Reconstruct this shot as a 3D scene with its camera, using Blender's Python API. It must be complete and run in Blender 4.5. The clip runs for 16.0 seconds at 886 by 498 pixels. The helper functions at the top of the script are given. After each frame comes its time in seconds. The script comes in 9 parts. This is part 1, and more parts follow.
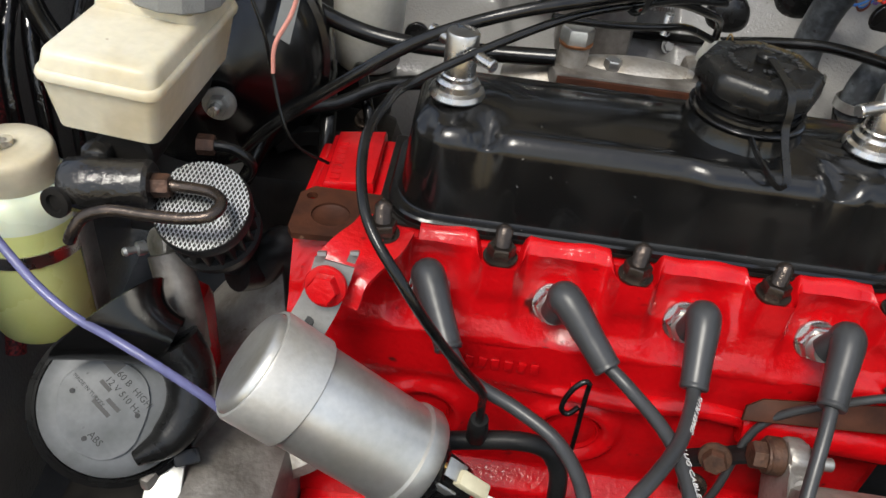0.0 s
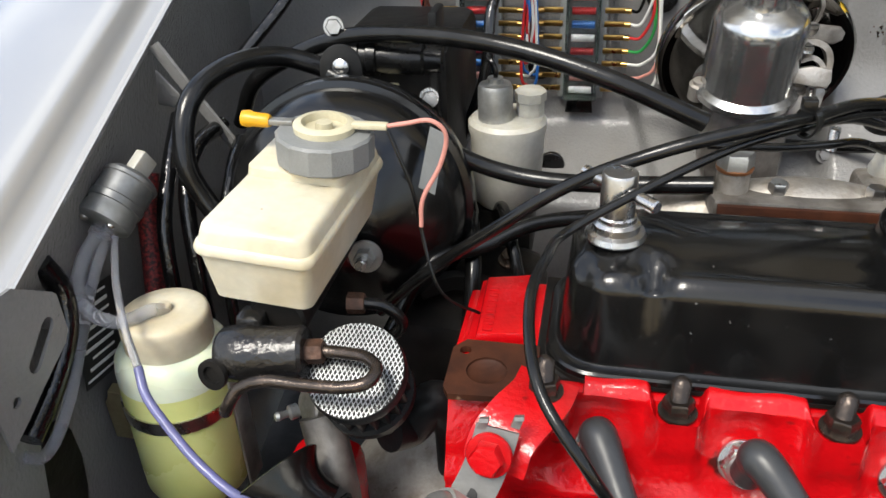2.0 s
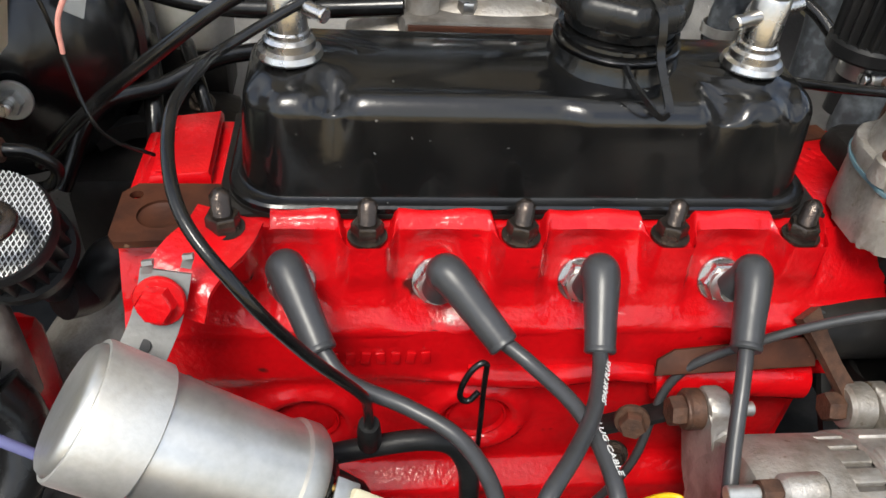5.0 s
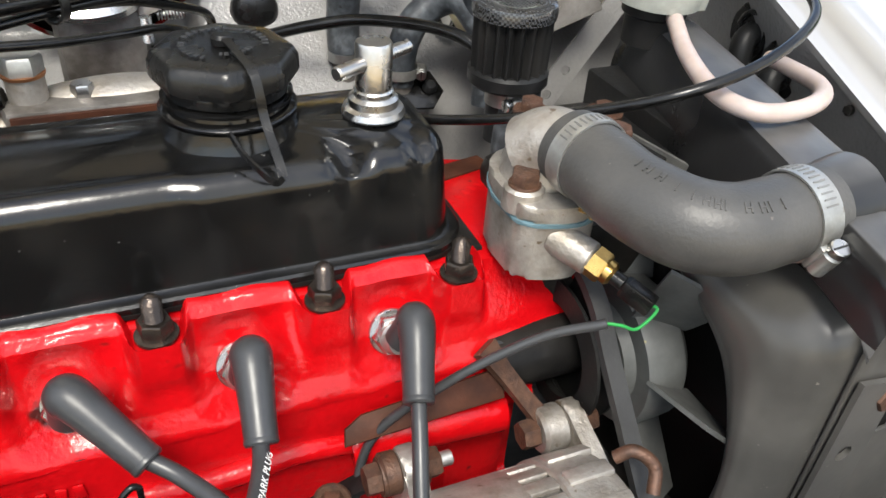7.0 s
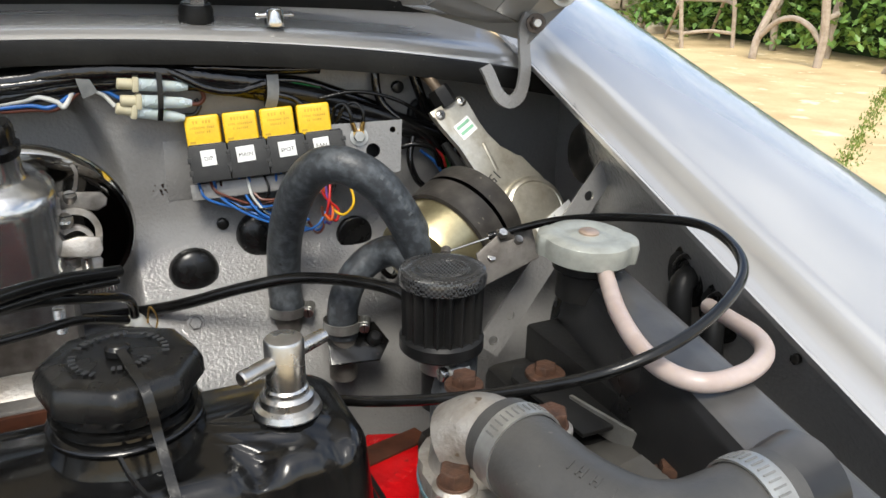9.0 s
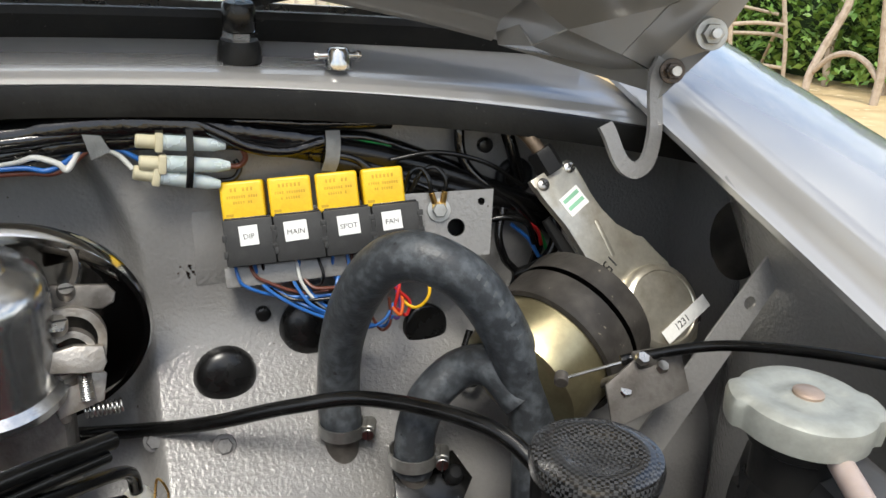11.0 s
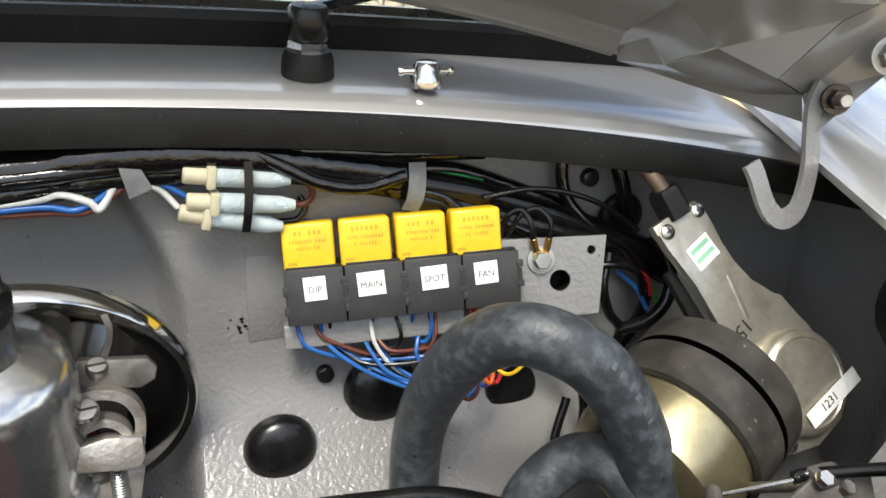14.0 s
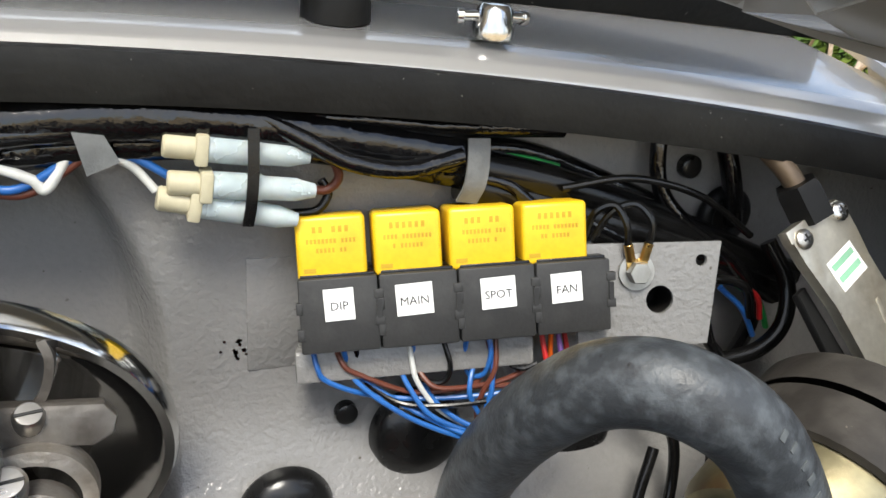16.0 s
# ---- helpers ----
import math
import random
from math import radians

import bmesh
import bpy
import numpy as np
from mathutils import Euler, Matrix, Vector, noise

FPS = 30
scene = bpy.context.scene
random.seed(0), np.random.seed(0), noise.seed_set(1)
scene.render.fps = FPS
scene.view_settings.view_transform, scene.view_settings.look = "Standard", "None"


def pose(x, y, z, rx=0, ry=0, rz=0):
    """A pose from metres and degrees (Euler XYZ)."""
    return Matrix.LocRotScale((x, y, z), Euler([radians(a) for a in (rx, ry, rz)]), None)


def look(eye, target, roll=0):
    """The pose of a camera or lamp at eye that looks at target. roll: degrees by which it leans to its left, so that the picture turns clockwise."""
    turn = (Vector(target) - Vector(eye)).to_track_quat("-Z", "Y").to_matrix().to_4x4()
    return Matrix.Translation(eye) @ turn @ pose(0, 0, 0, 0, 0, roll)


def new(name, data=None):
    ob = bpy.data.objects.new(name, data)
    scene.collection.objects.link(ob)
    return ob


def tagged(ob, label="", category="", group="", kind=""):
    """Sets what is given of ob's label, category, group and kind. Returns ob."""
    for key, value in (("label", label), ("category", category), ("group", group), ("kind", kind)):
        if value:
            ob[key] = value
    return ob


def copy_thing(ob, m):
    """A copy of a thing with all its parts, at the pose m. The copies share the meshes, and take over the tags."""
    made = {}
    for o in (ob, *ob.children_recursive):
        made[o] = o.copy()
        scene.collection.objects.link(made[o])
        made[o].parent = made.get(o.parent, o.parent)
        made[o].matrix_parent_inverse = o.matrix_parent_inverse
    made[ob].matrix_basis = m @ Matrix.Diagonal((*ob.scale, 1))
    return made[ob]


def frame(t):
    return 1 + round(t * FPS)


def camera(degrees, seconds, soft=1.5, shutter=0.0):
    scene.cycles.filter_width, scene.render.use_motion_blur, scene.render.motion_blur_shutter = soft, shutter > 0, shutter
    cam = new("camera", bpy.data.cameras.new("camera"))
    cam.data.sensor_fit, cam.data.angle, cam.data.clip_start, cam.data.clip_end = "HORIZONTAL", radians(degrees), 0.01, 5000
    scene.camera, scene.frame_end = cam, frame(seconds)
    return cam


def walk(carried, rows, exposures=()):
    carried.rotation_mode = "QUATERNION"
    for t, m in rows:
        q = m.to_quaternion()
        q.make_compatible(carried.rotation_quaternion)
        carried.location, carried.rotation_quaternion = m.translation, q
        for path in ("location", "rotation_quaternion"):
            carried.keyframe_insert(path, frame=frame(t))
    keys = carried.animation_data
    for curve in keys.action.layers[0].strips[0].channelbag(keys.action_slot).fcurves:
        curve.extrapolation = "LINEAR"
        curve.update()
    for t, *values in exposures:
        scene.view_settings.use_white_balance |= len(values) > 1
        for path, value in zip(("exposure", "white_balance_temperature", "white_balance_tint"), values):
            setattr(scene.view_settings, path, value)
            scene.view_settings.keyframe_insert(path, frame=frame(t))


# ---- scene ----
cam = camera(58.9, 16.0)
PATH = [
    (0, (-0.142, -0.355, 0.972), (-0.175, 1.197, -0.289), 7.1),
    (0.5, (-0.157, -0.295, 0.931), (-0.286, 1.323, -0.237), 2.6),
    (1, (-0.154, -0.309, 0.926), (-0.395, 1.363, -0.144), -0.9),
    (1.5, (-0.151, -0.327, 0.947), (-0.472, 1.344, -0.104), -1.9),
    (2, (-0.166, -0.322, 0.974), (-0.537, 1.345, -0.066), -2.4),
    (2.5, (-0.16, -0.293, 0.972), (-0.535, 1.366, -0.08), -2.4),
    (3, (-0.141, -0.275, 0.956), (-0.471, 1.37, -0.134), -2.1),
    (3.2, (-0.139, -0.273, 0.955), (-0.422, 1.366, -0.155), -1.3),
    (5.3, (-0.113, -0.311, 0.935), (0.168, 1.194, -0.353), 5.0),
    (5.5, (-0.098, -0.31, 0.935), (0.217, 1.196, -0.343), 4.5),
    (6, (-0.071, -0.305, 0.932), (0.388, 1.186, -0.319), 4.3),
    (6.5, (-0.052, -0.304, 0.933), (0.524, 1.167, -0.294), 4.1),
    (7, (-0.034, -0.298, 0.935), (0.66, 1.179, -0.222), 4.4),
    (7.5, (-0.018, -0.29, 0.938), (0.762, 1.236, -0.095), 4.4),
    (8, (-0.009, -0.28, 0.949), (0.817, 1.302, 0.045), 3.8),
    (8.5, (-0.001, -0.275, 0.957), (0.833, 1.363, 0.168), 2.2),
    (9, (0.009, -0.268, 0.961), (0.832, 1.413, 0.256), 1.1),
    (9.5, (0.015, -0.251, 0.961), (0.815, 1.462, 0.308), 0.9),
    (10, (0.028, -0.205, 0.957), (0.796, 1.532, 0.331), 1.0),
    (10.2, (0.033, -0.18, 0.953), (0.79, 1.565, 0.335), 1.2),
    (12.3, (0.038, -0.012, 0.967), (0.795, 1.701, 0.265), 2.8),
    (12.5, (0.038, -0.005, 0.964), (0.779, 1.716, 0.264), 2.9),
    (13, (0.031, 0.01, 0.965), (0.741, 1.744, 0.266), 2.8),
    (13.5, (0.028, 0.019, 0.968), (0.737, 1.754, 0.269), 2.9),
    (14, (0.03, 0.023, 0.967), (0.739, 1.762, 0.279), 2.8),
    (14.5, (0.041, 0.07, 0.96), (0.784, 1.795, 0.274), 3.0),
    (15, (0.047, 0.12, 0.939), (0.811, 1.839, 0.259), 3.3),
    (15.5, (0.046, 0.134, 0.922), (0.809, 1.862, 0.264), 3.9),
    (16, (0.042, 0.136, 0.929), (0.76, 1.869, 0.233), 4.3),
]
walk(cam, [(t, look(eye, target, roll)) for t, eye, target, roll in PATH], [(t, stops, 6300, 8) for t, stops in ((0.0, 0.85), (0.5, 1.17), (1.0, 1.17), (2.0, 1.15), (3.0, 1.12), (5.5, 1.27), (7.0, 1.45), (8.0, 1.35), (9.0, 1.0), (9.5, 0.95), (10.2, 0.95), (12.3, 1.0), (14.0, 1.25), (16.0, 1.3))])

# ---- world and light ----
world = bpy.data.worlds.new("world")
scene.world = world
world.use_nodes = True
SUN_ELEV, SUN_TURN = radians(56), radians(205)
wn = world.node_tree.nodes
sky = wn.new("ShaderNodeTexSky")
sky.sky_type, sky.sun_disc = "NISHITA", False
sky.sun_elevation, sky.sun_rotation = SUN_ELEV, SUN_TURN
sky.air_density, sky.dust_density = 1.0, 2.0
wn["Background"].inputs[1].default_value = 0.125
# broken white cloud over the blue
wl = world.node_tree.links
sky_way = wn.new("ShaderNodeTexCoord")
cloud = wn.new("ShaderNodeTexNoise")
cloud.inputs["Scale"].default_value, cloud.inputs["Detail"].default_value, cloud.inputs["Roughness"].default_value = 2.6, 7, 0.6
wl.new(sky_way.outputs["Generated"], cloud.inputs["Vector"])
cover = wn.new("ShaderNodeMapRange")
cover.inputs[1].default_value, cover.inputs[2].default_value = 0.42, 0.62
wl.new(cloud.outputs["Fac"], cover.inputs[0])
blend = wn.new("ShaderNodeMix")
blend.data_type = "RGBA"
blend.inputs[7].default_value = (7.6, 7.5, 7.4, 1)
wl.new(cover.outputs[0], blend.inputs[0])
wl.new(sky.outputs[0], blend.inputs[6])
wl.new(blend.outputs[2], wn["Background"].inputs[0])
sun = new("sun", bpy.data.lights.new("sun", "SUN"))
sun.data.energy, sun.data.angle, sun.data.color = 2.1, radians(20), (1.0, 0.93, 0.82)
sun_way = Vector((math.sin(SUN_TURN) * math.cos(SUN_ELEV), math.cos(SUN_TURN) * math.cos(SUN_ELEV), math.sin(SUN_ELEV)))
sun.matrix_world = look(sun_way * 10, (0, 0, 0))


# ---- materials ----
def material(name, colour, rough=0.5, metal=0.0, second=None, scale=40.0, mix=0.5, bump=0.0, bump_scale=300.0, coat=0.0,
             clear=0.0, speck=None, speck_amount=0.0, speck_scale=220.0, rough_var=0.12, ior=1.45, subsurface=0.0, per_object=0.0, spec=0.5, grain_mix=0.25):
    """A surface with stains at a coarse scale, grain at a fine one, dust specks and fine relief."""
    m = bpy.data.materials.new(name)
    m.use_nodes = True
    n, l = m.node_tree.nodes, m.node_tree.links
    b = n["Principled BSDF"]
    tc = n.new("ShaderNodeTexCoord")
    coarse = n.new("ShaderNodeTexNoise")
    coarse.inputs["Scale"].default_value, coarse.inputs["Detail"].default_value = scale, 6
    fine = n.new("ShaderNodeTexNoise")
    fine.inputs["Scale"].default_value, fine.inputs["Detail"].default_value = bump_scale, 4
    l.new(tc.outputs["Object"], coarse.inputs["Vector"])
    l.new(tc.outputs["Object"], fine.inputs["Vector"])
    second = second or tuple(c * 0.72 for c in colour)
    ramp = n.new("ShaderNodeMapRange")
    ramp.inputs[1].default_value, ramp.inputs[2].default_value = 0.62 - mix * 0.35, 0.78 - mix * 0.2
    l.new(coarse.outputs["Fac"], ramp.inputs[0])
    mixer = n.new("ShaderNodeMix")
    mixer.data_type = "RGBA"
    mixer.inputs[6].default_value, mixer.inputs[7].default_value = (*colour, 1), (*second, 1)
    l.new(ramp.outputs[0], mixer.inputs[0])
    grain = n.new("ShaderNodeMix")
    grain.data_type, grain.blend_type = "RGBA", "MULTIPLY"
    grain.inputs[0].default_value = grain_mix
    l.new(mixer.outputs[2], grain.inputs[6])
    l.new(fine.outputs["Fac"], grain.inputs[7])
    out = grain.outputs[2]
    if speck:
        dust = n.new("ShaderNodeTexNoise")
        dust.inputs["Scale"].default_value, dust.inputs["Detail"].default_value = speck_scale, 2
        l.new(tc.outputs["Object"], dust.inputs["Vector"])
        cut = n.new("ShaderNodeMapRange")
        cut.inputs[1].default_value, cut.inputs[2].default_value = 0.72 - 0.2 * speck_amount, 0.78 - 0.15 * speck_amount
        l.new(dust.outputs["Fac"], cut.inputs[0])
        sm = n.new("ShaderNodeMix")
        sm.data_type = "RGBA"
        sm.inputs[7].default_value = (*speck, 1)
        l.new(cut.outputs[0], sm.inputs[0])
        l.new(out, sm.inputs[6])
        out = sm.outputs[2]
    if per_object:
        info = n.new("ShaderNodeObjectInfo")
        hsv = n.new("ShaderNodeHueSaturation")
        rng = n.new("ShaderNodeMapRange")
        rng.inputs[3].default_value, rng.inputs[4].default_value = 1 - per_object, 1 + per_object
        l.new(info.outputs["Random"], rng.inputs[0])
        l.new(rng.outputs[0], hsv.inputs["Value"])
        l.new(out, hsv.inputs["Color"])
        out = hsv.outputs[0]
    l.new(out, b.inputs["Base Color"])
    rr = n.new("ShaderNodeMapRange")
    rr.inputs[3].default_value, rr.inputs[4].default_value = max(0.02, rough - rough_var), min(1, rough + rough_var)
    l.new(coarse.outputs["Fac"], rr.inputs[0])
    l.new(rr.outputs[0], b.inputs["Roughness"])
    b.inputs["Metallic"].default_value = metal
    b.inputs["Specular IOR Level"].default_value = spec
    b.inputs["Coat Weight"].default_value = coat
    b.inputs["Coat Roughness"].default_value = 0.06
    b.inputs["Transmission Weight"].default_value = clear
    b.inputs["IOR"].default_value = ior
    if subsurface:
        b.inputs["Subsurface Weight"].default_value = subsurface
        b.inputs["Subsurface Radius"].default_value = (0.01, 0.008, 0.005)
        b.inputs["Subsurface Scale"].default_value = 0.5
    if bump:
        bp = n.new("ShaderNodeBump")
        bp.inputs["Strength"].default_value, bp.inputs["Distance"].default_value = min(1.0, bump), 0.001 * max(1.0, bump)
        l.new(fine.outputs["Fac"], bp.inputs["Height"])
        l.new(bp.outputs[0], b.inputs["Normal"])
    return m


RED = material("red_engine_enamel", (0.47, 0.0025, 0.005), 0.15, second=(0.36, 0.002, 0.004), scale=34, mix=0.45, bump=0.6, bump_scale=250, coat=0.0, speck=(0.05, 0.007, 0.006), speck_amount=0.10, speck_scale=60, spec=0.45, rough_var=0.10)
BLACK = material("black_enamel", (0.0042, 0.0042, 0.0042), 0.19, second=(0.010, 0.0097, 0.0092), scale=20, mix=0.45, bump=0.12, bump_scale=240, coat=0.0, speck=(0.10, 0.10, 0.095), speck_amount=-0.14, speck_scale=340, rough_var=0.12, spec=0.55)
BLACKMATT = material("black_matt_paint", (0.010, 0.010, 0.010), 0.42, second=(0.018, 0.0175, 0.0165), scale=20, bump=0.15, speck=(0.10, 0.095, 0.09), speck_amount=-0.15, speck_scale=350, spec=0.2)
PLASTIC = material("black_plastic", (0.0065, 0.0065, 0.0065), 0.27, second=(0.011, 0.011, 0.0105), scale=60, bump=0.15, bump_scale=500, spec=0.4)
RUBBER = material("black_rubber", (0.009, 0.0092, 0.0095), 0.42, second=(0.018, 0.0185, 0.019), scale=35, bump=0.2, bump_scale=420, speck=(0.10, 0.10, 0.10), speck_amount=-0.3, speck_scale=260, spec=0.2)
GREYRUB = material("greyed_rubber_hose", (0.036, 0.040, 0.045), 0.42, second=(0.082, 0.092, 0.102), scale=130, mix=0.5, bump=0.35, bump_scale=420, speck=(0.012, 0.012, 0.013), speck_amount=0.12, speck_scale=170, spec=0.45)
ELBOW = material("grey_moulded_hose", (0.050, 0.049, 0.047), 0.46, second=(0.072, 0.069, 0.064), scale=26, bump=0.2, bump_scale=500, spec=0.5, speck=(0.10, 0.09, 0.08), speck_amount=-0.15, speck_scale=180)
CABLE = material("dark_grey_silicone", (0.034, 0.035, 0.037), 0.36, second=(0.026, 0.027, 0.028), scale=60, bump=0.08, spec=0.5)
WIREBLK = material("black_cable_sheath", (0.0042, 0.0042, 0.0042), 0.22, second=(0.009, 0.009, 0.009), scale=80, bump=0.1, speck=(0.13, 0.13, 0.12), speck_amount=-0.2, speck_scale=400, spec=0.42)
ALU = material("cast_aluminium", (0.46, 0.43, 0.39), 0.48, 0.75, second=(0.27, 0.24, 0.20), scale=55, mix=0.5, bump=0.5, bump_scale=380, speck=(0.18, 0.14, 0.10), speck_amount=0.15, speck_scale=150)
ALUDARK = material("oily_cast_aluminium", (0.24, 0.225, 0.205), 0.5, 0.55, second=(0.09, 0.08, 0.07), scale=35, mix=0.7, bump=0.5, bump_scale=260)
COILALU = material("brushed_aluminium_can", (0.62, 0.61, 0.58), 0.36, 0.85, second=(0.50, 0.48, 0.43), scale=22, mix=0.6, bump=0.08, bump_scale=240, speck=(0.3, 0.29, 0.26), speck_amount=-0.1, speck_scale=140)
BANDALU = material("dull_aluminium_band", (0.56, 0.55, 0.52), 0.46, 0.7, second=(0.44, 0.42, 0.38), scale=30, mix=0.6, bump=0.2, bump_scale=300, speck=(0.3, 0.28, 0.24), speck_amount=-0.05, speck_scale=140)
ZINC = material("zinc_plated_steel", (0.44, 0.44, 0.42), 0.40, 0.8, second=(0.30, 0.295, 0.27), scale=50, bump=0.15, speck=(0.2, 0.16, 0.12), speck_amount=-0.1)
CHROME = material("chrome", (0.72, 0.72, 0.71), 0.12, 1.0, second=(0.58, 0.57, 0.55), scale=40, rough_var=0.06)
POLISHED = material("polished_aluminium", (0.62, 0.62, 0.615), 0.19, 0.92, second=(0.42, 0.42, 0.415), scale=45, mix=0.5, bump=0.12, bump_scale=300, rough_var=0.10)
SATIN = material("satin_steel", (0.58, 0.57, 0.55), 0.28, 1.0, second=(0.45, 0.43, 0.40), scale=60, bump=0.1)
NUT = material("oiled_steel_nut", (0.060, 0.049, 0.042), 0.24, 0.8, second=(0.11, 0.085, 0.07), scale=120, bump=0.3, bump_scale=600)
RUST = material("rusty_steel", (0.115, 0.060, 0.038), 0.5, 0.45, second=(0.06, 0.034, 0.024), scale=160, mix=0.6, bump=0.5, bump_scale=500, speck=(0.28, 0.23, 0.18), speck_amount=-0.1, speck_scale=300)
BROWN = material("bare_rusted_casting", (0.058, 0.020, 0.010), 0.6, 0.0, second=(0.032, 0.012, 0.007), scale=70, mix=0.6, bump=0.3, bump_scale=260, speck=(0.14, 0.08, 0.05), speck_amount=-0.1, speck_scale=200, spec=0.2)
BRASS = material("brass", (0.62, 0.40, 0.13), 0.3, 1.0, second=(0.45, 0.27, 0.08), scale=90, bump=0.15)
GOLD = material("gold_passivated_steel", (0.50, 0.44, 0.26), 0.33, 0.9, second=(0.38, 0.33, 0.2), scale=30, bump=0.1)
PASSIV = material("passivated_plate", (0.62, 0.59, 0.50), 0.36, 0.85, second=(0.45, 0.41, 0.33), scale=60, mix=0.5, bump=0.15, speck=(0.2, 0.16, 0.1), speck_amount=-0.05, speck_scale=180)
PAINT = material("grey_bay_paint", (0.208, 0.205, 0.200), 0.12, second=(0.184, 0.181, 0.175), scale=12, bump=0.8, bump_scale=320, coat=0.08, speck=(0.08, 0.07, 0.06), speck_amount=-0.15, speck_scale=180, grain_mix=0.15, rough_var=0.08)
BODY = material("silver_grey_body_paint", (0.42, 0.416, 0.408), 0.26, 0.45, second=(0.41, 0.406, 0.398), scale=3, coat=1.0, rough_var=0.03, grain_mix=0.0)
CREAM = material("aged_cream_plastic", (0.60, 0.555, 0.43), 0.36, second=(0.50, 0.42, 0.27), scale=16, mix=0.48, bump=0.08, bump_scale=160, subsurface=0.3, speck=(0.20, 0.14, 0.08), speck_amount=-0.14, speck_scale=80)
WHITEPL = material("milky_white_plastic", (0.50, 0.49, 0.44), 0.38, second=(0.38, 0.36, 0.30), scale=24, mix=0.6, subsurface=0.3)
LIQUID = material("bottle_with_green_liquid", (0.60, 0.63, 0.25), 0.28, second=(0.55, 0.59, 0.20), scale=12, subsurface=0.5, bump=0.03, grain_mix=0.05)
BOTTLE = material("pale_translucent_bottle", (0.64, 0.69, 0.54), 0.28, second=(0.60, 0.66, 0.49), scale=14, subsurface=0.5, grain_mix=0.05)
GREYPL = material("grey_plastic", (0.20, 0.205, 0.20), 0.5, second=(0.16, 0.165, 0.16), scale=50, bump=0.35, bump_scale=900)
HORNGREY = material("grey_horn_plate", (0.115, 0.12, 0.125), 0.55, second=(0.085, 0.09, 0.09), scale=50, mix=0.6, bump=0.1, speck=(0.05, 0.05, 0.05), speck_amount=0.0, speck_scale=150)
TUBECLR = material("clear_blue_tube", (0.20, 0.205, 0.40), 0.12, second=(0.17, 0.175, 0.34), scale=80, clear=0.45, ior=1.3, grain_mix=0.05)
TUBEWHT = material("clear_white_tube", (0.80, 0.81, 0.85), 0.12, second=(0.7, 0.71, 0.76), scale=80, clear=0.85, ior=1.25, grain_mix=0.05)
PINKTUBE = material("milky_pink_hose", (0.42, 0.345, 0.315), 0.33, second=(0.36, 0.29, 0.26), scale=40, subsurface=0.3, bump=0.06, grain_mix=0.1)
YELLOW = material("yellow_relay_plastic", (0.76, 0.49, 0.012), 0.38, second=(0.70, 0.42, 0.01), scale=45, bump=0.05)
LABEL = material("white_paper_label", (0.80, 0.80, 0.78), 0.6, second=(0.74, 0.74, 0.71), scale=60)
INK = material("black_ink", (0.02, 0.02, 0.02), 0.6)
AMBERINK = material("brown_print", (0.55, 0.34, 0.01), 0.5)
WHITEINK = material("white_print", (0.72, 0.72, 0.70), 0.5)
BLUEW = material("blue_wire", (0.025, 0.125, 0.40), 0.35, second=(0.018, 0.09, 0.31))
BROWNW = material("brown_wire", (0.12, 0.035, 0.02), 0.4)
REDW = material("red_wire", (0.50, 0.02, 0.02), 0.4)
ORANGEW = material("orange_wire", (0.70, 0.12, 0.01), 0.4)
YELLOWW = material("yellow_wire", (0.75, 0.45, 0.01), 0.4)
GREENW = material("green_wire", (0.02, 0.25, 0.05), 0.4)
WHITEW = material("white_wire", (0.70, 0.70, 0.66), 0.4)
PINKW = material("pink_wire", (0.62, 0.27, 0.22), 0.45)
PURPLEW = material("purple_wire", (0.16, 0.07, 0.28), 0.4)
SEAL = material("rubber_bonnet_seal", (0.0060, 0.0060, 0.0058), 0.44, second=(0.011, 0.011, 0.010), scale=30, bump=0.3, bump_scale=250, speck=(0.18, 0.18, 0.16), speck_amount=-0.15, speck_scale=420, spec=0.22)
GLOSSRUB = material("glossy_black_rubber", (0.007, 0.007, 0.0072), 0.27, second=(0.012, 0.012, 0.012), scale=60, bump=0.1, bump_scale=300, speck=(0.12, 0.12, 0.11), speck_amount=-0.25, speck_scale=300, spec=0.5)
CARBON = material("carbon_look_top", (0.012, 0.012, 0.013), 0.25, second=(0.02, 0.02, 0.02), coat=0.7)
MESHW = material("silver_mesh_wire", (0.36, 0.37, 0.38), 0.32, 0.85, second=(0.26, 0.27, 0.28), scale=120)
TAPE = material("grey_cloth_tape", (0.16, 0.165, 0.165), 0.55, second=(0.11, 0.115, 0.115), scale=90, bump=0.3, bump_scale=700)
BINDTAPE = material("shiny_harness_tape", (0.004, 0.004, 0.0045), 0.12, second=(0.008, 0.008, 0.008), scale=120, bump=1.3, bump_scale=85, spec=0.7)
BELT = material("fan_belt_rubber", (0.030, 0.030, 0.030), 0.6, bump=0.2)
FANM = material("dusty_fan_plastic", (0.085, 0.088, 0.085), 0.55, second=(0.05, 0.052, 0.05), scale=30, mix=0.6, speck=(0.35, 0.3, 0.05), speck_amount=-0.35, speck_scale=90)
DARK = material("dark_oily_metal_and_shade", (0.010, 0.0095, 0.009), 0.42, 0.2, second=(0.022, 0.020, 0.018), scale=30, mix=0.6, bump=0.5, bump_scale=120, spec=0.2)
CONN = material("translucent_connector", (0.70, 0.78, 0.78), 0.25, second=(0.60, 0.70, 0.72), scale=60, clear=0.35, subsurface=0.2)
CONNCREAM = material("cream_connector", (0.62, 0.57, 0.40), 0.35, second=(0.55, 0.50, 0.34), scale=60, clear=0.15)
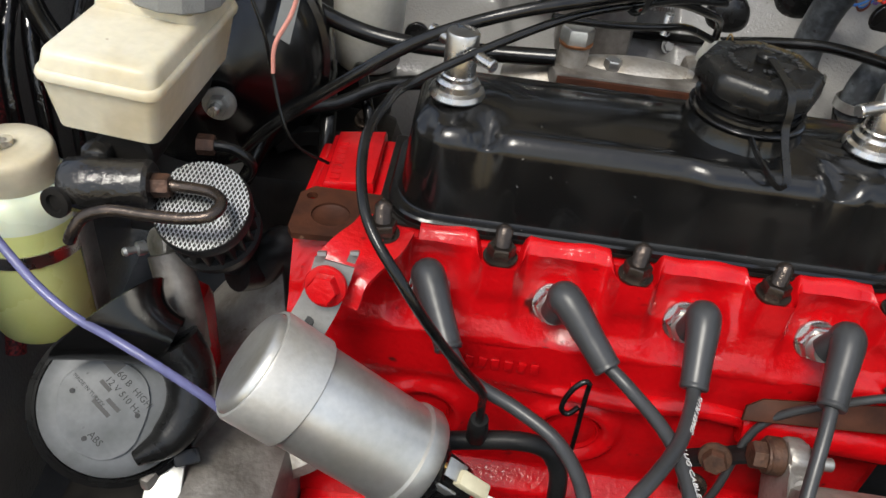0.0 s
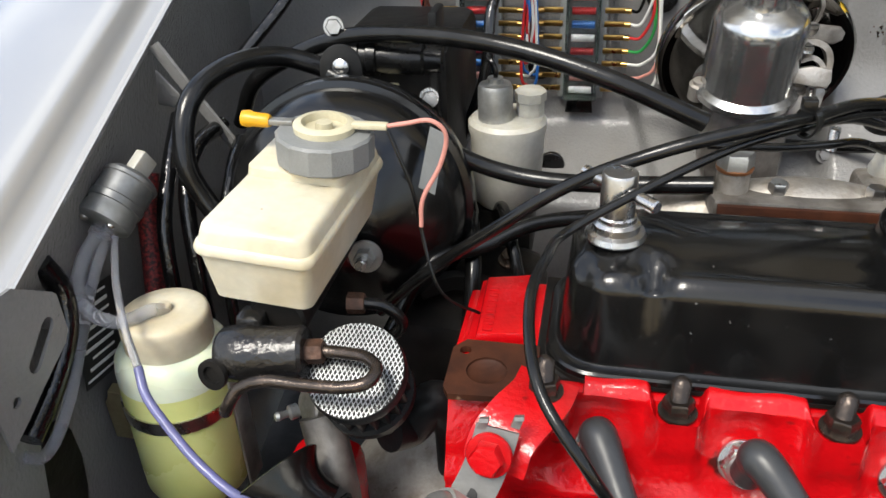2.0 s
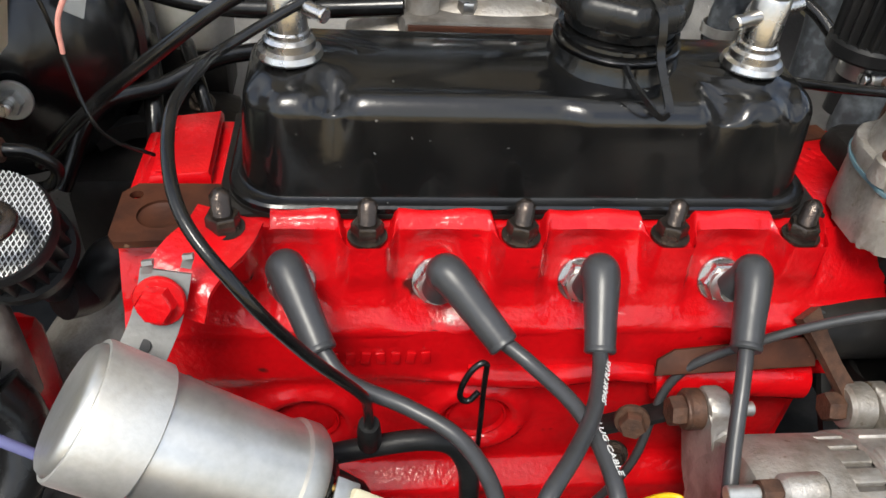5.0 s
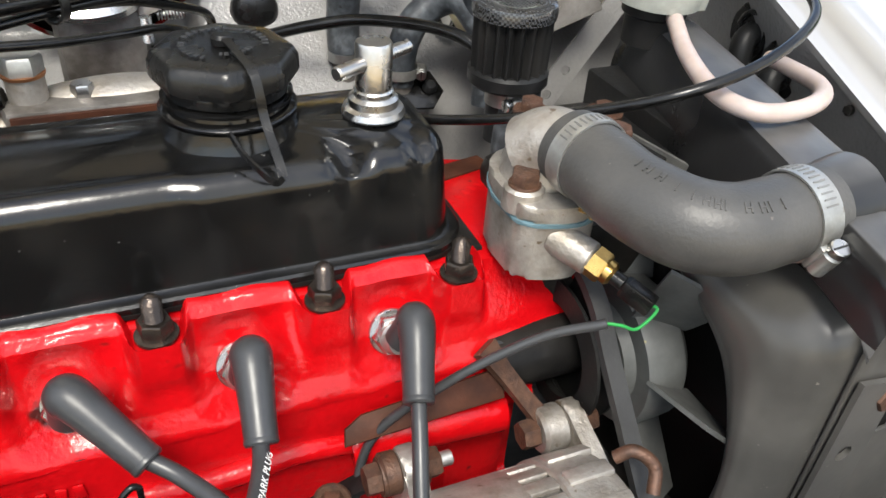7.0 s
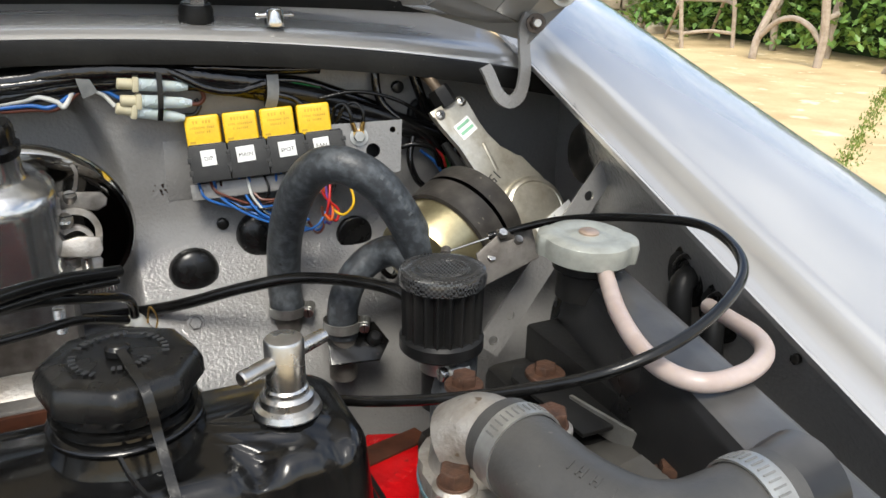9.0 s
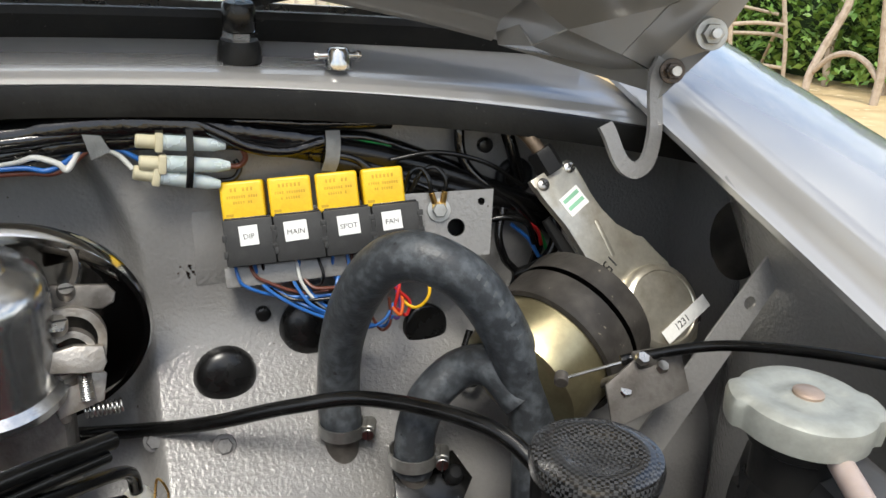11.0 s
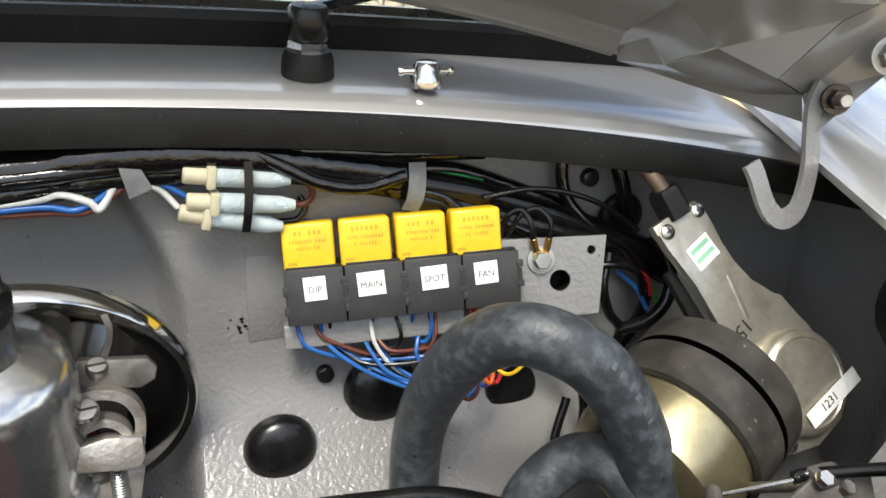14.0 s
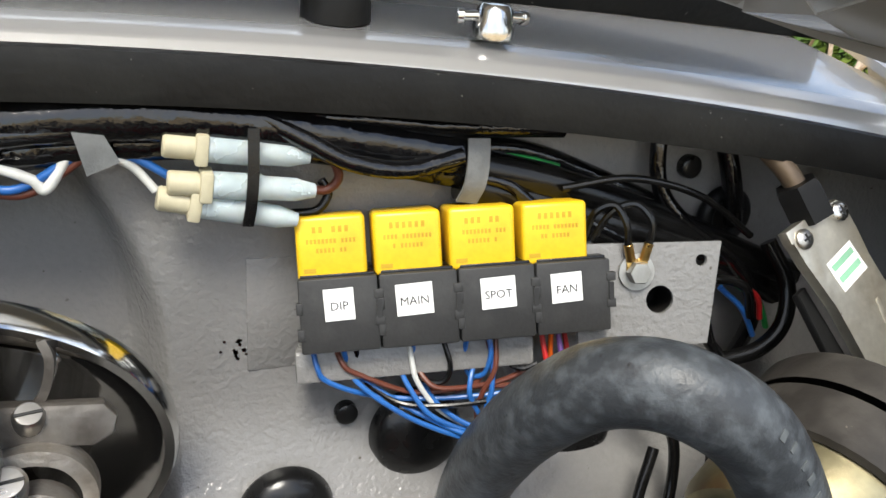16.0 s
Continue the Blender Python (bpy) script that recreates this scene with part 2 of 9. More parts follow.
GLASSGRN = material("smoked_fuse_cover", (0.35, 0.40, 0.37), 0.15, clear=0.7, scale=40, ior=1.3)
CLEAR = material("clear_plastic", (0.9, 0.92, 0.92), 0.05, clear=1.0, scale=40, ior=1.12, grain_mix=0.0)
REDBRAID = material("red_braided_sleeve", (0.35, 0.03, 0.03), 0.6, second=(0.03, 0.01, 0.01), scale=420, mix=0.9)
AMBER = material("amber_terminal_sleeve", (0.70, 0.36, 0.01), 0.35)
GASKET = material("blue_gasket_sealant", (0.10, 0.17, 0.20), 0.4)
BLACKCHROME = material("dark_mirror_chrome", (0.52, 0.51, 0.49), 0.06, 1.0, second=(0.44, 0.43, 0.41), scale=30, rough_var=0.04, speck=(0.05, 0.05, 0.05), speck_amount=-0.25, speck_scale=90)
GRAVEL = material("pale_yellow_paving", (0.68, 0.52, 0.29), 0.85, second=(0.52, 0.38, 0.20), scale=2.2, mix=0.6, bump=0.8, bump_scale=40, speck=(0.80, 0.66, 0.42), speck_amount=0.5, speck_scale=5)
LEAF = material("hedge_leaf", (0.11, 0.23, 0.04), 0.45, second=(0.19, 0.32, 0.06), scale=8, mix=0.8)
LEAFY = material("yellow_green_leaf", (0.20, 0.25, 0.03), 0.5, second=(0.13, 0.20, 0.03), scale=8, mix=0.8)
TWIG = material("bleached_stick_wood", (0.46, 0.38, 0.30), 0.7, second=(0.34, 0.27, 0.2), scale=20, bump=0.4, bump_scale=60)
STONE = material("pale_stone", (0.58, 0.50, 0.37), 0.85, second=(0.32, 0.27, 0.2), scale=5, bump=0.5, bump_scale=30, per_object=0.2)
DULLZINC = material("dull_zinc_bracket", (0.23, 0.23, 0.222), 0.5, 0.6, second=(0.22, 0.218, 0.21), scale=60, bump=0.2, speck=(0.14, 0.12, 0.1), speck_amount=-0.1)
GLASS = material("windscreen_glass", (0.90, 0.93, 0.92), 0.02, clear=1.0, rough_var=0.0, grain_mix=0.0)

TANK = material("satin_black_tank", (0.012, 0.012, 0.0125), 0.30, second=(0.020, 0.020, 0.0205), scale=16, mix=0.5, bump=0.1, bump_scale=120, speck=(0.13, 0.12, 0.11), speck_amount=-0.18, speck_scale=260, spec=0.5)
OILY = material("oil_wet_black_casting", (0.010, 0.0095, 0.009), 0.20, 0.0, second=(0.022, 0.020, 0.018), scale=70, mix=0.6, bump=1.0, bump_scale=210, spec=0.55)
PUMPGREY = material("grey_metal_pump", (0.20, 0.205, 0.205), 0.38, 0.6, second=(0.13, 0.133, 0.133), scale=50, mix=0.5, bump=0.15)
BANDRUB = material("dusty_brown_rubber_band", (0.030, 0.027, 0.024), 0.5, second=(0.055, 0.050, 0.044), scale=60, mix=0.6, bump=0.4, bump_scale=200, speck=(0.16, 0.14, 0.11), speck_amount=0.0, speck_scale=240, spec=0.3)
DUSTY = material("dusty_satin_black_steel", (0.052, 0.050, 0.046), 0.33, second=(0.082, 0.078, 0.071), scale=16, mix=0.5, bump=0.12, bump_scale=120, speck=(0.16, 0.15, 0.13), speck_amount=-0.12, speck_scale=260)


def weave(m, one, two, size):
    """Lays a fine woven check of two tones over a material."""
    n, l = m.node_tree.nodes, m.node_tree.links
    c = n.new("ShaderNodeTexChecker")
    c.inputs["Scale"].default_value = size
    c.inputs["Color1"].default_value, c.inputs["Color2"].default_value = (*one, 1), (*two, 1)
    tc = n.new("ShaderNodeTexCoord")
    turn = n.new("ShaderNodeMapping")
    turn.inputs["Rotation"].default_value = (0, 0, 0.6)
    l.new(tc.outputs["Object"], turn.inputs["Vector"])
    l.new(turn.outputs[0], c.inputs["Vector"])
    l.new(c.outputs["Color"], n["Principled BSDF"].inputs["Base Color"])


def dust_and_sheen(m, dust):
    """Dust and a painted sky sheen on the level faces of a material, thinned by noise."""
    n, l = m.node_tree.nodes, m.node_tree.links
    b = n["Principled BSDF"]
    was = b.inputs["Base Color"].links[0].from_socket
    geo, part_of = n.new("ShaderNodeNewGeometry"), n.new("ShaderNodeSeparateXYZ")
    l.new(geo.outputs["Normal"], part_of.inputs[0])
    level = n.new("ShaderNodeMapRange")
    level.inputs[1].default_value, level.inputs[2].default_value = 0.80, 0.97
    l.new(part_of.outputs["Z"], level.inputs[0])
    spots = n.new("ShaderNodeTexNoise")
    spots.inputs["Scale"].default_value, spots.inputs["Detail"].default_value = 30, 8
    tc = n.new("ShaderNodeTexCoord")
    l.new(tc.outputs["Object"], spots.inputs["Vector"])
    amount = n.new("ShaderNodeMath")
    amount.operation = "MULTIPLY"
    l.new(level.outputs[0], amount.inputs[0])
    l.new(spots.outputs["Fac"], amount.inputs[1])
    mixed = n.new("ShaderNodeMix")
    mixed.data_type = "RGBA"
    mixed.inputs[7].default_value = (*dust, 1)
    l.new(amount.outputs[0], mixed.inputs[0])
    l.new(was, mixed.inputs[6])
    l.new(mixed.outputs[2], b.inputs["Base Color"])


# tank top lightened by dust and by sky sheen put into the colour
dust_and_sheen(TANK, (0.11, 0.107, 0.104))
weave(CARBON, (0.005, 0.005, 0.005), (0.045, 0.046, 0.048), 620)


# ---- mesh helpers ----
ORIGIN = {}


def thing(name, at=(0, 0, 0), label="", category="", group="", kind=""):
    ob = new(name)
    ob.location = at
    ob.empty_display_size = 0.01
    ORIGIN[ob] = Vector(at)
    return tagged(ob, label, category, group, kind)


def part(name, bm, mat, parent=None, label="", smooth=True, bevel=0.0, kind="", category="", group=""):
    """Links a bmesh built in world metres as one mesh under its thing or part."""
    if bevel:
        bmesh.ops.bevel(bm, geom=bm.edges[:], offset=bevel, segments=2, profile=0.6, affect="EDGES", clamp_overlap=True)
    o = ORIGIN.get(parent, Vector((0, 0, 0)))
    if o.length:
        bmesh.ops.translate(bm, vec=-o, verts=bm.verts[:])
    bmesh.ops.recalc_face_normals(bm, faces=bm.faces[:])
    me = bpy.data.meshes.new(name)
    bm.to_mesh(me)
    bm.free()
    me.materials.append(mat)
    if smooth:
        me.shade_smooth()
        me.set_sharp_from_angle(angle=radians(38))
    ob = new(name, me)
    if parent:
        ob.parent = parent
    ORIGIN[ob] = o
    return tagged(ob, label, category, group, kind)


def BM():
    return bmesh.new()


def put_in(bm, other, m=None):
    """Adds the geometry of another bmesh."""
    me = bpy.data.meshes.new("t")
    other.to_mesh(me)
    other.free()
    if m:
        me.transform(m)
    bm.from_mesh(me)
    bpy.data.meshes.remove(me)
    return bm


def box(c, s, bevel=0.0, m=None, seg=2, bm=None):
    b = BM()
    bmesh.ops.create_cube(b, size=1, matrix=Matrix.Diagonal((*s, 1)))
    if bevel:
        bmesh.ops.bevel(b, geom=b.edges[:], offset=bevel, segments=seg, profile=0.5, affect="EDGES", clamp_overlap=True)
    t = Matrix.Translation(c) @ (m or Matrix())
    b.transform(t)
    return put_in(bm, b) if bm else b


def frame_to(axis, up=(0, 0, 1)):
    """A turn whose z axis points along axis."""
    z = Vector(axis).normalized()
    u = Vector(up)
    if abs(z.dot(u.normalized())) > 0.97:
        u = Vector((0, 1, 0))
    x = u.cross(z).normalized()
    y = z.cross(x)
    return Matrix((x, y, z)).transposed().to_4x4()


def lathe(profile, c=(0, 0, 0), axis=(0, 0, 1), n=32, bm=None, wobble=None, up=(0, 0, 1)):
    """Turns (radius, height) pairs about an axis through c."""
    b = BM()
    rings = []
    for r, h in profile:
        if r < 1e-6:
            rings.append([b.verts.new((0, 0, h))])
        else:
            ring = []
            for i in range(n):
                a = 2 * math.pi * i / n
                k = wobble(a, h) if wobble else 1.0
                ring.append(b.verts.new((r * k * math.cos(a), r * k * math.sin(a), h)))
            rings.append(ring)
    for p, q in zip(rings, rings[1:]):
        if len(p) == 1 and len(q) == 1:
            continue
        for i in range(n):
            j = (i + 1) % n
            if len(p) == 1:
                b.faces.new((p[0], q[j], q[i]))
            elif len(q) == 1:
                b.faces.new((p[i], p[j], q[0]))
            else:
                b.faces.new((p[i], p[j], q[j], q[i]))
    b.transform(Matrix.Translation(c) @ frame_to(axis, up))
    return put_in(bm, b) if bm else b


def rod(a, c, r, n=16, bevel=0.0, bm=None):
    """A capped round bar from a to c, with rounded rims."""
    a, c = Vector(a), Vector(c)
    L, e = (c - a).length, bevel or r * 0.12
    return lathe([(0, 0), (r - e, 0), (r, e), (r, L - e), (r - e, L), (0, L)], a, c - a, n, bm)


def hexa(c, axis, af, h, bm=None, washer=0.0, turn=0.0):
    """A hexagon head with a chamfered top and, if wanted, a flange washer."""
    r = af / math.sqrt(3)
    b = BM()
    rings = []
    for k, z in ((1.0, 0), (1.0, h * 0.85), (0.90, h), (0.0, h)):
        rings.append([b.verts.new((r * k * math.cos(turn + i * math.pi / 3), r * k * math.sin(turn + i * math.pi / 3), z)) for i in range(6)] if k else [b.verts.new((0, 0, z))])
    for p, q in zip(rings, rings[1:]):
        for i in range(6):
            j = (i + 1) % 6
            b.faces.new((p[i], p[j], q[j], q[i]) if len(q) > 1 else (p[i], p[j], q[0]))
    b.faces.new(rings[0][::-1])
    b.transform(Matrix.Translation(c) @ frame_to(axis))
    if washer:
        lathe([(0, -0.0005), (washer, -0.0005), (washer, 0.0012), (washer * 0.96, 0.0018), (0, 0.0018)], c, axis, 24, b)
    return put_in(bm, b) if bm else b


def spline(pts, res=8, closed=False):
    """Points along a smooth curve through pts."""
    P = [Vector(p) for p in pts]
    out = []
    n = len(P)
    for i in range(n if closed else n - 1):
        p1, p2 = P[i], P[(i + 1) % n]
        p0 = P[i - 1] if (i > 0 or closed) else p1 * 2 - p2
        p3 = P[(i + 2) % n] if (i + 2 < n or closed) else p2 * 2 - p1
        for k in range(res):
            t = k / res
            out.append(0.5 * ((2 * p1) + (p2 - p0) * t + (2 * p0 - 5 * p1 + 4 * p2 - p3) * t * t + (3 * p1 - p0 - 3 * p2 + p3) * t ** 3))
    if not closed:
        out.append(P[-1].copy())
    return out


def sweep(pts, ring, res=8, bm=None, smooth_path=True, radii=None, closed=False, cap=True, up=None):
    """Carries a ring of (u, v) offsets along a path. radii scales it along the way."""
    path = spline(pts, res, closed) if smooth_path else [Vector(p) for p in pts]
    b = bm or BM()
    n = len(path)
    t0 = (path[1] - path[0]).normalized()
    nrm = Vector(up) if up else (Vector((0, 0, 1)) if abs(t0.z) < 0.9 else Vector((0, 1, 0)))
    rings = []
    for i in range(n):
        if closed:
            t = (path[(i + 1) % n] - path[i - 1]).normalized()
        else:
            t = (path[min(i + 1, n - 1)] - path[max(i - 1, 0)]).normalized()
        if up:
            nrm = Vector(up)
        nrm = (nrm - t * nrm.dot(t)).normalized()
        side = t.cross(nrm)
        k = 1.0
        if radii:
            f = i / max(1, n - 1) * (len(radii) - 1)
            lo = min(int(f), len(radii) - 2)
            k = radii[lo] + (radii[lo + 1] - radii[lo]) * (f - lo)
        rings.append([b.verts.new(path[i] + side * (u * k) + nrm * (v * k)) for u, v in ring])
    m = len(ring)
    for a in range(n if closed else n - 1):
        p, q = rings[a], rings[(a + 1) % n]
        for i in range(m):
            j = (i + 1) % m
            b.faces.new((p[i], p[j], q[j], q[i]))
    if cap and not closed:
        b.faces.new(rings[0][::-1])
        b.faces.new(rings[-1])
    return b


def tube(pts, r, n=12, res=8, bm=None, radii=None, smooth_path=True, closed=False):
    return sweep(pts, [(r * math.cos(2 * math.pi * i / n), r * math.sin(2 * math.pi * i / n)) for i in range(n)], res, bm, smooth_path, radii, closed)


def strap(pts, w, t, res=8, bm=None, up=(0, 0, 1), closed=False, smooth_path=True):
    """A flat band: w across (along up), t thick."""
    return sweep(pts, [(-t / 2, -w / 2), (t / 2, -w / 2), (t / 2, w / 2), (-t / 2, w / 2)], res, bm, smooth_path, None, closed, True, up)


def slab(outline, h, m=None, bevel=0.0, bm=None, seg=2):
    """A plate with the outline (x, y), from z = 0 to h, placed by m."""
    b = BM()
    lo = [b.verts.new((x, y, 0)) for x, y in outline]
    hi = [b.verts.new((x, y, h)) for x, y in outline]
    b.faces.new(lo[::-1])
    b.faces.new(hi)
    k = len(lo)
    for i in range(k):
        j = (i + 1) % k
        b.faces.new((lo[i], lo[j], hi[j], hi[i]))
    if bevel:
        rim = [e for e in b.edges if abs(e.verts[0].co.z - e.verts[1].co.z) < 1e-9]
        bmesh.ops.bevel(b, geom=rim, offset=bevel, segments=seg, profile=0.5, affect="EDGES", clamp_overlap=True)
    if m:
        b.transform(m)
    return put_in(bm, b) if bm else b


def rounded(w, h, r, k=6):
    """A rounded rectangle round the origin."""
    out = []
    for sx, sy, a0 in ((1, 1, 0), (-1, 1, 90), (-1, -1, 180), (1, -1, 270)):
        for i in range(k + 1):
            a = radians(a0 + 90 * i / k)
            out.append((sx * (w / 2 - r) + r * math.cos(a), sy * (h / 2 - r) + r * math.sin(a)))
    return out


def disc_outline(r, n=24, c=(0, 0)):
    return [(c[0] + r * math.cos(2 * math.pi * i / n), c[1] + r * math.sin(2 * math.pi * i / n)) for i in range(n)]


def with_holes(outline, holes, h, m=None, bm=None):
    """A plate with round or shaped holes right through it; holes are outlines."""
    b = BM()
    edges = []
    for loop in (outline, *holes):
        vs = [b.verts.new((x, y, 0)) for x, y in loop]
        edges += [b.edges.new((vs[i], vs[(i + 1) % len(vs)])) for i in range(len(vs))]
    bmesh.ops.triangle_fill(b, use_beauty=True, use_dissolve=False, edges=edges)
    made = bmesh.ops.extrude_face_region(b, geom=b.faces[:])
    bmesh.ops.translate(b, vec=(0, 0, h), verts=[v for v in made["geom"] if isinstance(v, bmesh.types.BMVert)])
    if m:
        b.transform(m)
    return put_in(bm, b) if bm else b


def sheet(fn, nu, nv, thick=0.0, bm=None):
    """A surface fn(u, v) over the unit square, thickened against its normals."""
    b = BM()
    g = [[b.verts.new(fn(i / nu, j / nv)) for j in range(nv + 1)] for i in range(nu + 1)]
    for i in range(nu):
        for j in range(nv):
            b.faces.new((g[i][j], g[i + 1][j], g[i + 1][j + 1], g[i][j + 1]))
    if thick:
        bmesh.ops.recalc_face_normals(b, faces=b.faces[:])
        bmesh.ops.solidify(b, geom=b.faces[:], thickness=thick)
    return put_in(bm, b) if bm else b


def words(text, size, m, thick=0.0003, align="CENTER", bm=None):
    """Lettering in the built-in font, in the xy plane of m."""
    cu = bpy.data.curves.new("t", "FONT")
    cu.body, cu.size, cu.extrude, cu.align_x, cu.align_y, cu.resolution_u = text, size, thick, align, "CENTER", 2
    ob = bpy.data.objects.new("t", cu)
    scene.collection.objects.link(ob)
    me = bpy.data.meshes.new_from_object(ob.evaluated_get(bpy.context.evaluated_depsgraph_get()))
    bpy.data.objects.remove(ob)
    me.transform(m)
    b = bm or BM()
    b.from_mesh(me)
    bpy.data.meshes.remove(me)
    return b


def smoothstep(a, b, x):
    t = min(1, max(0, (x - a) / (b - a)))
    return t * t * (3 - 2 * t)


def hump(x, c, w):
    return math.exp(-((x - c) / w) ** 2)


def basis(o, x, y):
    """A pose with its x and y axes along the vectors given."""
    x = Vector(x).normalized()
    z = x.cross(Vector(y)).normalized()
    y = z.cross(x)
    m = Matrix((x, y, z)).transposed().to_4x4()
    return Matrix.Translation(o) @ m


# ---- the setting: ground, car body round the engine bay ----
def ground():
    def at(u, v):
        x, y = (u - 0.5) * 400, (v - 0.5) * 400
        return (x, y, 0.0)
    part("ground", sheet(at, 40, 40), GRAVEL, None, "pale yellow stone paved yard in daylight", kind="structure", category="ground")


ground()


def gutter_r(y):
    """The inner lip of the wing on the side of the radiator: x and z at y."""
    return 0.374 + 0.09 * y, 0.748 + 0.315 * y


def gutter_l(y):
    return -0.474 - 0.112 * y, 0.748 + 0.315 * y


def wing(side):
    """The outer wing: bonnet gutter, ridge and rounded top, falling to the outside."""
    line = gutter_r if side > 0 else gutter_l

    gut = ((0.0, 0.004), (0.0015, -0.001), (0.010, -0.0035), (0.020, 0.001), (0.0275, 0.014), (0.0310, 0.0170))
    n = 34

    def top(u, v):
        y = -0.42 + 0.98 * u
        x, z = line(y)
        f = v * n
        if f <= 10:
            k = min(int(f / 2), 4)
            a, b = gut[k], gut[k + 1]
            w = f / 2 - k
            return (x + side * (a[0] + (b[0] - a[0]) * w), y, z + a[1] + (b[1] - a[1]) * w)
        s = (f - 10) / (n - 10)
        d = 0.27 * s
        h = (0.155 - 0.26 * y) * d - 1.05 * d * d - 7.0 * max(0.0, d - 0.15) ** 2
        return (x + side * (0.031 + d), y, z + 0.0170 + h)
    return sheet(top, 40, n, 0.0015)


part("wing_right", wing(1), BODY, None, "silver grey painted front wing with bonnet gutter", kind="structure", category="car wing")
part("wing_left", wing(-1), BODY, None, "silver grey painted front wing with bonnet gutter", kind="structure", category="car wing")


def inner_wing(side):
    line = gutter_r if side > 0 else gutter_l

    def at(u, v):
        y = -0.42 + 0.94 * u
        x, z = line(y)
        low = 0.30
        out = 0.004 + smoothstep(0, 0.12, v) * (0.012 + max(0, y) * 0.055) + 0.05 * smoothstep(0.28, 0.36, y)
        if side < 0:
            out = 0.004 + 0.010 * smoothstep(0, 0.10, v) + 0.012 * v
        return (x + side * out, y, z - 0.002 - v * (z - low))
    return sheet(at, 30, 16, 0.0015)


part("inner_wing_right", inner_wing(1), PAINT, None, "grey painted inner wing panel of the engine bay", kind="structure", category="inner wing")
part("inner_wing_left", inner_wing(-1), PAINT, None, "grey painted inner wing panel of the engine bay", kind="structure", category="inner wing")


def bulk_y(x, z):
    """How far back the bulkhead stands; its middle is a recess behind the carburettor."""
    e1 = 0.048 - 0.026 * (max(0.0, z - 0.755) / 0.084) ** 2
    mid = smoothstep(e1 + 0.004, e1 - 0.014, x) * smoothstep(-0.166, -0.158, x - 0.05 * max(0.0, (0.78 - z) / 0.1) ** 2 * 0.4)
    return 0.468 - 0.02 * (x > 0) * x + 0.030 * mid - 0.115 * smoothstep(0.745, 0.575, z) ** 1.4 * smoothstep(-0.03, 0.05, x) - 0.10 * smoothstep(0.66, 0.60, z) * smoothstep(0.05, -0.03, x)


def seal_line(x):
    """The front lip of the scuttle: y and z at x."""
    c = (x + 0.04) / 0.47
    return 0.452 - 0.060 * c * c, 0.884 - 0.024 * c * c - 0.006 * max(0, c) ** 4


def bulkhead():
    def at(u, v):
        x = -0.66 + 1.24 * u
        top = seal_line(max(-0.55, min(0.50, x)))[1] - 0.006
        z = 0.35 + (top - 0.35) * v
        return (x, bulk_y(x, z), z)
    return sheet(at, 500, 130, -0.002)


part("bulkhead", bulkhead(), PAINT, None, "grey gloss painted bulkhead of the engine bay", kind="structure", category="bulkhead")


def scuttle_at(x, d, h):
    """A point of the scuttle, d behind its front lip and h above it; the crown flattens towards the glass."""
    c = (max(-0.55, min(0.50, x)) + 0.04) / 0.47
    k = min(1.0, d / 0.085)
    y = 0.452 - 0.060 * c * c * (1 - 0.35 * k)
    z = 0.884 - (0.024 * c * c + 0.006 * max(0, c) ** 4) * (1 - 0.5 * k)
    return x, y + d, z + h


def scuttle():
    prof = ((0.0, 0.000), (0.002, 0.006), (0.006, 0.0105), (0.014, 0.0140), (0.024, 0.0165), (0.036, 0.0190), (0.050, 0.0220), (0.065, 0.0258), (0.080, 0.0300), (0.092, 0.0330))

    def at(u, v):
        x = -0.60 + 1.045 * u
        f = v * (len(prof) - 1)
        f *= 1 - 0.72 * smoothstep(0.385, 0.445, x)
        i = min(int(f), len(prof) - 2)
        a, b = prof[i], prof[i + 1]
        return scuttle_at(x, a[0] + (b[0] - a[0]) * (f - i), a[1] + (b[1] - a[1]) * (f - i))
    return sheet(at, 60, 45, 0.0015)


part("scuttle", scuttle(), BODY, None, "silver grey scuttle panel below the windscreen", kind="structure", category="scuttle panel")
xs = [-0.52 + 1.0 * i / 24 for i in range(25)]
part("bonnet_seal", sweep([(x, seal_line(x)[0] - 0.002, seal_line(x)[1] + 0.0075 - 0.006 * ((x + 0.04) / 0.47) ** 2) for x in xs], [(-0.008, -0.0200), (0.005, -0.0200), (0.006, -0.008), (0.004, -0.001), (0.0, 0.0), (-0.006, -0.0025), (-0.0085, -0.008), (-0.0072, -0.0115), (-0.0090, -0.016)], 3, up=(0, 0, 1)),
     SEAL, None, "dusty black rubber bonnet seal along the scuttle lip", kind="structure", category="seal")
part("scuttle_underside", sheet(lambda u, v: (-0.55 + 1.05 * u, seal_line(-0.55 + 1.05 * u)[0] + 0.002 + v * (0.53 - seal_line(-0.55 + 1.05 * u)[0]), seal_line(-0.55 + 1.05 * u)[1] - 0.010), 30, 2, 0.001), PAINT, None, "grey painted underside of the scuttle", kind="structure", category="panel")


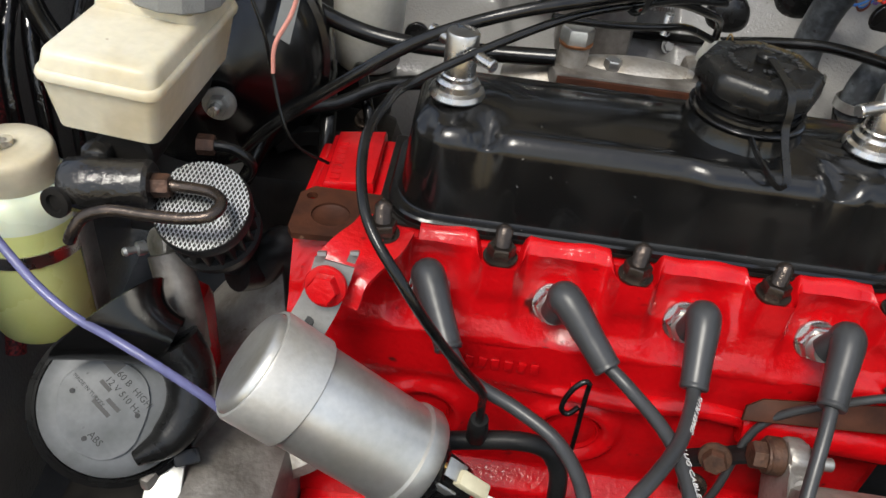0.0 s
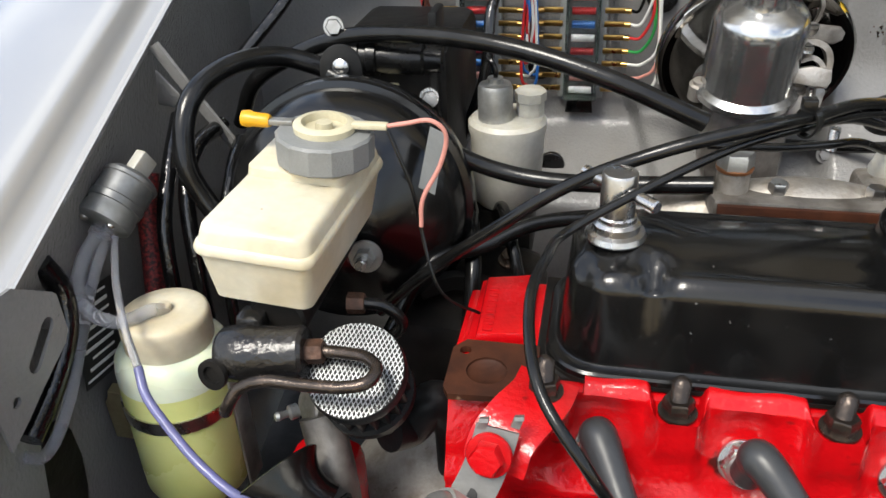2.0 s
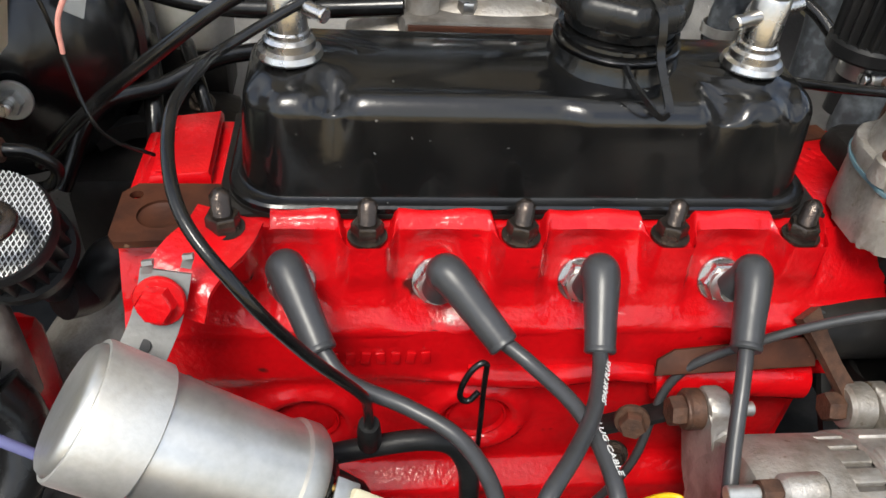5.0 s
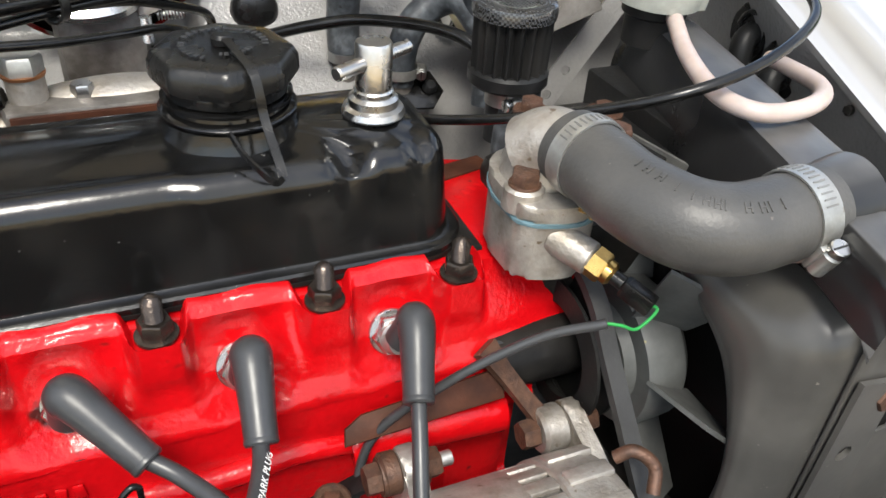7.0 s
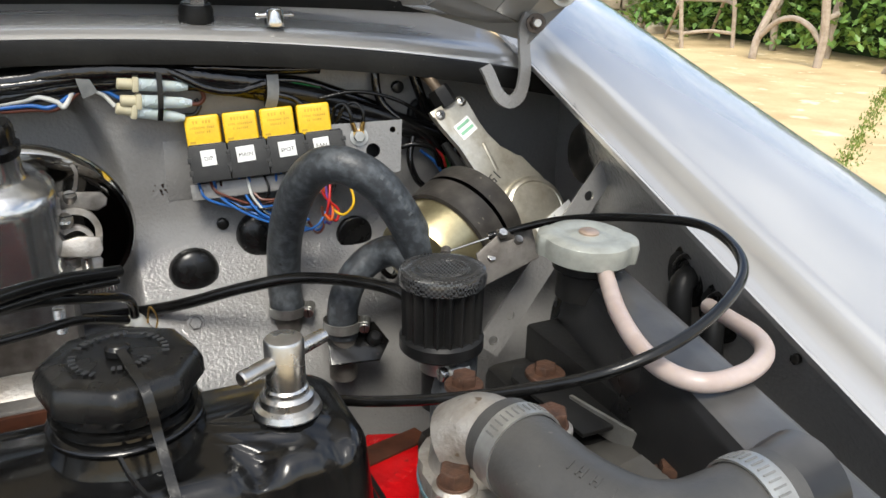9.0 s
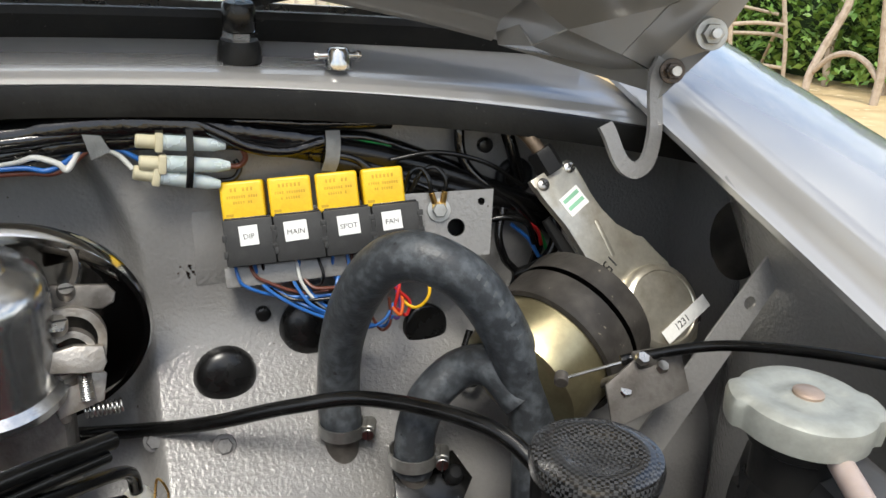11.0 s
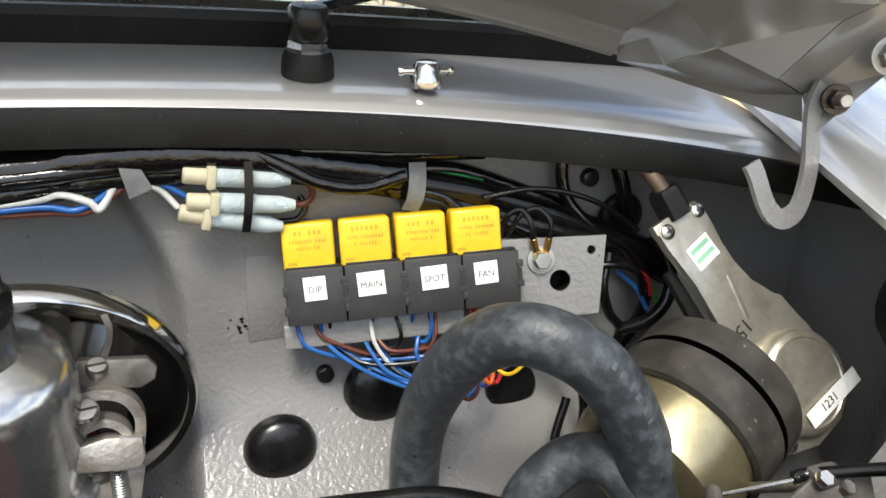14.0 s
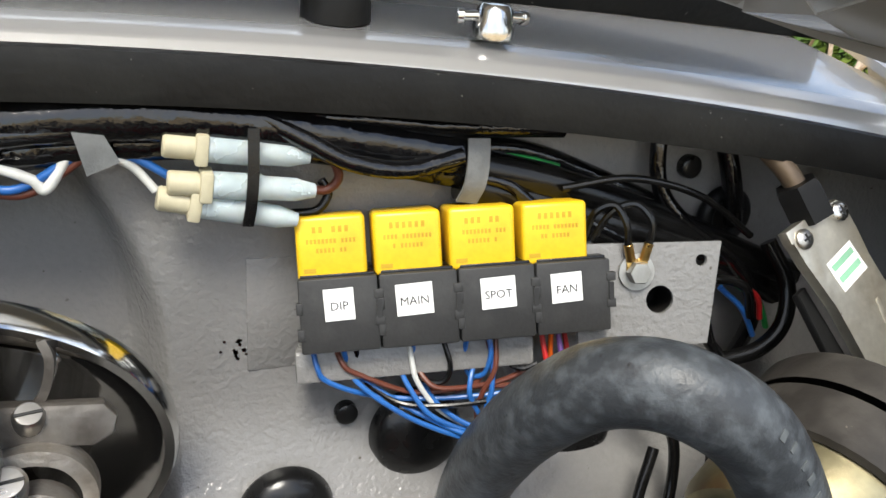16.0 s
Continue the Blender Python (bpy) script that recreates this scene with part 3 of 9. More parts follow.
def windscreen():
    w = thing("windscreen", (-0.04, 0.60, 0.93), "windscreen glass in a black rubber surround above the scuttle", "windscreen", kind="structure")
    foot = [Vector(scuttle_at(-0.53 + 0.95 * k / 24, 0.086, 0.0325)) for k in range(25)]
    back = Vector((0, 0.0105, 0.0170))

    def glass(u, v):
        f = u * 24
        k = min(int(f), 23)
        p = foot[k].lerp(foot[k + 1], f - k) + back * 1.2
        return p + Vector((0, 0.20, 0.30)) * v
    part("window_pane", sheet(glass, 24, 6, 0.004), GLASS, w).visible_shadow = False
    part("rubber_surround", sweep(foot, [(-0.004, -0.002), (0.008, -0.003), (0.0165, 0.0130), (0.0150, 0.0185), (0.0095, 0.0195), (0.0030, 0.0120)], 2, up=(0, 0, 1)), SEAL, w)
    part("bright_trim", sweep([p + back * 1.12 for p in foot], [(-0.0035, -0.0015), (0.0015, 0.0055), (0.0040, 0.0050), (0.0020, -0.0010)], 2, up=(0, 0, 1)), SATIN, w, "bright metal strip in the rubber")


windscreen()

# front end behind the camera and a painted shade sheet below the engine
part("front_panel", sheet(lambda u, v: (-0.55 + 1.0 * u, -0.40 - 0.03 * math.sin(u * 3.14), 0.25 + 0.38 * v), 12, 6, 0.002), PAINT, None, "grey front panel closing the engine bay", kind="structure", category="panel")
part("bay_floor", sheet(lambda u, v: (-0.58 + 1.05 * u, -0.42 + 0.92 * v, 0.28 + 0.03 * math.sin(u * 9) * math.sin(v * 7)), 12, 12, 0.002), DARK, None, "dark sheet added as the shade below the engine", kind="structure", category="floor")


# ---- engine ----
HEAD_TOP = 0.687
PLUGS = (-0.155, -0.080, -0.001, 0.078)
STUDS = (-0.185, -0.116, -0.037, 0.043, 0.116)


def head_front(x, z):
    """The front face of the head: ribs under the studs, hollows round the plugs, a rolled lower edge."""
    y = -0.0145 + 0.0165 * smoothstep(0.642, 0.690, z)
    t = smoothstep(0.690, 0.676, z) * smoothstep(0.632, 0.648, z)
    for p in PLUGS:
        r = math.hypot(x - p, (z - 0.657) * 0.8)
        y += 0.0065 * smoothstep(0.027, 0.009, r) + 0.0025 * smoothstep(0.028, 0.018, abs(x - p)) * t
    for s in STUDS:
        w = smoothstep(0.0165, 0.0085, abs(x - s)) * smoothstep(0.645, 0.668, z)
        y += (-0.0130 - y) * w
    y -= 0.006 * smoothstep(0.648, 0.634, z)
    if x > 0.12:
        y += 0.02 * smoothstep(0.12, 0.19, x) - 0.012 * smoothstep(0.12, 0.19, x) * smoothstep(0.69, 0.66, z)
    return y


def cylinder_head():
    h = thing("cylinder_head", (0, 0, 0.63), "glossy red painted cast iron cylinder head", "cylinder head")

    def lip(x):
        near = min(abs(x - s) for s in STUDS[1:])
        return smoothstep(0.0100, 0.0160, near) if -0.165 < x < 0.13 else 0.0

    def front(u, v):
        x = -0.238 + 0.450 * u
        if v < 0.72:
            z = 0.632 + (0.0545) * (v / 0.72)
            z += (0.026 * smoothstep(0.165, 0.212, x) ** 1.2 - 0.011 * smoothstep(0.110, 0.135, x)) * (1 - v / 0.72)
            return (x, head_front(x, z), z)
        w = (v - 0.72) / 0.28
        up = lip(x)
        z = 0.6865 + (0.0060 + 0.0006 * math.sin(x * 170)) * up * math.sin(min(1, w * 1.6) * math.pi / 2) - 0.004 * (1 - up) * min(1, w * 3)
        yy = head_front(x, 0.6865) + 0.004 * up * w
        yy += 0.002 * min(1, w * 4)
        return (x, yy + (0.0135 - yy) * max(0, (w - 0.30) / 0.70), z)
    part("front_face", sheet(front, 428, 64), RED, h)
    part("casting", box((-0.024, 0.058, 0.6585), (0.424, 0.104, 0.053), 0.004), RED, h)
    part("timing_end", slab([(0.186, -0.006), (0.206, 0.006), (0.204, 0.030), (0.186, 0.050)], 0.020, Matrix.Translation((0, 0, 0.6655)), 0.002), RED, h)
    part("drilled_hole", lathe([(0.0055, 0), (0.0055, 0.0006), (0, 0.0007)], (0.1345, head_front(0.1345, 0.6390) - 0.0016, 0.6398), (0, -1, 0.50), 20), INK, h)
    part("top_face", box((-0.028, 0.064, 0.6845), (0.33, 0.1, 0.005), 0.001), DARK, h, "dark bare top face under the cover")
    return h


cylinder_head()


def rocker_cover():
    c = thing("rocker_cover", (-0.028, 0.063, 0.69), "black enamelled pressed steel rocker cover on the red head", "rocker cover")
    x0, x1, y0, y1 = -0.188, 0.131, 0.011, 0.118
    cx, cy, W, D = (x0 + x1) / 2, (y0 + y1) / 2, x1 - x0, y1 - y0
    prof = [(0.0, 0.0), (0.0, 0.0035), (0.0012, 0.0048), (0.005, 0.0050), (0.0066, 0.0062), (0.0072, 0.010), (0.0080, 0.020), (0.0088, 0.030), (0.0096, 0.040), (0.0104, 0.0480)]
    for i in range(1, 9):
        a = math.pi / 2 * i / 8
        prof.append((0.0104 + 0.0125 * (1 - math.cos(a)), 0.0480 + 0.0125 * math.sin(a)))
    prof += [(0.027, 0.0615), (0.032, 0.0630), (0.038, 0.0642), (0.044, 0.0650), (0.0500, 0.0653)]
    b = BM()
    rings = []
    N = 240
    # walk round the plan
    for off, h in prof:
        ring = []
        w, d = W - 2 * off, D - 2 * off
        r = max(0.0015, 0.030 - off * 0.62)
        r = min(r, d / 2 - 1e-4)
        per = 2 * (w - 2 * r) + 2 * (d - 2 * r) + 2 * math.pi * r
        for i in range(N):
            s = per * i / N
            segs = ((w - 2 * r, 0), (math.pi * r / 2, 1), (d - 2 * r, 2), (math.pi * r / 2, 3), (w - 2 * r, 4), (math.pi * r / 2, 5), (d - 2 * r, 6), (math.pi * r / 2, 7))
            k = 0
            while k < 7 and s > segs[k][0]:
                s -= segs[k][0]
                k += 1
            if k % 2:
                a = -math.pi / 2 + (k // 2) * math.pi / 2 + s / r
                ox, oy = ((w / 2 - r, -d / 2 + r), (w / 2 - r, d / 2 - r), (-w / 2 + r, d / 2 - r), (-w / 2 + r, -d / 2 + r))[k // 2]
                x, y = ox + r * math.cos(a), oy + r * math.sin(a)
            else:
                x, y = ((-w / 2 + r + s, -d / 2), (w / 2, -d / 2 + r + s), (w / 2 - r - s, d / 2), (-w / 2, d / 2 - r - s))[k // 2]
            X, Y, Z = cx + x, cy + y, HEAD_TOP + 0.002 + h
            if h > 0.012:
                f = smoothstep(0.02, 0.05, h)
                # the front of the filler half stands further out
                Y -= 0.0035 * smoothstep(-0.022, -0.006, X) * smoothstep(0.085, 0.070, X) * smoothstep(0.05, 0.02, Y) * f
                # creases beside the nut seats
                for t, sgn in ((-0.154, 1), (0.086, -1)):
                    dip = hump(X, t + sgn * 0.021, 0.0075) * smoothstep(0.052, 0.02, Y)
                    Z -= 0.010 * dip * smoothstep(0.045, 0.062, h)
                    Y += 0.005 * dip * f
                    dip2 = hump(X, t - sgn * 0.016, 0.006) * smoothstep(0.05, 0.02, Y)
                    Z -= 0.006 * dip2 * smoothstep(0.045, 0.062, h)
                    Y += 0.003 * dip2 * f
                # the sunk panel between the seats
                pan = smoothstep(-0.128, -0.118, X) * smoothstep(0.004, -0.010, X) * smoothstep(0.030, 0.036, Y) * smoothstep(0.100, 0.094, Y)
                Z -= 0.0022 * pan * smoothstep(0.055, 0.062, h)
                for t in (-0.154, 0.086):
                    Z += 0.0025 * smoothstep(0.022, 0.014, math.hypot(X - t, Y - 0.055)) * smoothstep(0.055, 0.062, h)
            ring.append(b.verts.new((X, Y, Z)))
        rings.append(ring)
    for p, q in zip(rings, rings[1:]):
        for i in range(N):
            j = (i + 1) % N
            b.faces.new((p[i], p[j], q[j], q[i]))
    b.faces.new(rings[-1])
    part("shell", b, BLACK, c)
    part("cork_gasket", slab([(cx + x, cy + y) for x, y in rounded(W + 0.001, D + 0.001, 0.03)], 0.0025, Matrix.Translation((0, 0, HEAD_TOP - 0.0003))), DARK, c)
    # filler neck
    part("filler_seat", lathe([(0.0365, -0.002), (0.0345, 0.0030), (0.0335, 0.0080), (0.0310, 0.0088), (0, 0.0088)], (0.016, 0.072, 0.7515), (0, 0, 1), 48), BLACK, c)
    part("filler_neck", lathe([(0.0310, 0.0), (0.0335, 0.0008), (0.0340, 0.0022), (0.0330, 0.0032), (0.0295, 0.0040), (0.0290, 0.0062), (0.0318, 0.0070), (0.0320, 0.0086), (0.0290, 0.0094), (0, 0.0094)], (0.016, 0.072, 0.7600), (0, 0, 1), 48), BLACK, c)
    return c


rocker_cover()


def oil_cap():
    c = thing("oil_filler_cap", (0.016, 0.072, 0.770), "black plastic oil filler cap with moulded lettering", "filler cap")

    def lobes(a, h):
        k = (a * 8 / (2 * math.pi) + 0.15) % 1.0
        return 0.924 / math.cos((k - 0.5) * math.pi / 4) if h > 0.0055 else 1.0
    part("lid", lathe([(0, 0), (0.0280, 0), (0.0295, 0.0010), (0.0300, 0.0050), (0.0320, 0.0060), (0.0352, 0.0075), (0.0360, 0.0090), (0.0358, 0.0165), (0.0335, 0.0205), (0.0310, 0.0217), (0.0240, 0.0222), (0.0232, 0.0216), (0, 0.0222)], (0.016, 0.072, 0.7695), (0, 0, 1), 96, wobble=lobes), PLASTIC, c)
    lt = BM()
    for r, a0 in ((0.019, 200), (0.020, 110), (0.020, 20), (0.014, 290)):
        for i in range(7):
            a = radians(a0 + (i - 3) * 11)
            box((0.016 + r * math.cos(a), 0.072 + r * math.sin(a), 0.7924), (0.0014 + 0.0006 * (i % 2), 0.0030, 0.0006), 0, Matrix.Rotation(a + math.pi / 2, 4, "Z"), bm=lt)
    part("raised_lettering", lt, CABLE, c)
    part("centre_button", lathe([(0, 0), (0.0055, 0), (0.0055, 0.003), (0.004, 0.0045), (0, 0.005)], (0.016, 0.072, 0.7925), (0, 0, 1), 20), PLASTIC, c)
    part("tether_strap", strap([(0.016, 0.072, 0.7960), (0.020, 0.052, 0.7942), (0.0235, 0.0385, 0.7900), (0.0250, 0.0345, 0.7810), (0.0258, 0.0335, 0.7720), (0.0268, 0.0270, 0.7640), (0.0280, 0.0150, 0.7560), (0.0285, 0.0105, 0.7510)], 0.0042, 0.0014, 5, up=(1, 0, 0)), PLASTIC, c)
    part("tether_end", strap([(0.0285, 0.0105, 0.7510), (0.0245, 0.0102, 0.7490), (0.0180, 0.0160, 0.7545), (0.0130, 0.0260, 0.7590), (0.010, 0.034, 0.7640)], 0.003, 0.0014, 5, up=(0, 0, 1)), PLASTIC, c)


oil_cap()


def tee_nut(at, bar):
    t = thing("tee_handle_nut", at, "bright steel tee handle nut on the rocker cover", "rocker cover nut", "nuts on the rocker cover")
    x, y, z = at
    part("cup_washer", lathe([(0, 0), (0.0160, 0), (0.0166, 0.0012), (0.0155, 0.0040), (0.0130, 0.0052), (0.0128, 0.0090), (0.0110, 0.0105), (0, 0.0105)], at, (0, 0, 1), 36), SATIN, t)
    part("stem", lathe([(0, 0.010), (0.0104, 0.010), (0.0104, 0.013), (0.0094, 0.014), (0.0094, 0.0370), (0.0086, 0.0383), (0, 0.0387)], at, (0, 0, 1), 32), SATIN, t)
    d = Vector(bar).normalized()
    c = Vector((x, y, z + 0.0285))
    part("bar", rod(c - d * 0.0270, c + d * 0.0270, 0.0037, 20, 0.0008), SATIN, t)


tee_nut((-0.154, 0.055, 0.7555), (0.032, -0.033, 0.0))
tee_nut((0.086, 0.055, 0.7555), (0.052, 0.030, 0.0))


def head_stud():
    s = thing("head_stud", (0, 0, 0), "oily dark steel stud and nut clamping the red head", "stud and nut", "studs along the head")
    part("washer", lathe([(0, 0), (0.0102, 0), (0.0102, 0.0016), (0, 0.0018)], n=28), NUT, s)
    part("nut", hexa((0, 0, 0.0016), (0, 0, 1), 0.0145, 0.0085), NUT, s)
    b = lathe([(0, 0.008), (0.0046, 0.008)] + [(0.0046 + 0.0004 * (i % 2), 0.009 + 0.00055 * i) for i in range(22)] + [(0.0040, 0.0218), (0.0025, 0.0235), (0, 0.024)], n=20)
    part("stud", b, NUT, s)
    return s


stud = head_stud()
stud.location = (STUDS[1], -0.0005, HEAD_TOP - 0.0035)
for x in STUDS[2:]:
    copy_thing(stud, pose(x, -0.0005, HEAD_TOP - 0.0035, 0, 0, 37 * x * 100))
copy_thing(stud, pose(STUDS[0], -0.006, HEAD_TOP + 0.006, 0, 0, 20))


def spark_plug(x):
    p = thing("spark_plug", (x, 0.0, 0.656), "nickel plated spark plug screwed into the red head", "spark plug", "spark plugs")
    ax = Vector((0, -0.86, 0.30)).normalized()
    base = Vector((x, 0.0005, 0.6545))
    part("hexagon", hexa(base + ax * 0.003, ax, 0.0206, 0.0085, washer=0.0128), SATIN, p)
    part("shoulder", lathe([(0, 0), (0.0093, 0), (0.0093, 0.003), (0.0075, 0.005), (0.0068, 0.009), (0, 0.009)], base + ax * 0.011, ax, 28), ZINC, p)


for x in PLUGS:
    spark_plug(x)


def plug_lead(x, top, foot, cable, marks):
    """An angled rubber boot on its plug and the cable that leaves it."""
    l = thing("spark_plug_lead", top, "dark grey silicone spark plug lead with a rubber boot", "plug lead", "spark plug leads")
    ax = Vector((0, -0.86, 0.30)).normalized()
    base = Vector((x, 0.0005, 0.6545)) + ax * 0.017
    top, foot = Vector(top), Vector(foot)
    part("boot", tube([base, base + (top - base) * 0.55, top + (base - top) * 0.12, top + (foot - top) * 0.18, top + (foot - top) * 0.6, foot], 0.0090, 22, 8, radii=(0.92, 0.95, 1.12, 1.06, 0.92, 0.86)), CABLE, l)
    part("boot_lip", lathe([(0, 0), (0.0074, 0), (0.0080, 0.001), (0.0080, 0.003), (0.0072, 0.004), (0, 0.004)], foot - (foot - top).normalized() * 0.003, foot - top, 22), CABLE, l)
    pts = [foot - (foot - top).normalized() * 0.004, *[Vector(c) for c in cable]]
    cab = part("cable", tube(pts, 0.0040, 14, 10), CABLE, l)
    path = spline(pts, 10)
    for text, at, toward, face in marks:
        i = int(at * (len(path) - 2))
        o, d = path[i], (path[i + 1] - path[i]) * toward
        n = Vector(face) - d.normalized() * Vector(face).dot(d.normalized())
        n.normalize()
        part("lettering", words(text, 0.0052, basis(o + n * 0.00415, d, n.cross(d)), 0.0001), WHITEINK, cab)


plug_lead(PLUGS[0], (-0.156, -0.018, 0.6800), (-0.1385, -0.052, 0.6560), [(-0.126, -0.064, 0.6480), (-0.098, -0.074, 0.6400), (-0.076, -0.088, 0.6360), (-0.064, -0.108, 0.6340), (-0.060, -0.128, 0.6300), (-0.060, -0.145, 0.61), (-0.06, -0.15, 0.56)], [])
plug_lead(PLUGS[1], (-0.077, -0.021, 0.6790), (-0.0500, -0.0500, 0.6560), [(-0.0370, -0.0600, 0.6520), (-0.0200, -0.0850, 0.6500), (-0.0125, -0.1100, 0.6480), (-0.0105, -0.1340, 0.6420), (-0.012, -0.150, 0.62), (-0.014, -0.15, 0.56)],
          [("PLUG CABLE", 0.50, 1, (0.5, -0.5, 0.6))])
plug_lead(PLUGS[2], (0.002, -0.021, 0.6790), (-0.0020, -0.0540, 0.6540), [(-0.0060, -0.0700, 0.6540), (-0.0160, -0.0950, 0.6560), (-0.0300, -0.1170, 0.6580), (-0.0460, -0.1380, 0.6560), (-0.056, -0.155, 0.63), (-0.06, -0.16, 0.56)],
          [("SPARK PLUG", 0.22, -1, (0.5, -0.5, 0.6))])
plug_lead(PLUGS[3], (0.085, -0.020, 0.6770), (0.0740, -0.0540, 0.6540), [(0.0700, -0.0670, 0.6460), (0.0625, -0.0910, 0.6260), (0.0565, -0.1134, 0.6060), (0.050, -0.130, 0.585), (0.045, -0.14, 0.55)], [])


def engine_block():
    e = thing("engine_block", (-0.05, 0.05, 0.40), "red painted cast iron engine block with oily stains", "engine block")

    def face(u, v):
        x = -0.238 + 0.40 * u
        z = 0.633 - 0.25 * v
        y = -0.019 + 0.004 * smoothstep(0.60, 0.585, z)
        y -= 0.010 * smoothstep(0.602, 0.596, z) * smoothstep(0.588, 0.594, z) * smoothstep(-0.10, -0.05, x) * 0.5
        for cx in (-0.150, -0.050):
            r = math.hypot(x - cx, (z - 0.556) * 1.05)
            y += -0.006 * hump(r, 0.026, 0.006) + 0.004 * smoothstep(0.021, 0.017, r)
        y -= 0.016 * smoothstep(0.515, 0.50, z)
        y += 0.012 * smoothstep(0.10, 0.13, x) * smoothstep(0.60, 0.58, z)
        return (x, y, z)
    part("casting_face", sheet(face, 160, 110), RED, e)
    part("casting", box((-0.04, 0.055, 0.505), (0.39, 0.128, 0.25), 0.004), RED, e)
    part("head_gasket", box((-0.03, 0.045, 0.6325), (0.40, 0.126, 0.0014), 0.0003), DARK, e)
    for cx in (-0.150, -0.050):
        part("core_plug", lathe([(0, 0.002), (0.014, 0.0015), (0.0165, 0.0), (0.0175, 0.003), (0.0185, 0.003), (0.0187, -0.001)], (cx, -0.0135, 0.556), (0, -1, 0), 32), RED, e)
    b = BM()
    x = -0.133
    for i in range(7):
        box((x + i * 0.0082, -0.0200, 0.6145), (0.0052, 0.0018, 0.0085), 0.0007, Matrix.Rotation(radians(6 * ((i * 7) % 3 - 1)), 4, "Y"), bm=b)
    part("cast_lettering", b, RED, e)
    part("oil_gallery_ledge", tube([(-0.06, -0.020, 0.600), (-0.02, -0.021, 0.598), (0.02, -0.019, 0.600), (0.05, -0.018, 0.596)], 0.007, 12), RED, e)
    # bare side plate on the timing end and the boss below it
    part("bare_tab", slab([(0.048, -0.009), (0.140, -0.009), (0.142, 0.008), (0.060, 0.005), (0.050, 0.0)], 0.003, basis((-0.006, -0.028, 0.6155), (1, 0, 0.06), (0, 0.6, 0.8)), 0.0006), BROWN, e, "bare rust brown machined tab")
    part("boss", sweep([(0.050, -0.020, 0.592), (0.10, -0.023, 0.596), (0.140, -0.024, 0.594)], [(0.011 * math.cos(a * math.pi / 8), 0.013 * math.sin(a * math.pi / 8)) for a in range(16)], 6), RED, e)
    part("sump_flange", box((-0.04, -0.03, 0.462), (0.38, 0.03, 0.016), 0.004), RED, e)


engine_block()


# ---- cooling side: thermostat, hoses, radiator, fan, alternator ----
def hose_clip(parent, c, axis, r, w=0.011, screw=(0, -1, 0), slotted=True):
    """A worm drive clip: slotted band, housing and screw."""
    c, axis = Vector(c), Vector(axis).normalized()
    band = part("clip_band", lathe([(r, -w / 2), (r + 0.0011, -w / 2), (r + 0.0011, w / 2), (r, w / 2), (r, -w / 2)], c, axis, 44), ZINC, parent, "zinc plated hose clip")
    b = BM()
    f = frame_to(axis)
    for i in range(18):
        a = 2 * math.pi * i / 44
        p = c + f.to_3x3() @ Vector(((r + 0.0012) * math.cos(a), (r + 0.0012) * math.sin(a), 0))
        box(p, (0.0006, 0.0008, w * 0.55), 0, f @ Matrix.Rotation(a + 0.25, 4, "Z"), bm=b)
    if slotted:
        part("slot_row", b, DULLZINC, band, kind="stuff")
    s = Vector(screw) - axis * Vector(screw).dot(axis)
    s.normalize()
    t = axis.cross(s)
    h = c + s * (r + 0.0042)
    house = rod(h - t * 0.006, h + t * 0.009, 0.0046, 20, 0.001)
    box(h - s * 0.003, (0.015, w + 0.001, 0.003), 0.0008, basis((0, 0, 0), t, axis).to_3x3().to_4x4(), bm=house)
    part("screw_housing", house, ZINC, band)
    part("screw", lathe([(0, 0), (0.0040, 0), (0.0046, 0.0008), (0.0046, 0.0042), (0.0040, 0.0048), (0, 0.0048)], h - t * 0.0065, -t, 20), SATIN, band)
    part("screw_slot", box(h - t * 0.0113, (0.0004, 0.0010, 0.0090), 0, basis((0, 0, 0), t, s).to_3x3().to_4x4()), INK, band)


def bolt(c, axis, af, h, mat, washer=0.0, name="bolt", label="", parent=None, shank=0.0):
    b = hexa(c, axis, af, h, washer=washer)
    if shank:
        rod(Vector(c) - Vector(axis).normalized() * shank, c, af * 0.33, 12, bm=b)
    return part(name, b, mat, parent, label)


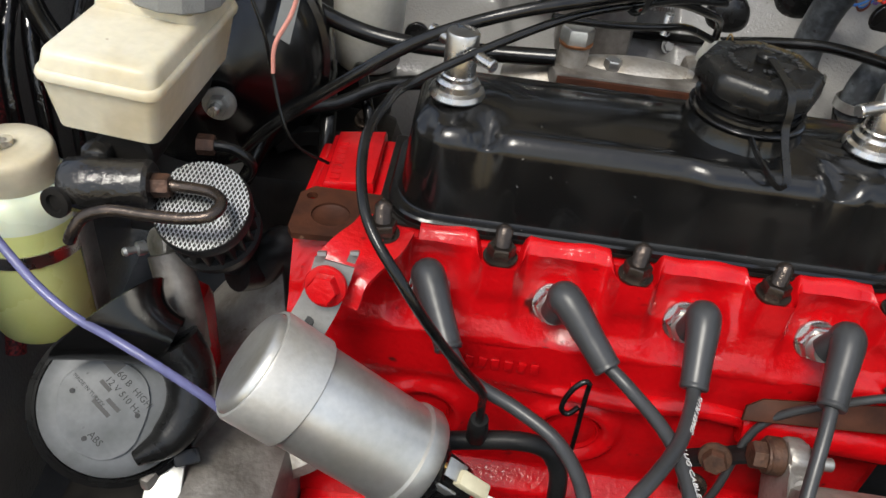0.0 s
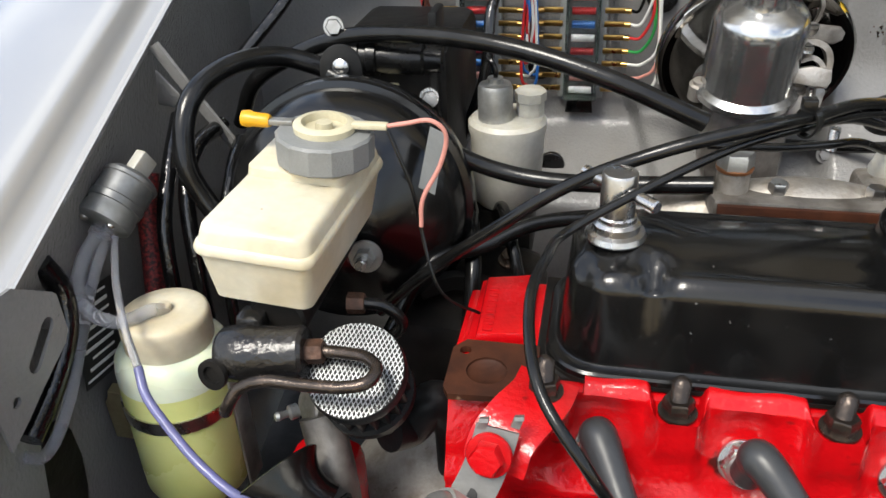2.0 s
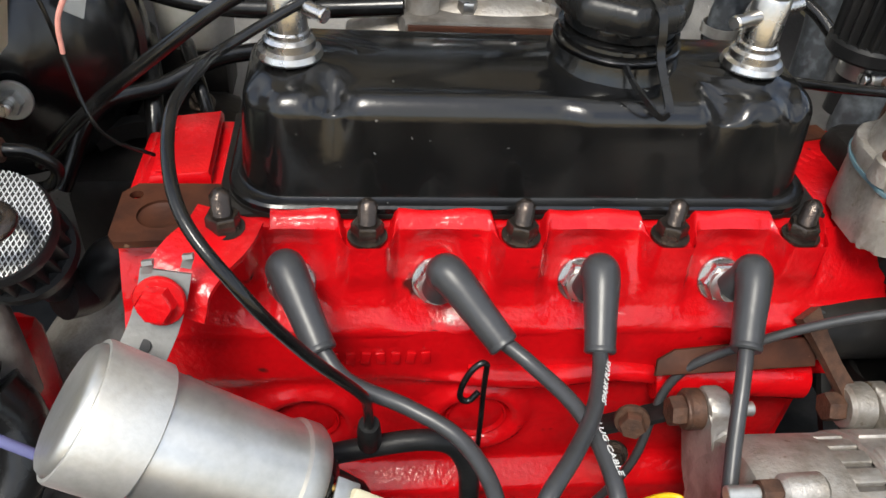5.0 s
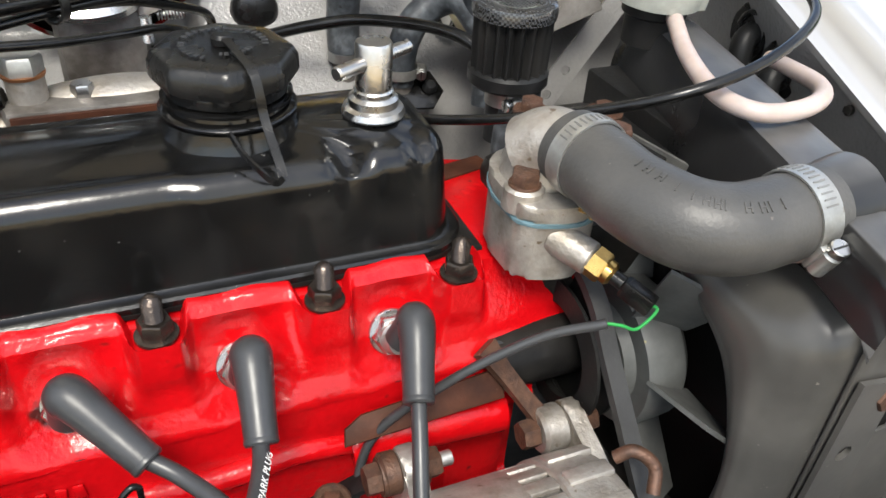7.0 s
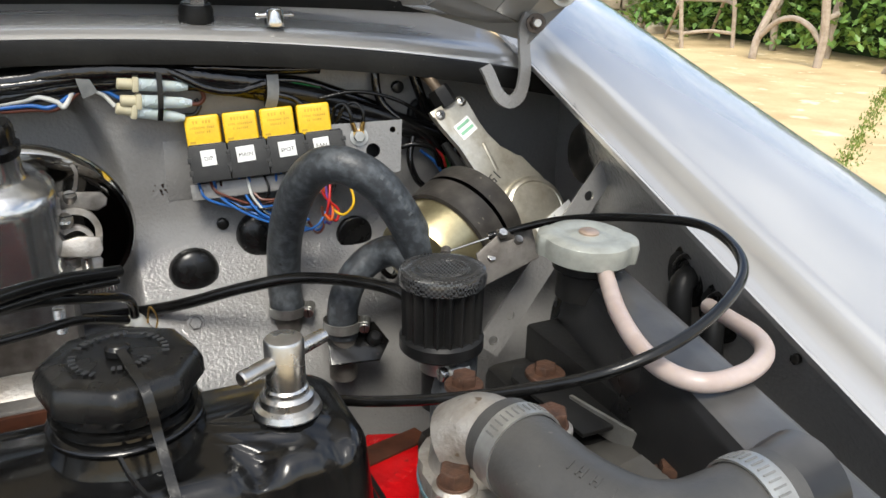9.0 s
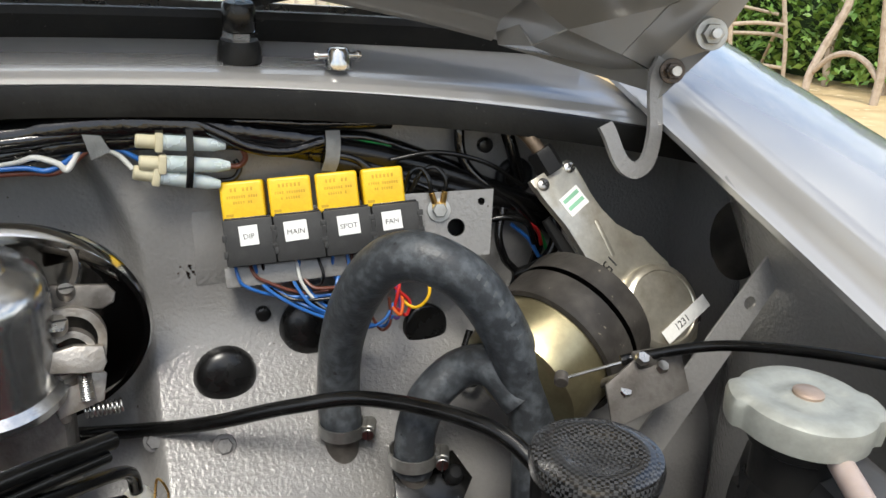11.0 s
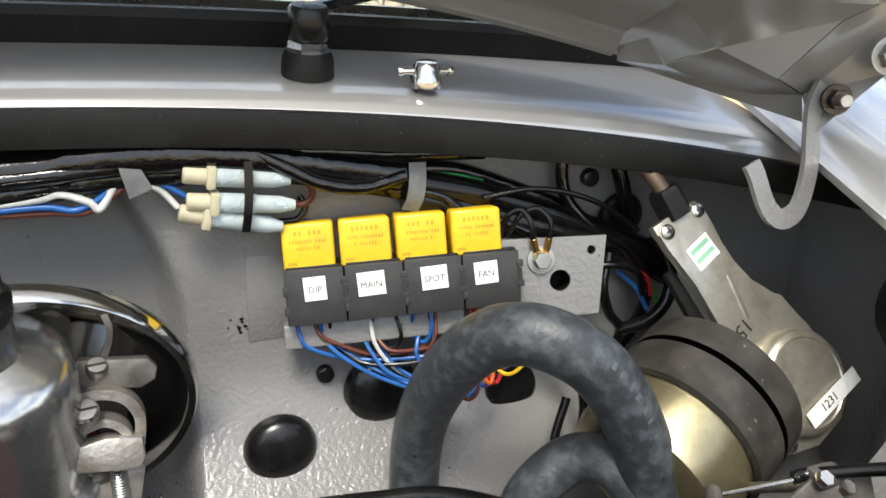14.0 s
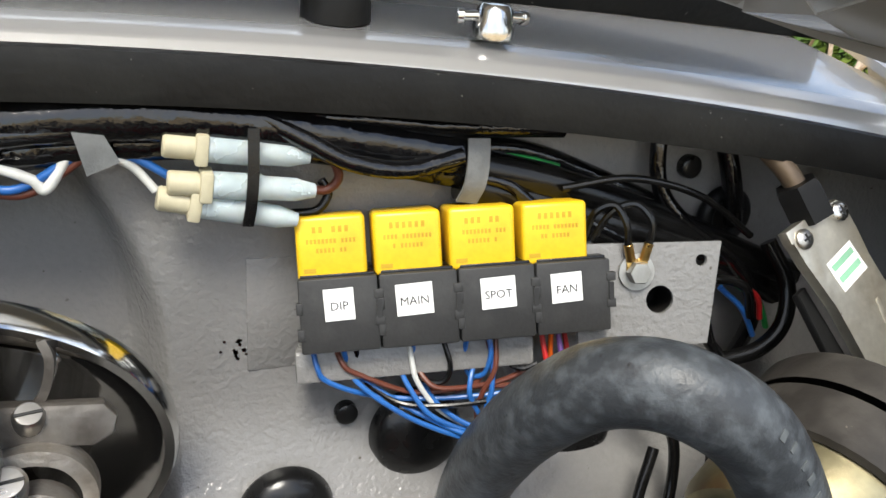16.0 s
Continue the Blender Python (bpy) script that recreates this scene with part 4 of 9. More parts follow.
def thermostat():
    t = thing("thermostat_housing", (0.152, 0.004, 0.687), "stained cast aluminium thermostat housing on the red head", "thermostat housing")
    out = [(-0.0195, -0.012), (-0.0185, -0.019), (-0.0120, -0.026), (0.008, -0.0315), (0.024, -0.026), (0.033, -0.004), (0.031, 0.026), (0.016, 0.036), (-0.006, 0.034), (-0.0185, 0.014)]
    path = [(p.x, p.y) for p in spline([(x, y, 0) for x, y in out], 4, True)]
    base = Matrix.Translation((0.157, 0.004, 0.0))
    part("spacer", slab([(x * 0.97, y * 0.97) for x, y in path], 0.033, base @ Matrix.Translation((0, 0, 0.688)), 0.003), ALU, t)
    part("gasket", slab([(x * 1.03, y * 1.03) for x, y in path], 0.0022, base @ Matrix.Translation((0, 0, 0.7212)), 0.0005), GASKET, t, "blue sealant squeezed from the joint")
    part("cover_flange", slab(path, 0.009, base @ Matrix.Translation((0, 0, 0.7235)), 0.002), ALU, t)
    part("dome", lathe([(0.0225, 0), (0.0222, 0.006), (0.0210, 0.014), (0.0185, 0.022), (0.011, 0.030), (0, 0.032)], (0.1645, 0.0105, 0.731), (0.06, -0.05, 1), 36), ALU, t)
    part("outlet", tube([(0.157, 0.014, 0.744), (0.164, 0.004, 0.7525), (0.170, -0.011, 0.7545), (0.173, -0.020, 0.7550)], 0.0172, 28, 6, radii=(1.1, 1.08, 1.0, 0.98)), ALU, t)
    for x, y, top in ((0.1455, -0.006, 0.7365), (0.1950, -0.0070, 0.7545)):
        part("boss", lathe([(0.011, 0.7245 - top), (0.0105, -0.001), (0.009, 0.0005), (0, 0.0005)], (x, y, top), (0, 0, 1), 24), ALU, t)
        bolt((x, y, top), (0, 0, 1), 0.0135, 0.0085, RUST, 0.0085, parent=t, label="rusty hexagon bolt")
    part("sensor_boss", rod((0.158, -0.018, 0.712), (0.1715, -0.0375, 0.7065), 0.0092, 24), ALU, t)
    part("bleed_tap", rod((0.166, -0.027, 0.733), (0.173, -0.035, 0.7325), 0.003, 12), BRASS, t)
    part("tap_nut", hexa((0.170, -0.0315, 0.7325), (0.6, -0.75, -0.02), 0.008, 0.003), BRASS, t)


thermostat()


def sensor():
    s = thing("temperature_sensor", (0.176, -0.044, 0.704), "brass temperature sender with a black push-on connector", "sensor")
    ax = Vector((0.0065, -0.0105, -0.004)).normalized()
    o = Vector((0.1715, -0.0375, 0.7065))
    part("hexagon", hexa(o, ax, 0.0150, 0.0085), BRASS, s)
    part("collar", lathe([(0, 0.008), (0.0066, 0.008), (0.0066, 0.012), (0.005, 0.0135), (0, 0.0135)], o, ax, 24), BRASS, s)
    part("stalk", rod(o + ax * 0.013, o + ax * 0.020, 0.004, 14), PLASTIC, s)
    part("connector", box(o + ax * 0.0275 + Vector((0.0005, -0.001, -0.001)), (0.008, 0.011, 0.018), 0.0015, frame_to(ax)), PLASTIC, s, "black flat push-on connector")
    e = o + ax * 0.0365
    part("core_wire", tube([e, e + Vector((0.002, -0.003, -0.002)), (0.1790, -0.0735, 0.6880), (0.1720, -0.0705, 0.6895), (0.1655, -0.0665, 0.6895)], 0.0009, 8, 5), GREENW, s, "bare green wire")


sensor()

w = thing("sensor_cable", (0.09, -0.04, 0.64), "dark grey sheathed sender cable across the block", "cable")
part("sheath", tube([(0.1660, -0.0668, 0.6896), (0.1367, -0.0514, 0.6745), (0.0928, -0.0396, 0.6451), (0.056, -0.0326, 0.6073), (0.0395, -0.0491, 0.5538), (0.0214, -0.0514, 0.5112), (0.01, -0.045, 0.47)], 0.0026, 12, 10), CABLE, w)


def top_hose():
    h = thing("radiator_top_hose", (0.21, -0.08, 0.745), "moulded grey rubber radiator top hose held by clips", "hose")
    pts = [(0.1690, -0.006, 0.7545), (0.1712, -0.0300, 0.7550), (0.1755, -0.0530, 0.7525), (0.1865, -0.0770, 0.7510), (0.2045, -0.0878, 0.7508), (0.2270, -0.0888, 0.7518), (0.2420, -0.0882, 0.7530), (0.2520, -0.0875, 0.7535)]
    body = part("hose_body", tube(pts, 0.0204, 36, 12, radii=(0.97, 0.98, 1.0, 1.03, 1.02, 1.0, 1.0, 1.0)), ELBOW, h)
    hose_clip(h, (0.1703, -0.0190, 0.7552), (0.10, -0.99, 0.02), 0.0201, 0.010, (0.75, 0.1, -0.66))
    hose_clip(h, (0.2385, -0.0884, 0.7528), (0.99, 0.03, 0.06), 0.0206, 0.0115, (0.05, -0.90, -0.42))
    b = BM()
    path = spline(pts, 12)
    for i in (24, 26, 27, 29, 33, 36, 38, 40, 42, 46, 49, 51, 54):
        d = (path[i + 1] - path[i]).normalized()
        n = Vector((-0.1, -0.55, 0.95))
        n = (n - d * n.dot(d)).normalized()
        q = basis((0, 0, 0), d, n.cross(d)).to_3x3().to_4x4()
        box(path[i] + n * 0.02075, (0.0009, 0.0052, 0.0008), 0.0002, q, bm=b)
        if i % 3:
            box(path[i] + n * 0.02075 + d * 0.0026, (0.0009, 0.0052, 0.0008), 0.0002, q, bm=b)
            box(path[i] + n * 0.02075 + d * 0.0013, (0.0028, 0.0009, 0.0008), 0.0002, q, bm=b)
    part("raised_lettering", b, ELBOW, body, kind="stuff")


top_hose()


def radiator():
    r = thing("radiator", (0.29, 0.0, 0.42), "black painted side mounted radiator with a rounded top tank", "radiator")

    def tank(u, v):
        y = 0.150 - 0.302 * u
        lo_x, hi_x = 0.273 + 0.235 * y, 0.3105 + 0.215 * y
        prof = [(-0.42, -0.085), (-0.30, -0.040), (-0.16, -0.015), (-0.07, -0.0055), (0.02, -0.0010), (0.12, 0.0), (0.5, 0.0012), (0.88, 0.0), (0.98, -0.0010), (1.06, -0.0050), (1.10, -0.014), (1.15, -0.085)]
        f = v * (len(prof) - 1)
        i = min(int(f), len(prof) - 2)
        a, b = prof[i], prof[i + 1]
        s, dz = a[0] + (b[0] - a[0]) * (f - i), a[1] + (b[1] - a[1]) * (f - i)
        front = smoothstep(0.52, 0.68, u)
        if dz < -0.014:
            dz = -0.014 + (dz + 0.014) * (1 - 0.78 * front)
        if s < -0.07:
            s = -0.07 + (s + 0.07) * (1 - 0.72 * front)
        e = min(u, 1 - u) * 0.302
        k = smoothstep(0.0, 0.010 if u > 0.5 else 0.016, e)
        return (lo_x + (hi_x - lo_x) * (0.5 + (s - 0.5) * (0.94 + 0.06 * k)), y, 0.7655 - 0.008 * u + dz - 0.009 * (1 - k) * (1 if dz > -0.03 else 0))
    b = sheet(tank, 40, 44)
    bmesh.ops.holes_fill(b, edges=[e for e in b.edges if e.is_boundary])
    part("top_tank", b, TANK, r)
    part("neck", lathe([(0.0185, -0.012), (0.0185, 0.006), (0.0215, 0.008), (0.0215, 0.022), (0, 0.022)], (0.3015, 0.118, 0.764), (0, 0, 1), 32), BLACKMATT, r)
    part("overflow_stub", rod((0.301, 0.102, 0.776), (0.300, 0.090, 0.7735), 0.0045, 14), RUST, r)
    part("outlet_pipe", rod((0.246, -0.0880, 0.7530), (0.275, -0.0850, 0.7535), 0.0190, 28), DUSTY, r)
    part("shoulder", box((0.264, 0.052, 0.672), (0.048, 0.182, 0.062), 0.010), BLACKMATT, r)
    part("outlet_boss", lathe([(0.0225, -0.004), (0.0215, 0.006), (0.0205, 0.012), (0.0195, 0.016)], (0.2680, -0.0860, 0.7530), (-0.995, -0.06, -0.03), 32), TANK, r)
    part("core", box((0.294, 0.004, 0.579), (0.046, 0.268, 0.298), 0.003), BLACKMATT, r)
    # cowl: a drum that curves round the fan, with a rolled front rim
    cowl = [(0.0960, 0.004), (0.0970, -0.004), (0.1000, -0.010), (0.1045, -0.013), (0.1090, -0.012), (0.1130, -0.006), (0.1150, 0.004), (0.1155, 0.030), (0.1150, 0.060), (0.1170, 0.064), (0.1230, 0.066)]
    part("fan_cowl", lathe(cowl, (0.238, -0.015, 0.598), (1, 0, 0), 72), DUSTY, r)
    part("cowl_backing", with_holes([(-0.122, -0.15), (0.152, -0.15), (0.152, 0.115), (-0.122, 0.115)], [disc_outline(0.104, 40)], 0.0025, basis((0.272, -0.015, 0.598), (0, 1, 0), (0, 0, 1))), DUSTY, r)
    part("side_frame", box((0.300, -0.1365, 0.555), (0.075, 0.003, 0.17), 0.0012), DUSTY, r)

    def pillow(u, v):
        a = radians(86 + 184 * u)
        c, h = math.cos(a), math.sin(a)
        outer = 0.1228 / (abs(c) ** 14 + abs(h) ** 14) ** (1 / 14)
        prof = [(0.0, 0.246), (0.0, 0.238), (0.03, 0.2300), (0.10, 0.2245), (0.24, 0.2215), (0.42, 0.2215), (0.60, 0.2250), (0.78, 0.2320), (0.92, 0.2410), (1.0, 0.2535)]
        f = v * (len(prof) - 1)
        i = min(int(f), len(prof) - 2)
        q = f - i
        w = prof[i][0] + (prof[i + 1][0] - prof[i][0]) * q
        x = prof[i][1] + (prof[i + 1][1] - prof[i][1]) * q
        rad = 0.0955 + (outer - 0.0955) * w
        return (x, -0.015 + rad * c, 0.598 + rad * h)
    part("cowl_front", sheet(pillow, 64, 27), DUSTY, r, "dusty black pressed steel cowl corner")
    part("cowl_flange", slab([(0.2490, 0.47), (0.2850, 0.47), (0.2850, 0.6500), (0.2840, 0.7165), (0.2820, 0.7175), (0.2640, 0.7185), (0.2560, 0.7210), (0.2490, 0.7275)], 0.0022, basis((0, -0.1385, 0), (1, 0, 0), (0, 0, 1)), 0.0005), DUSTY, r)
    br = part("slotted_bracket", with_holes([(-0.016, -0.09), (0.016, -0.09), (0.016, 0.045), (-0.010, 0.05)], [disc_outline(0.005, 16, (0.0, 0.0)), disc_outline(0.005, 16, (0.0, -0.05))], 0.003, basis((0.2615, -0.1425, 0.6443), (1, 0, 0.02), (-0.02, 0, 1))), DUSTY, r, "black slotted bracket")
    bolt((0.2735, -0.140, 0.678), (0, -1, 0.1), 0.013, 0.007, RUST, 0.009, parent=r, label="rusty hexagon bolt")
    # rear bracket over the tank with two rusty bolts
    part("top_bracket", slab([(-0.014, -0.062), (0.014, -0.062), (0.014, 0.010), (0.004, 0.019), (-0.010, 0.019), (-0.018, 0.008)], 0.003, Matrix.Translation((0.254, 0.088, 0.714)), 0.0006), BLACKMATT, r)
    bolt((0.256, 0.089, 0.7175), (0, 0, 1), 0.0125, 0.007, RUST, 0.0125, parent=r, label="rusty hexagon bolt")
    return r


RAD = radiator()


def pressure_cap(r):
    def ears(a, h):
        return 1.0 + 0.13 * (smoothstep(0.20, 0.13, abs(math.sin((a - radians(-32)) / 2))) + smoothstep(0.20, 0.13, abs(math.sin((a - radians(148)) / 2))))
    c = part("pressure_cap", lathe([(0.0255, -0.0095), (0.0285, -0.0090), (0.0292, 0.0), (0.0285, 0.0035), (0.0255, 0.0055), (0.0180, 0.0058), (0.0155, 0.0048), (0.0105, 0.0048), (0.0085, 0.0060), (0, 0.0062)], (0.3015, 0.118, 0.7890), (0.02, -0.05, 1), 96, wobble=ears), material("dull_zinc", (0.37, 0.38, 0.345), 0.45, 0.35, second=(0.29, 0.30, 0.27), scale=70, bump=0.2), r, "matt grey zinc pressure cap")
    part("rivet", lathe([(0.0066, 0.0), (0.0066, 0.0012), (0.005, 0.0022), (0, 0.0024)], (0.3017, 0.1177, 0.7950), (0.02, -0.05, 1), 20), material("dull_copper", (0.50, 0.38, 0.30), 0.4, 0.7), c)
    b = BM()
    for i in range(22):
        a = radians(30 + i * 9.5)
        if i % 6 == 5:
            continue
        box((0.3015 + 0.0200 * math.cos(a), 0.118 + 0.0200 * math.sin(a), 0.7895 + 0.001 * math.sin(a)), (0.0014, 0.0032, 0.0007), 0, Matrix.Rotation(a, 4, "Z"), bm=b)
    part("stamped_lettering", b, ZINC, c)


pressure_cap(RAD)

o = thing("overflow_hose", (0.31, 0.02, 0.75), "milky pink overflow hose looping from the radiator neck", "hose")
part("hose_body", tube([(0.3005, 0.0960, 0.7755), (0.2940, 0.0840, 0.7745), (0.2770, 0.0520, 0.7725), (0.2640, 0.0180, 0.7705), (0.2600, -0.0080, 0.7695), (0.2700, -0.0250, 0.7690), (0.2960, -0.0257, 0.7685), (0.3230, -0.0129, 0.7665), (0.3427, 0.0099, 0.7625), (0.3536, 0.0393, 0.7580), (0.3650, 0.0700, 0.752)], 0.0052, 16, 10), PINKTUBE, o)


def fan():
    f = thing("cooling_fan", (0.215, -0.005, 0.61), "dusty grey plastic cooling fan at rest on its pulley", "fan")
    c = Vector((0.209, -0.019, 0.618))
    part("hub", lathe([(0, 0.03), (0.040, 0.03), (0.046, 0.024), (0.047, 0.004), (0.045, 0.0), (0.033, 0.0), (0.030, -0.006), (0, -0.006)], c, (1, 0, 0), 40), FANM, f)
    for i in range(7):
        a = radians(18 + i * 360 / 7)

        def blade(u, v, a=a):
            r = 0.043 + 0.049 * u
            w = 0.010 + 0.008 * u
            t = (v - 0.5) * 2
            d = Vector((0, math.cos(a), math.sin(a)))
            s = Vector((0, -math.sin(a), math.cos(a)))
            return c + d * r + s * (t * w * 0.75) + Vector((0.015 + t * 0.015, 0, 0))
        part("blade", sheet(blade, 6, 4, 0.0025), FANM, f)
    part("spindle", rod((0.130, -0.01, 0.625), (0.205, -0.01, 0.625), 0.020, 24), DARK, f)
    part("pulley", lathe([(0.030, 0), (0.044, 0.001), (0.044, 0.003), (0.036, 0.008), (0.044, 0.013), (0.044, 0.015), (0, 0.016)], (0.176, -0.015, 0.625), (1, 0, 0), 36), BLACKMATT, f)


fan()

b = thing("fan_belt", (0.19, -0.05, 0.58), "worn black rubber fan belt", "belt")
part("belt_loop", strap([(0.1840, -0.035, 0.672), (0.1840, -0.052, 0.652), (0.1850, -0.082, 0.618), (0.1870, -0.112, 0.580), (0.1890, -0.135, 0.54), (0.19, -0.13, 0.50), (0.19, -0.09, 0.49), (0.187, -0.03, 0.52), (0.184, 0.02, 0.58), (0.184, 0.034, 0.63), (0.184, 0.012, 0.67), (0.184, -0.012, 0.682)], 0.010, 0.006, 8, up=(1, 0, 0), closed=True), BELT, b)


def alternator():
    a = thing("alternator", (0.12, -0.115, 0.52), "stained cast aluminium alternator below the head", "alternator")
    c = Vector((0.064, -0.112, 0.572))
    ax = Vector((1, 0.0, -0.03)).normalized()
    part("rear_housing", lathe([(0, 0), (0.042, 0.0), (0.050, 0.003), (0.0535, 0.010), (0.0540, 0.049), (0.0525, 0.050)], c, ax, 72), ALU, a)
    part("stator", lathe([(0.0510, 0.049), (0.0512, 0.0505), (0.0512, 0.0655), (0.0510, 0.067)], c, ax, 96), ALUDARK, a)
    part("front_housing", lathe([(0.0530, 0.066), (0.0555, 0.067), (0.0560, 0.088), (0.052, 0.098), (0.038, 0.104), (0, 0.105)], c, ax, 72), ALU, a)
    for i in range(12):
        t = radians(20 + i * 13.5)
        part("cooling_fin", box(c + ax * 0.058 + Vector((0, 0.0520 * math.cos(t), 0.0520 * math.sin(t))), (0.0190, 0.0040, 0.0088), 0.0010, Matrix.Rotation(t, 4, "X")), ALU, a)
    for i in range(5):
        t = radians(55 + i * 22)
        part("vent_rib", box(c + ax * 0.084 + Vector((0, 0.0555 * math.cos(t), 0.0555 * math.sin(t))), (0.026, 0.010, 0.004), 0.0012, Matrix.Rotation(t + 1.57, 4, "X")), ALU, a)
    part("through_bolt_boss", rod(c + Vector((0.010, -0.006, 0.0535)), c + Vector((0.032, -0.006, 0.0545)), 0.0085, 20, 0.002), ALU, a)
    part("clamp_stud", rod(c + Vector((-0.016, -0.006, 0.0535)), c + Vector((0.0, -0.006, 0.0535)), 0.0042, 12), ZINC, a)
    bolt(c + Vector((0.0, -0.006, 0.0535)), (1, 0, 0), 0.012, 0.010, RUST, parent=a, label="rusty hexagon nut")
    rear = [(-0.040, -0.050), (-0.020, -0.052), (0.010, -0.030), (0.0120, 0.0), (0.009, 0.011), (0.0, 0.014), (-0.010, 0.011), (-0.016, -0.002), (-0.050, -0.020)]
    part("rear_ear", slab([(q.x, q.y) for q in spline([(u, v, 0) for u, v in rear], 4, True)], 0.012, basis((0.0655, -0.052, 0.6020), (0, 1, 0), (0, 0, 1)), 0.0025), ALU, a)
    front = [(-0.075, -0.030), (-0.060, -0.050), (-0.010, -0.030), (0.0120, 0.0), (0.009, 0.011), (0.0, 0.014), (-0.010, 0.010), (-0.040, -0.002)]
    part("front_ear", slab([(q.x, q.y) for q in spline([(u, v, 0) for u, v in front], 4, True)], 0.010, basis((0.164, -0.052, 0.6020), (0, 1, 0), (0, 0, 1)), 0.0025), ALU, a)
    part("spacer", rod((0.056, -0.051, 0.603), (0.0660, -0.051, 0.603), 0.0115, 20), RUST, a)
    for x, d in ((0.057, -1), (0.079, 1), (0.147, -1), (0.175, 1)):
        bolt((x, -0.0515, 0.6025), (d, 0, 0), 0.0150, 0.0095, RUST, 0.0105 if x < 0.1 else 0.0, parent=a, label="rusty hexagon bolt")
    part("pivot_pin", rod((0.079, -0.0515, 0.6025), (0.096, -0.0515, 0.6025), 0.0042, 12), ZINC, a)
    part("terminal_block", box((0.055, -0.128, 0.590), (0.018, 0.026, 0.030), 0.003), PLASTIC, a)
    part("earth_collar", tube([(0.166, -0.096, 0.624), (0.174, -0.100, 0.630), (0.182, -0.108, 0.624), (0.178, -0.116, 0.614)], 0.0036, 14, 6), RUST, a, "rusty copper coloured collar")


alternator()

g = thing("alternator_bracket", (0.14, -0.03, 0.60), "worn steel bracket between block and alternator", "bracket")
part("arm", sweep([(0.126, -0.020, 0.645), (0.134, -0.029, 0.633), (0.143, -0.039, 0.620), (0.151, -0.047, 0.609)], [(-0.006, -0.003), (0.006, -0.003), (0.006, 0.003), (-0.006, 0.003)], 6, radii=(1.15, 0.85, 0.8, 0.9), up=(0.2, -0.6, 0.5)), RUST, g)
part("pivot_boss", rod((0.1475, -0.0515, 0.6025), (0.1635, -0.0515, 0.6025), 0.0135, 28, 0.002), ALU, g)
part("lower_strap", slab(rounded(0.060, 0.014, 0.006), 0.003, basis((0.036, -0.040, 0.584), (0.75, -0.2, 0.55), (0, -1, 0.3)), 0.0008), BLACKMATT, g, "black steel strap")
bolt((0.032, -0.046, 0.588), (-0.3, -0.9, 0.3), 0.0130, 0.009, RUST, 0.010, parent=g, label="rusty hexagon bolt")
bolt((0.026, -0.048, 0.560), (-0.3, -0.9, 0.3), 0.0125, 0.008, NUT, 0.009, parent=g)

for k, (mat, dy) in enumerate(((BROWNW, 0.0), (YELLOWW, 0.006), (BROWNW, -0.005))):
    w = thing("alternator_wire", (0.03, -0.11, 0.57), "thin coloured wire to the alternator plug", "wire", "wires of the alternator")
    part("strand", tube([(0.044, -0.120 + dy, 0.588), (0.036, -0.112 + dy, 0.602 + 0.002 * k), (0.024, -0.105 + dy, 0.592), (0.014, -0.10 + dy, 0.565), (0.01, -0.09, 0.52)], 0.0017, 8, 8), mat, w)

# red water elbow and flange behind the cover
k = thing("water_flange", (0.155, 0.08, 0.66), "red painted cast flange with raised lettering behind the cover", "casting")
part("flange_plate", slab([(0.124, 0.052), (0.150, 0.036), (0.160, 0.052), (0.190, 0.088), (0.186, 0.108), (0.150, 0.122), (0.126, 0.100)], 0.022, Matrix.Translation((0, 0, 0.662)), 0.003), RED, k)
bl = BM()
for i in range(6):
    box((0.140 + 0.006 * i, 0.066 + 0.0035 * i, 0.6845), (0.0035, 0.006, 0.0016), 0.0004, Matrix.Rotation(0.5, 4, "Z"), bm=bl)
part("raised_lettering", bl, RED, k)
part("joint_face", slab([(0.134, 0.086), (0.182, 0.098), (0.178, 0.112), (0.140, 0.104)], 0.003, Matrix.Translation((0, 0, 0.6835)), 0.0005), BROWN, k)
for x, y, z in ((0.187, 0.066, 0.738), (0.260, -0.023, 0.716)):
    bb = thing("flange_bolt", (x, y, 0.70), "rusty bolt beside the thermostat housing", "bolt", "rusty bolts")
    bolt((x, y, z), (0, 0, 1), 0.0125, 0.008, RUST, 0.011, parent=bb, shank=0.04)
part("pump_casting", box((0.205, 0.045, 0.66), (0.075, 0.10, 0.085), 0.012), DARK, k, "dark oily casting")
st = thing("steady_strap", (0.264, 0.02, 0.70), "bare steel strap bolted beside the radiator", "strap")
part("strip", strap([(0.2555, 0.0600, 0.7120), (0.2580, 0.0445, 0.7125), (0.2640, 0.0150, 0.7130), (0.2700, -0.0100, 0.7135), (0.2640, -0.0240, 0.7140), (0.2540, -0.0330, 0.7140)], 0.0135, 0.0022, 6), ZINC, st)
part("lower_pipe", tube([(0.205, 0.105, 0.64), (0.207, 0.118, 0.69), (0.211, 0.125, 0.735)], 0.0150, 20), GREYRUB, k)


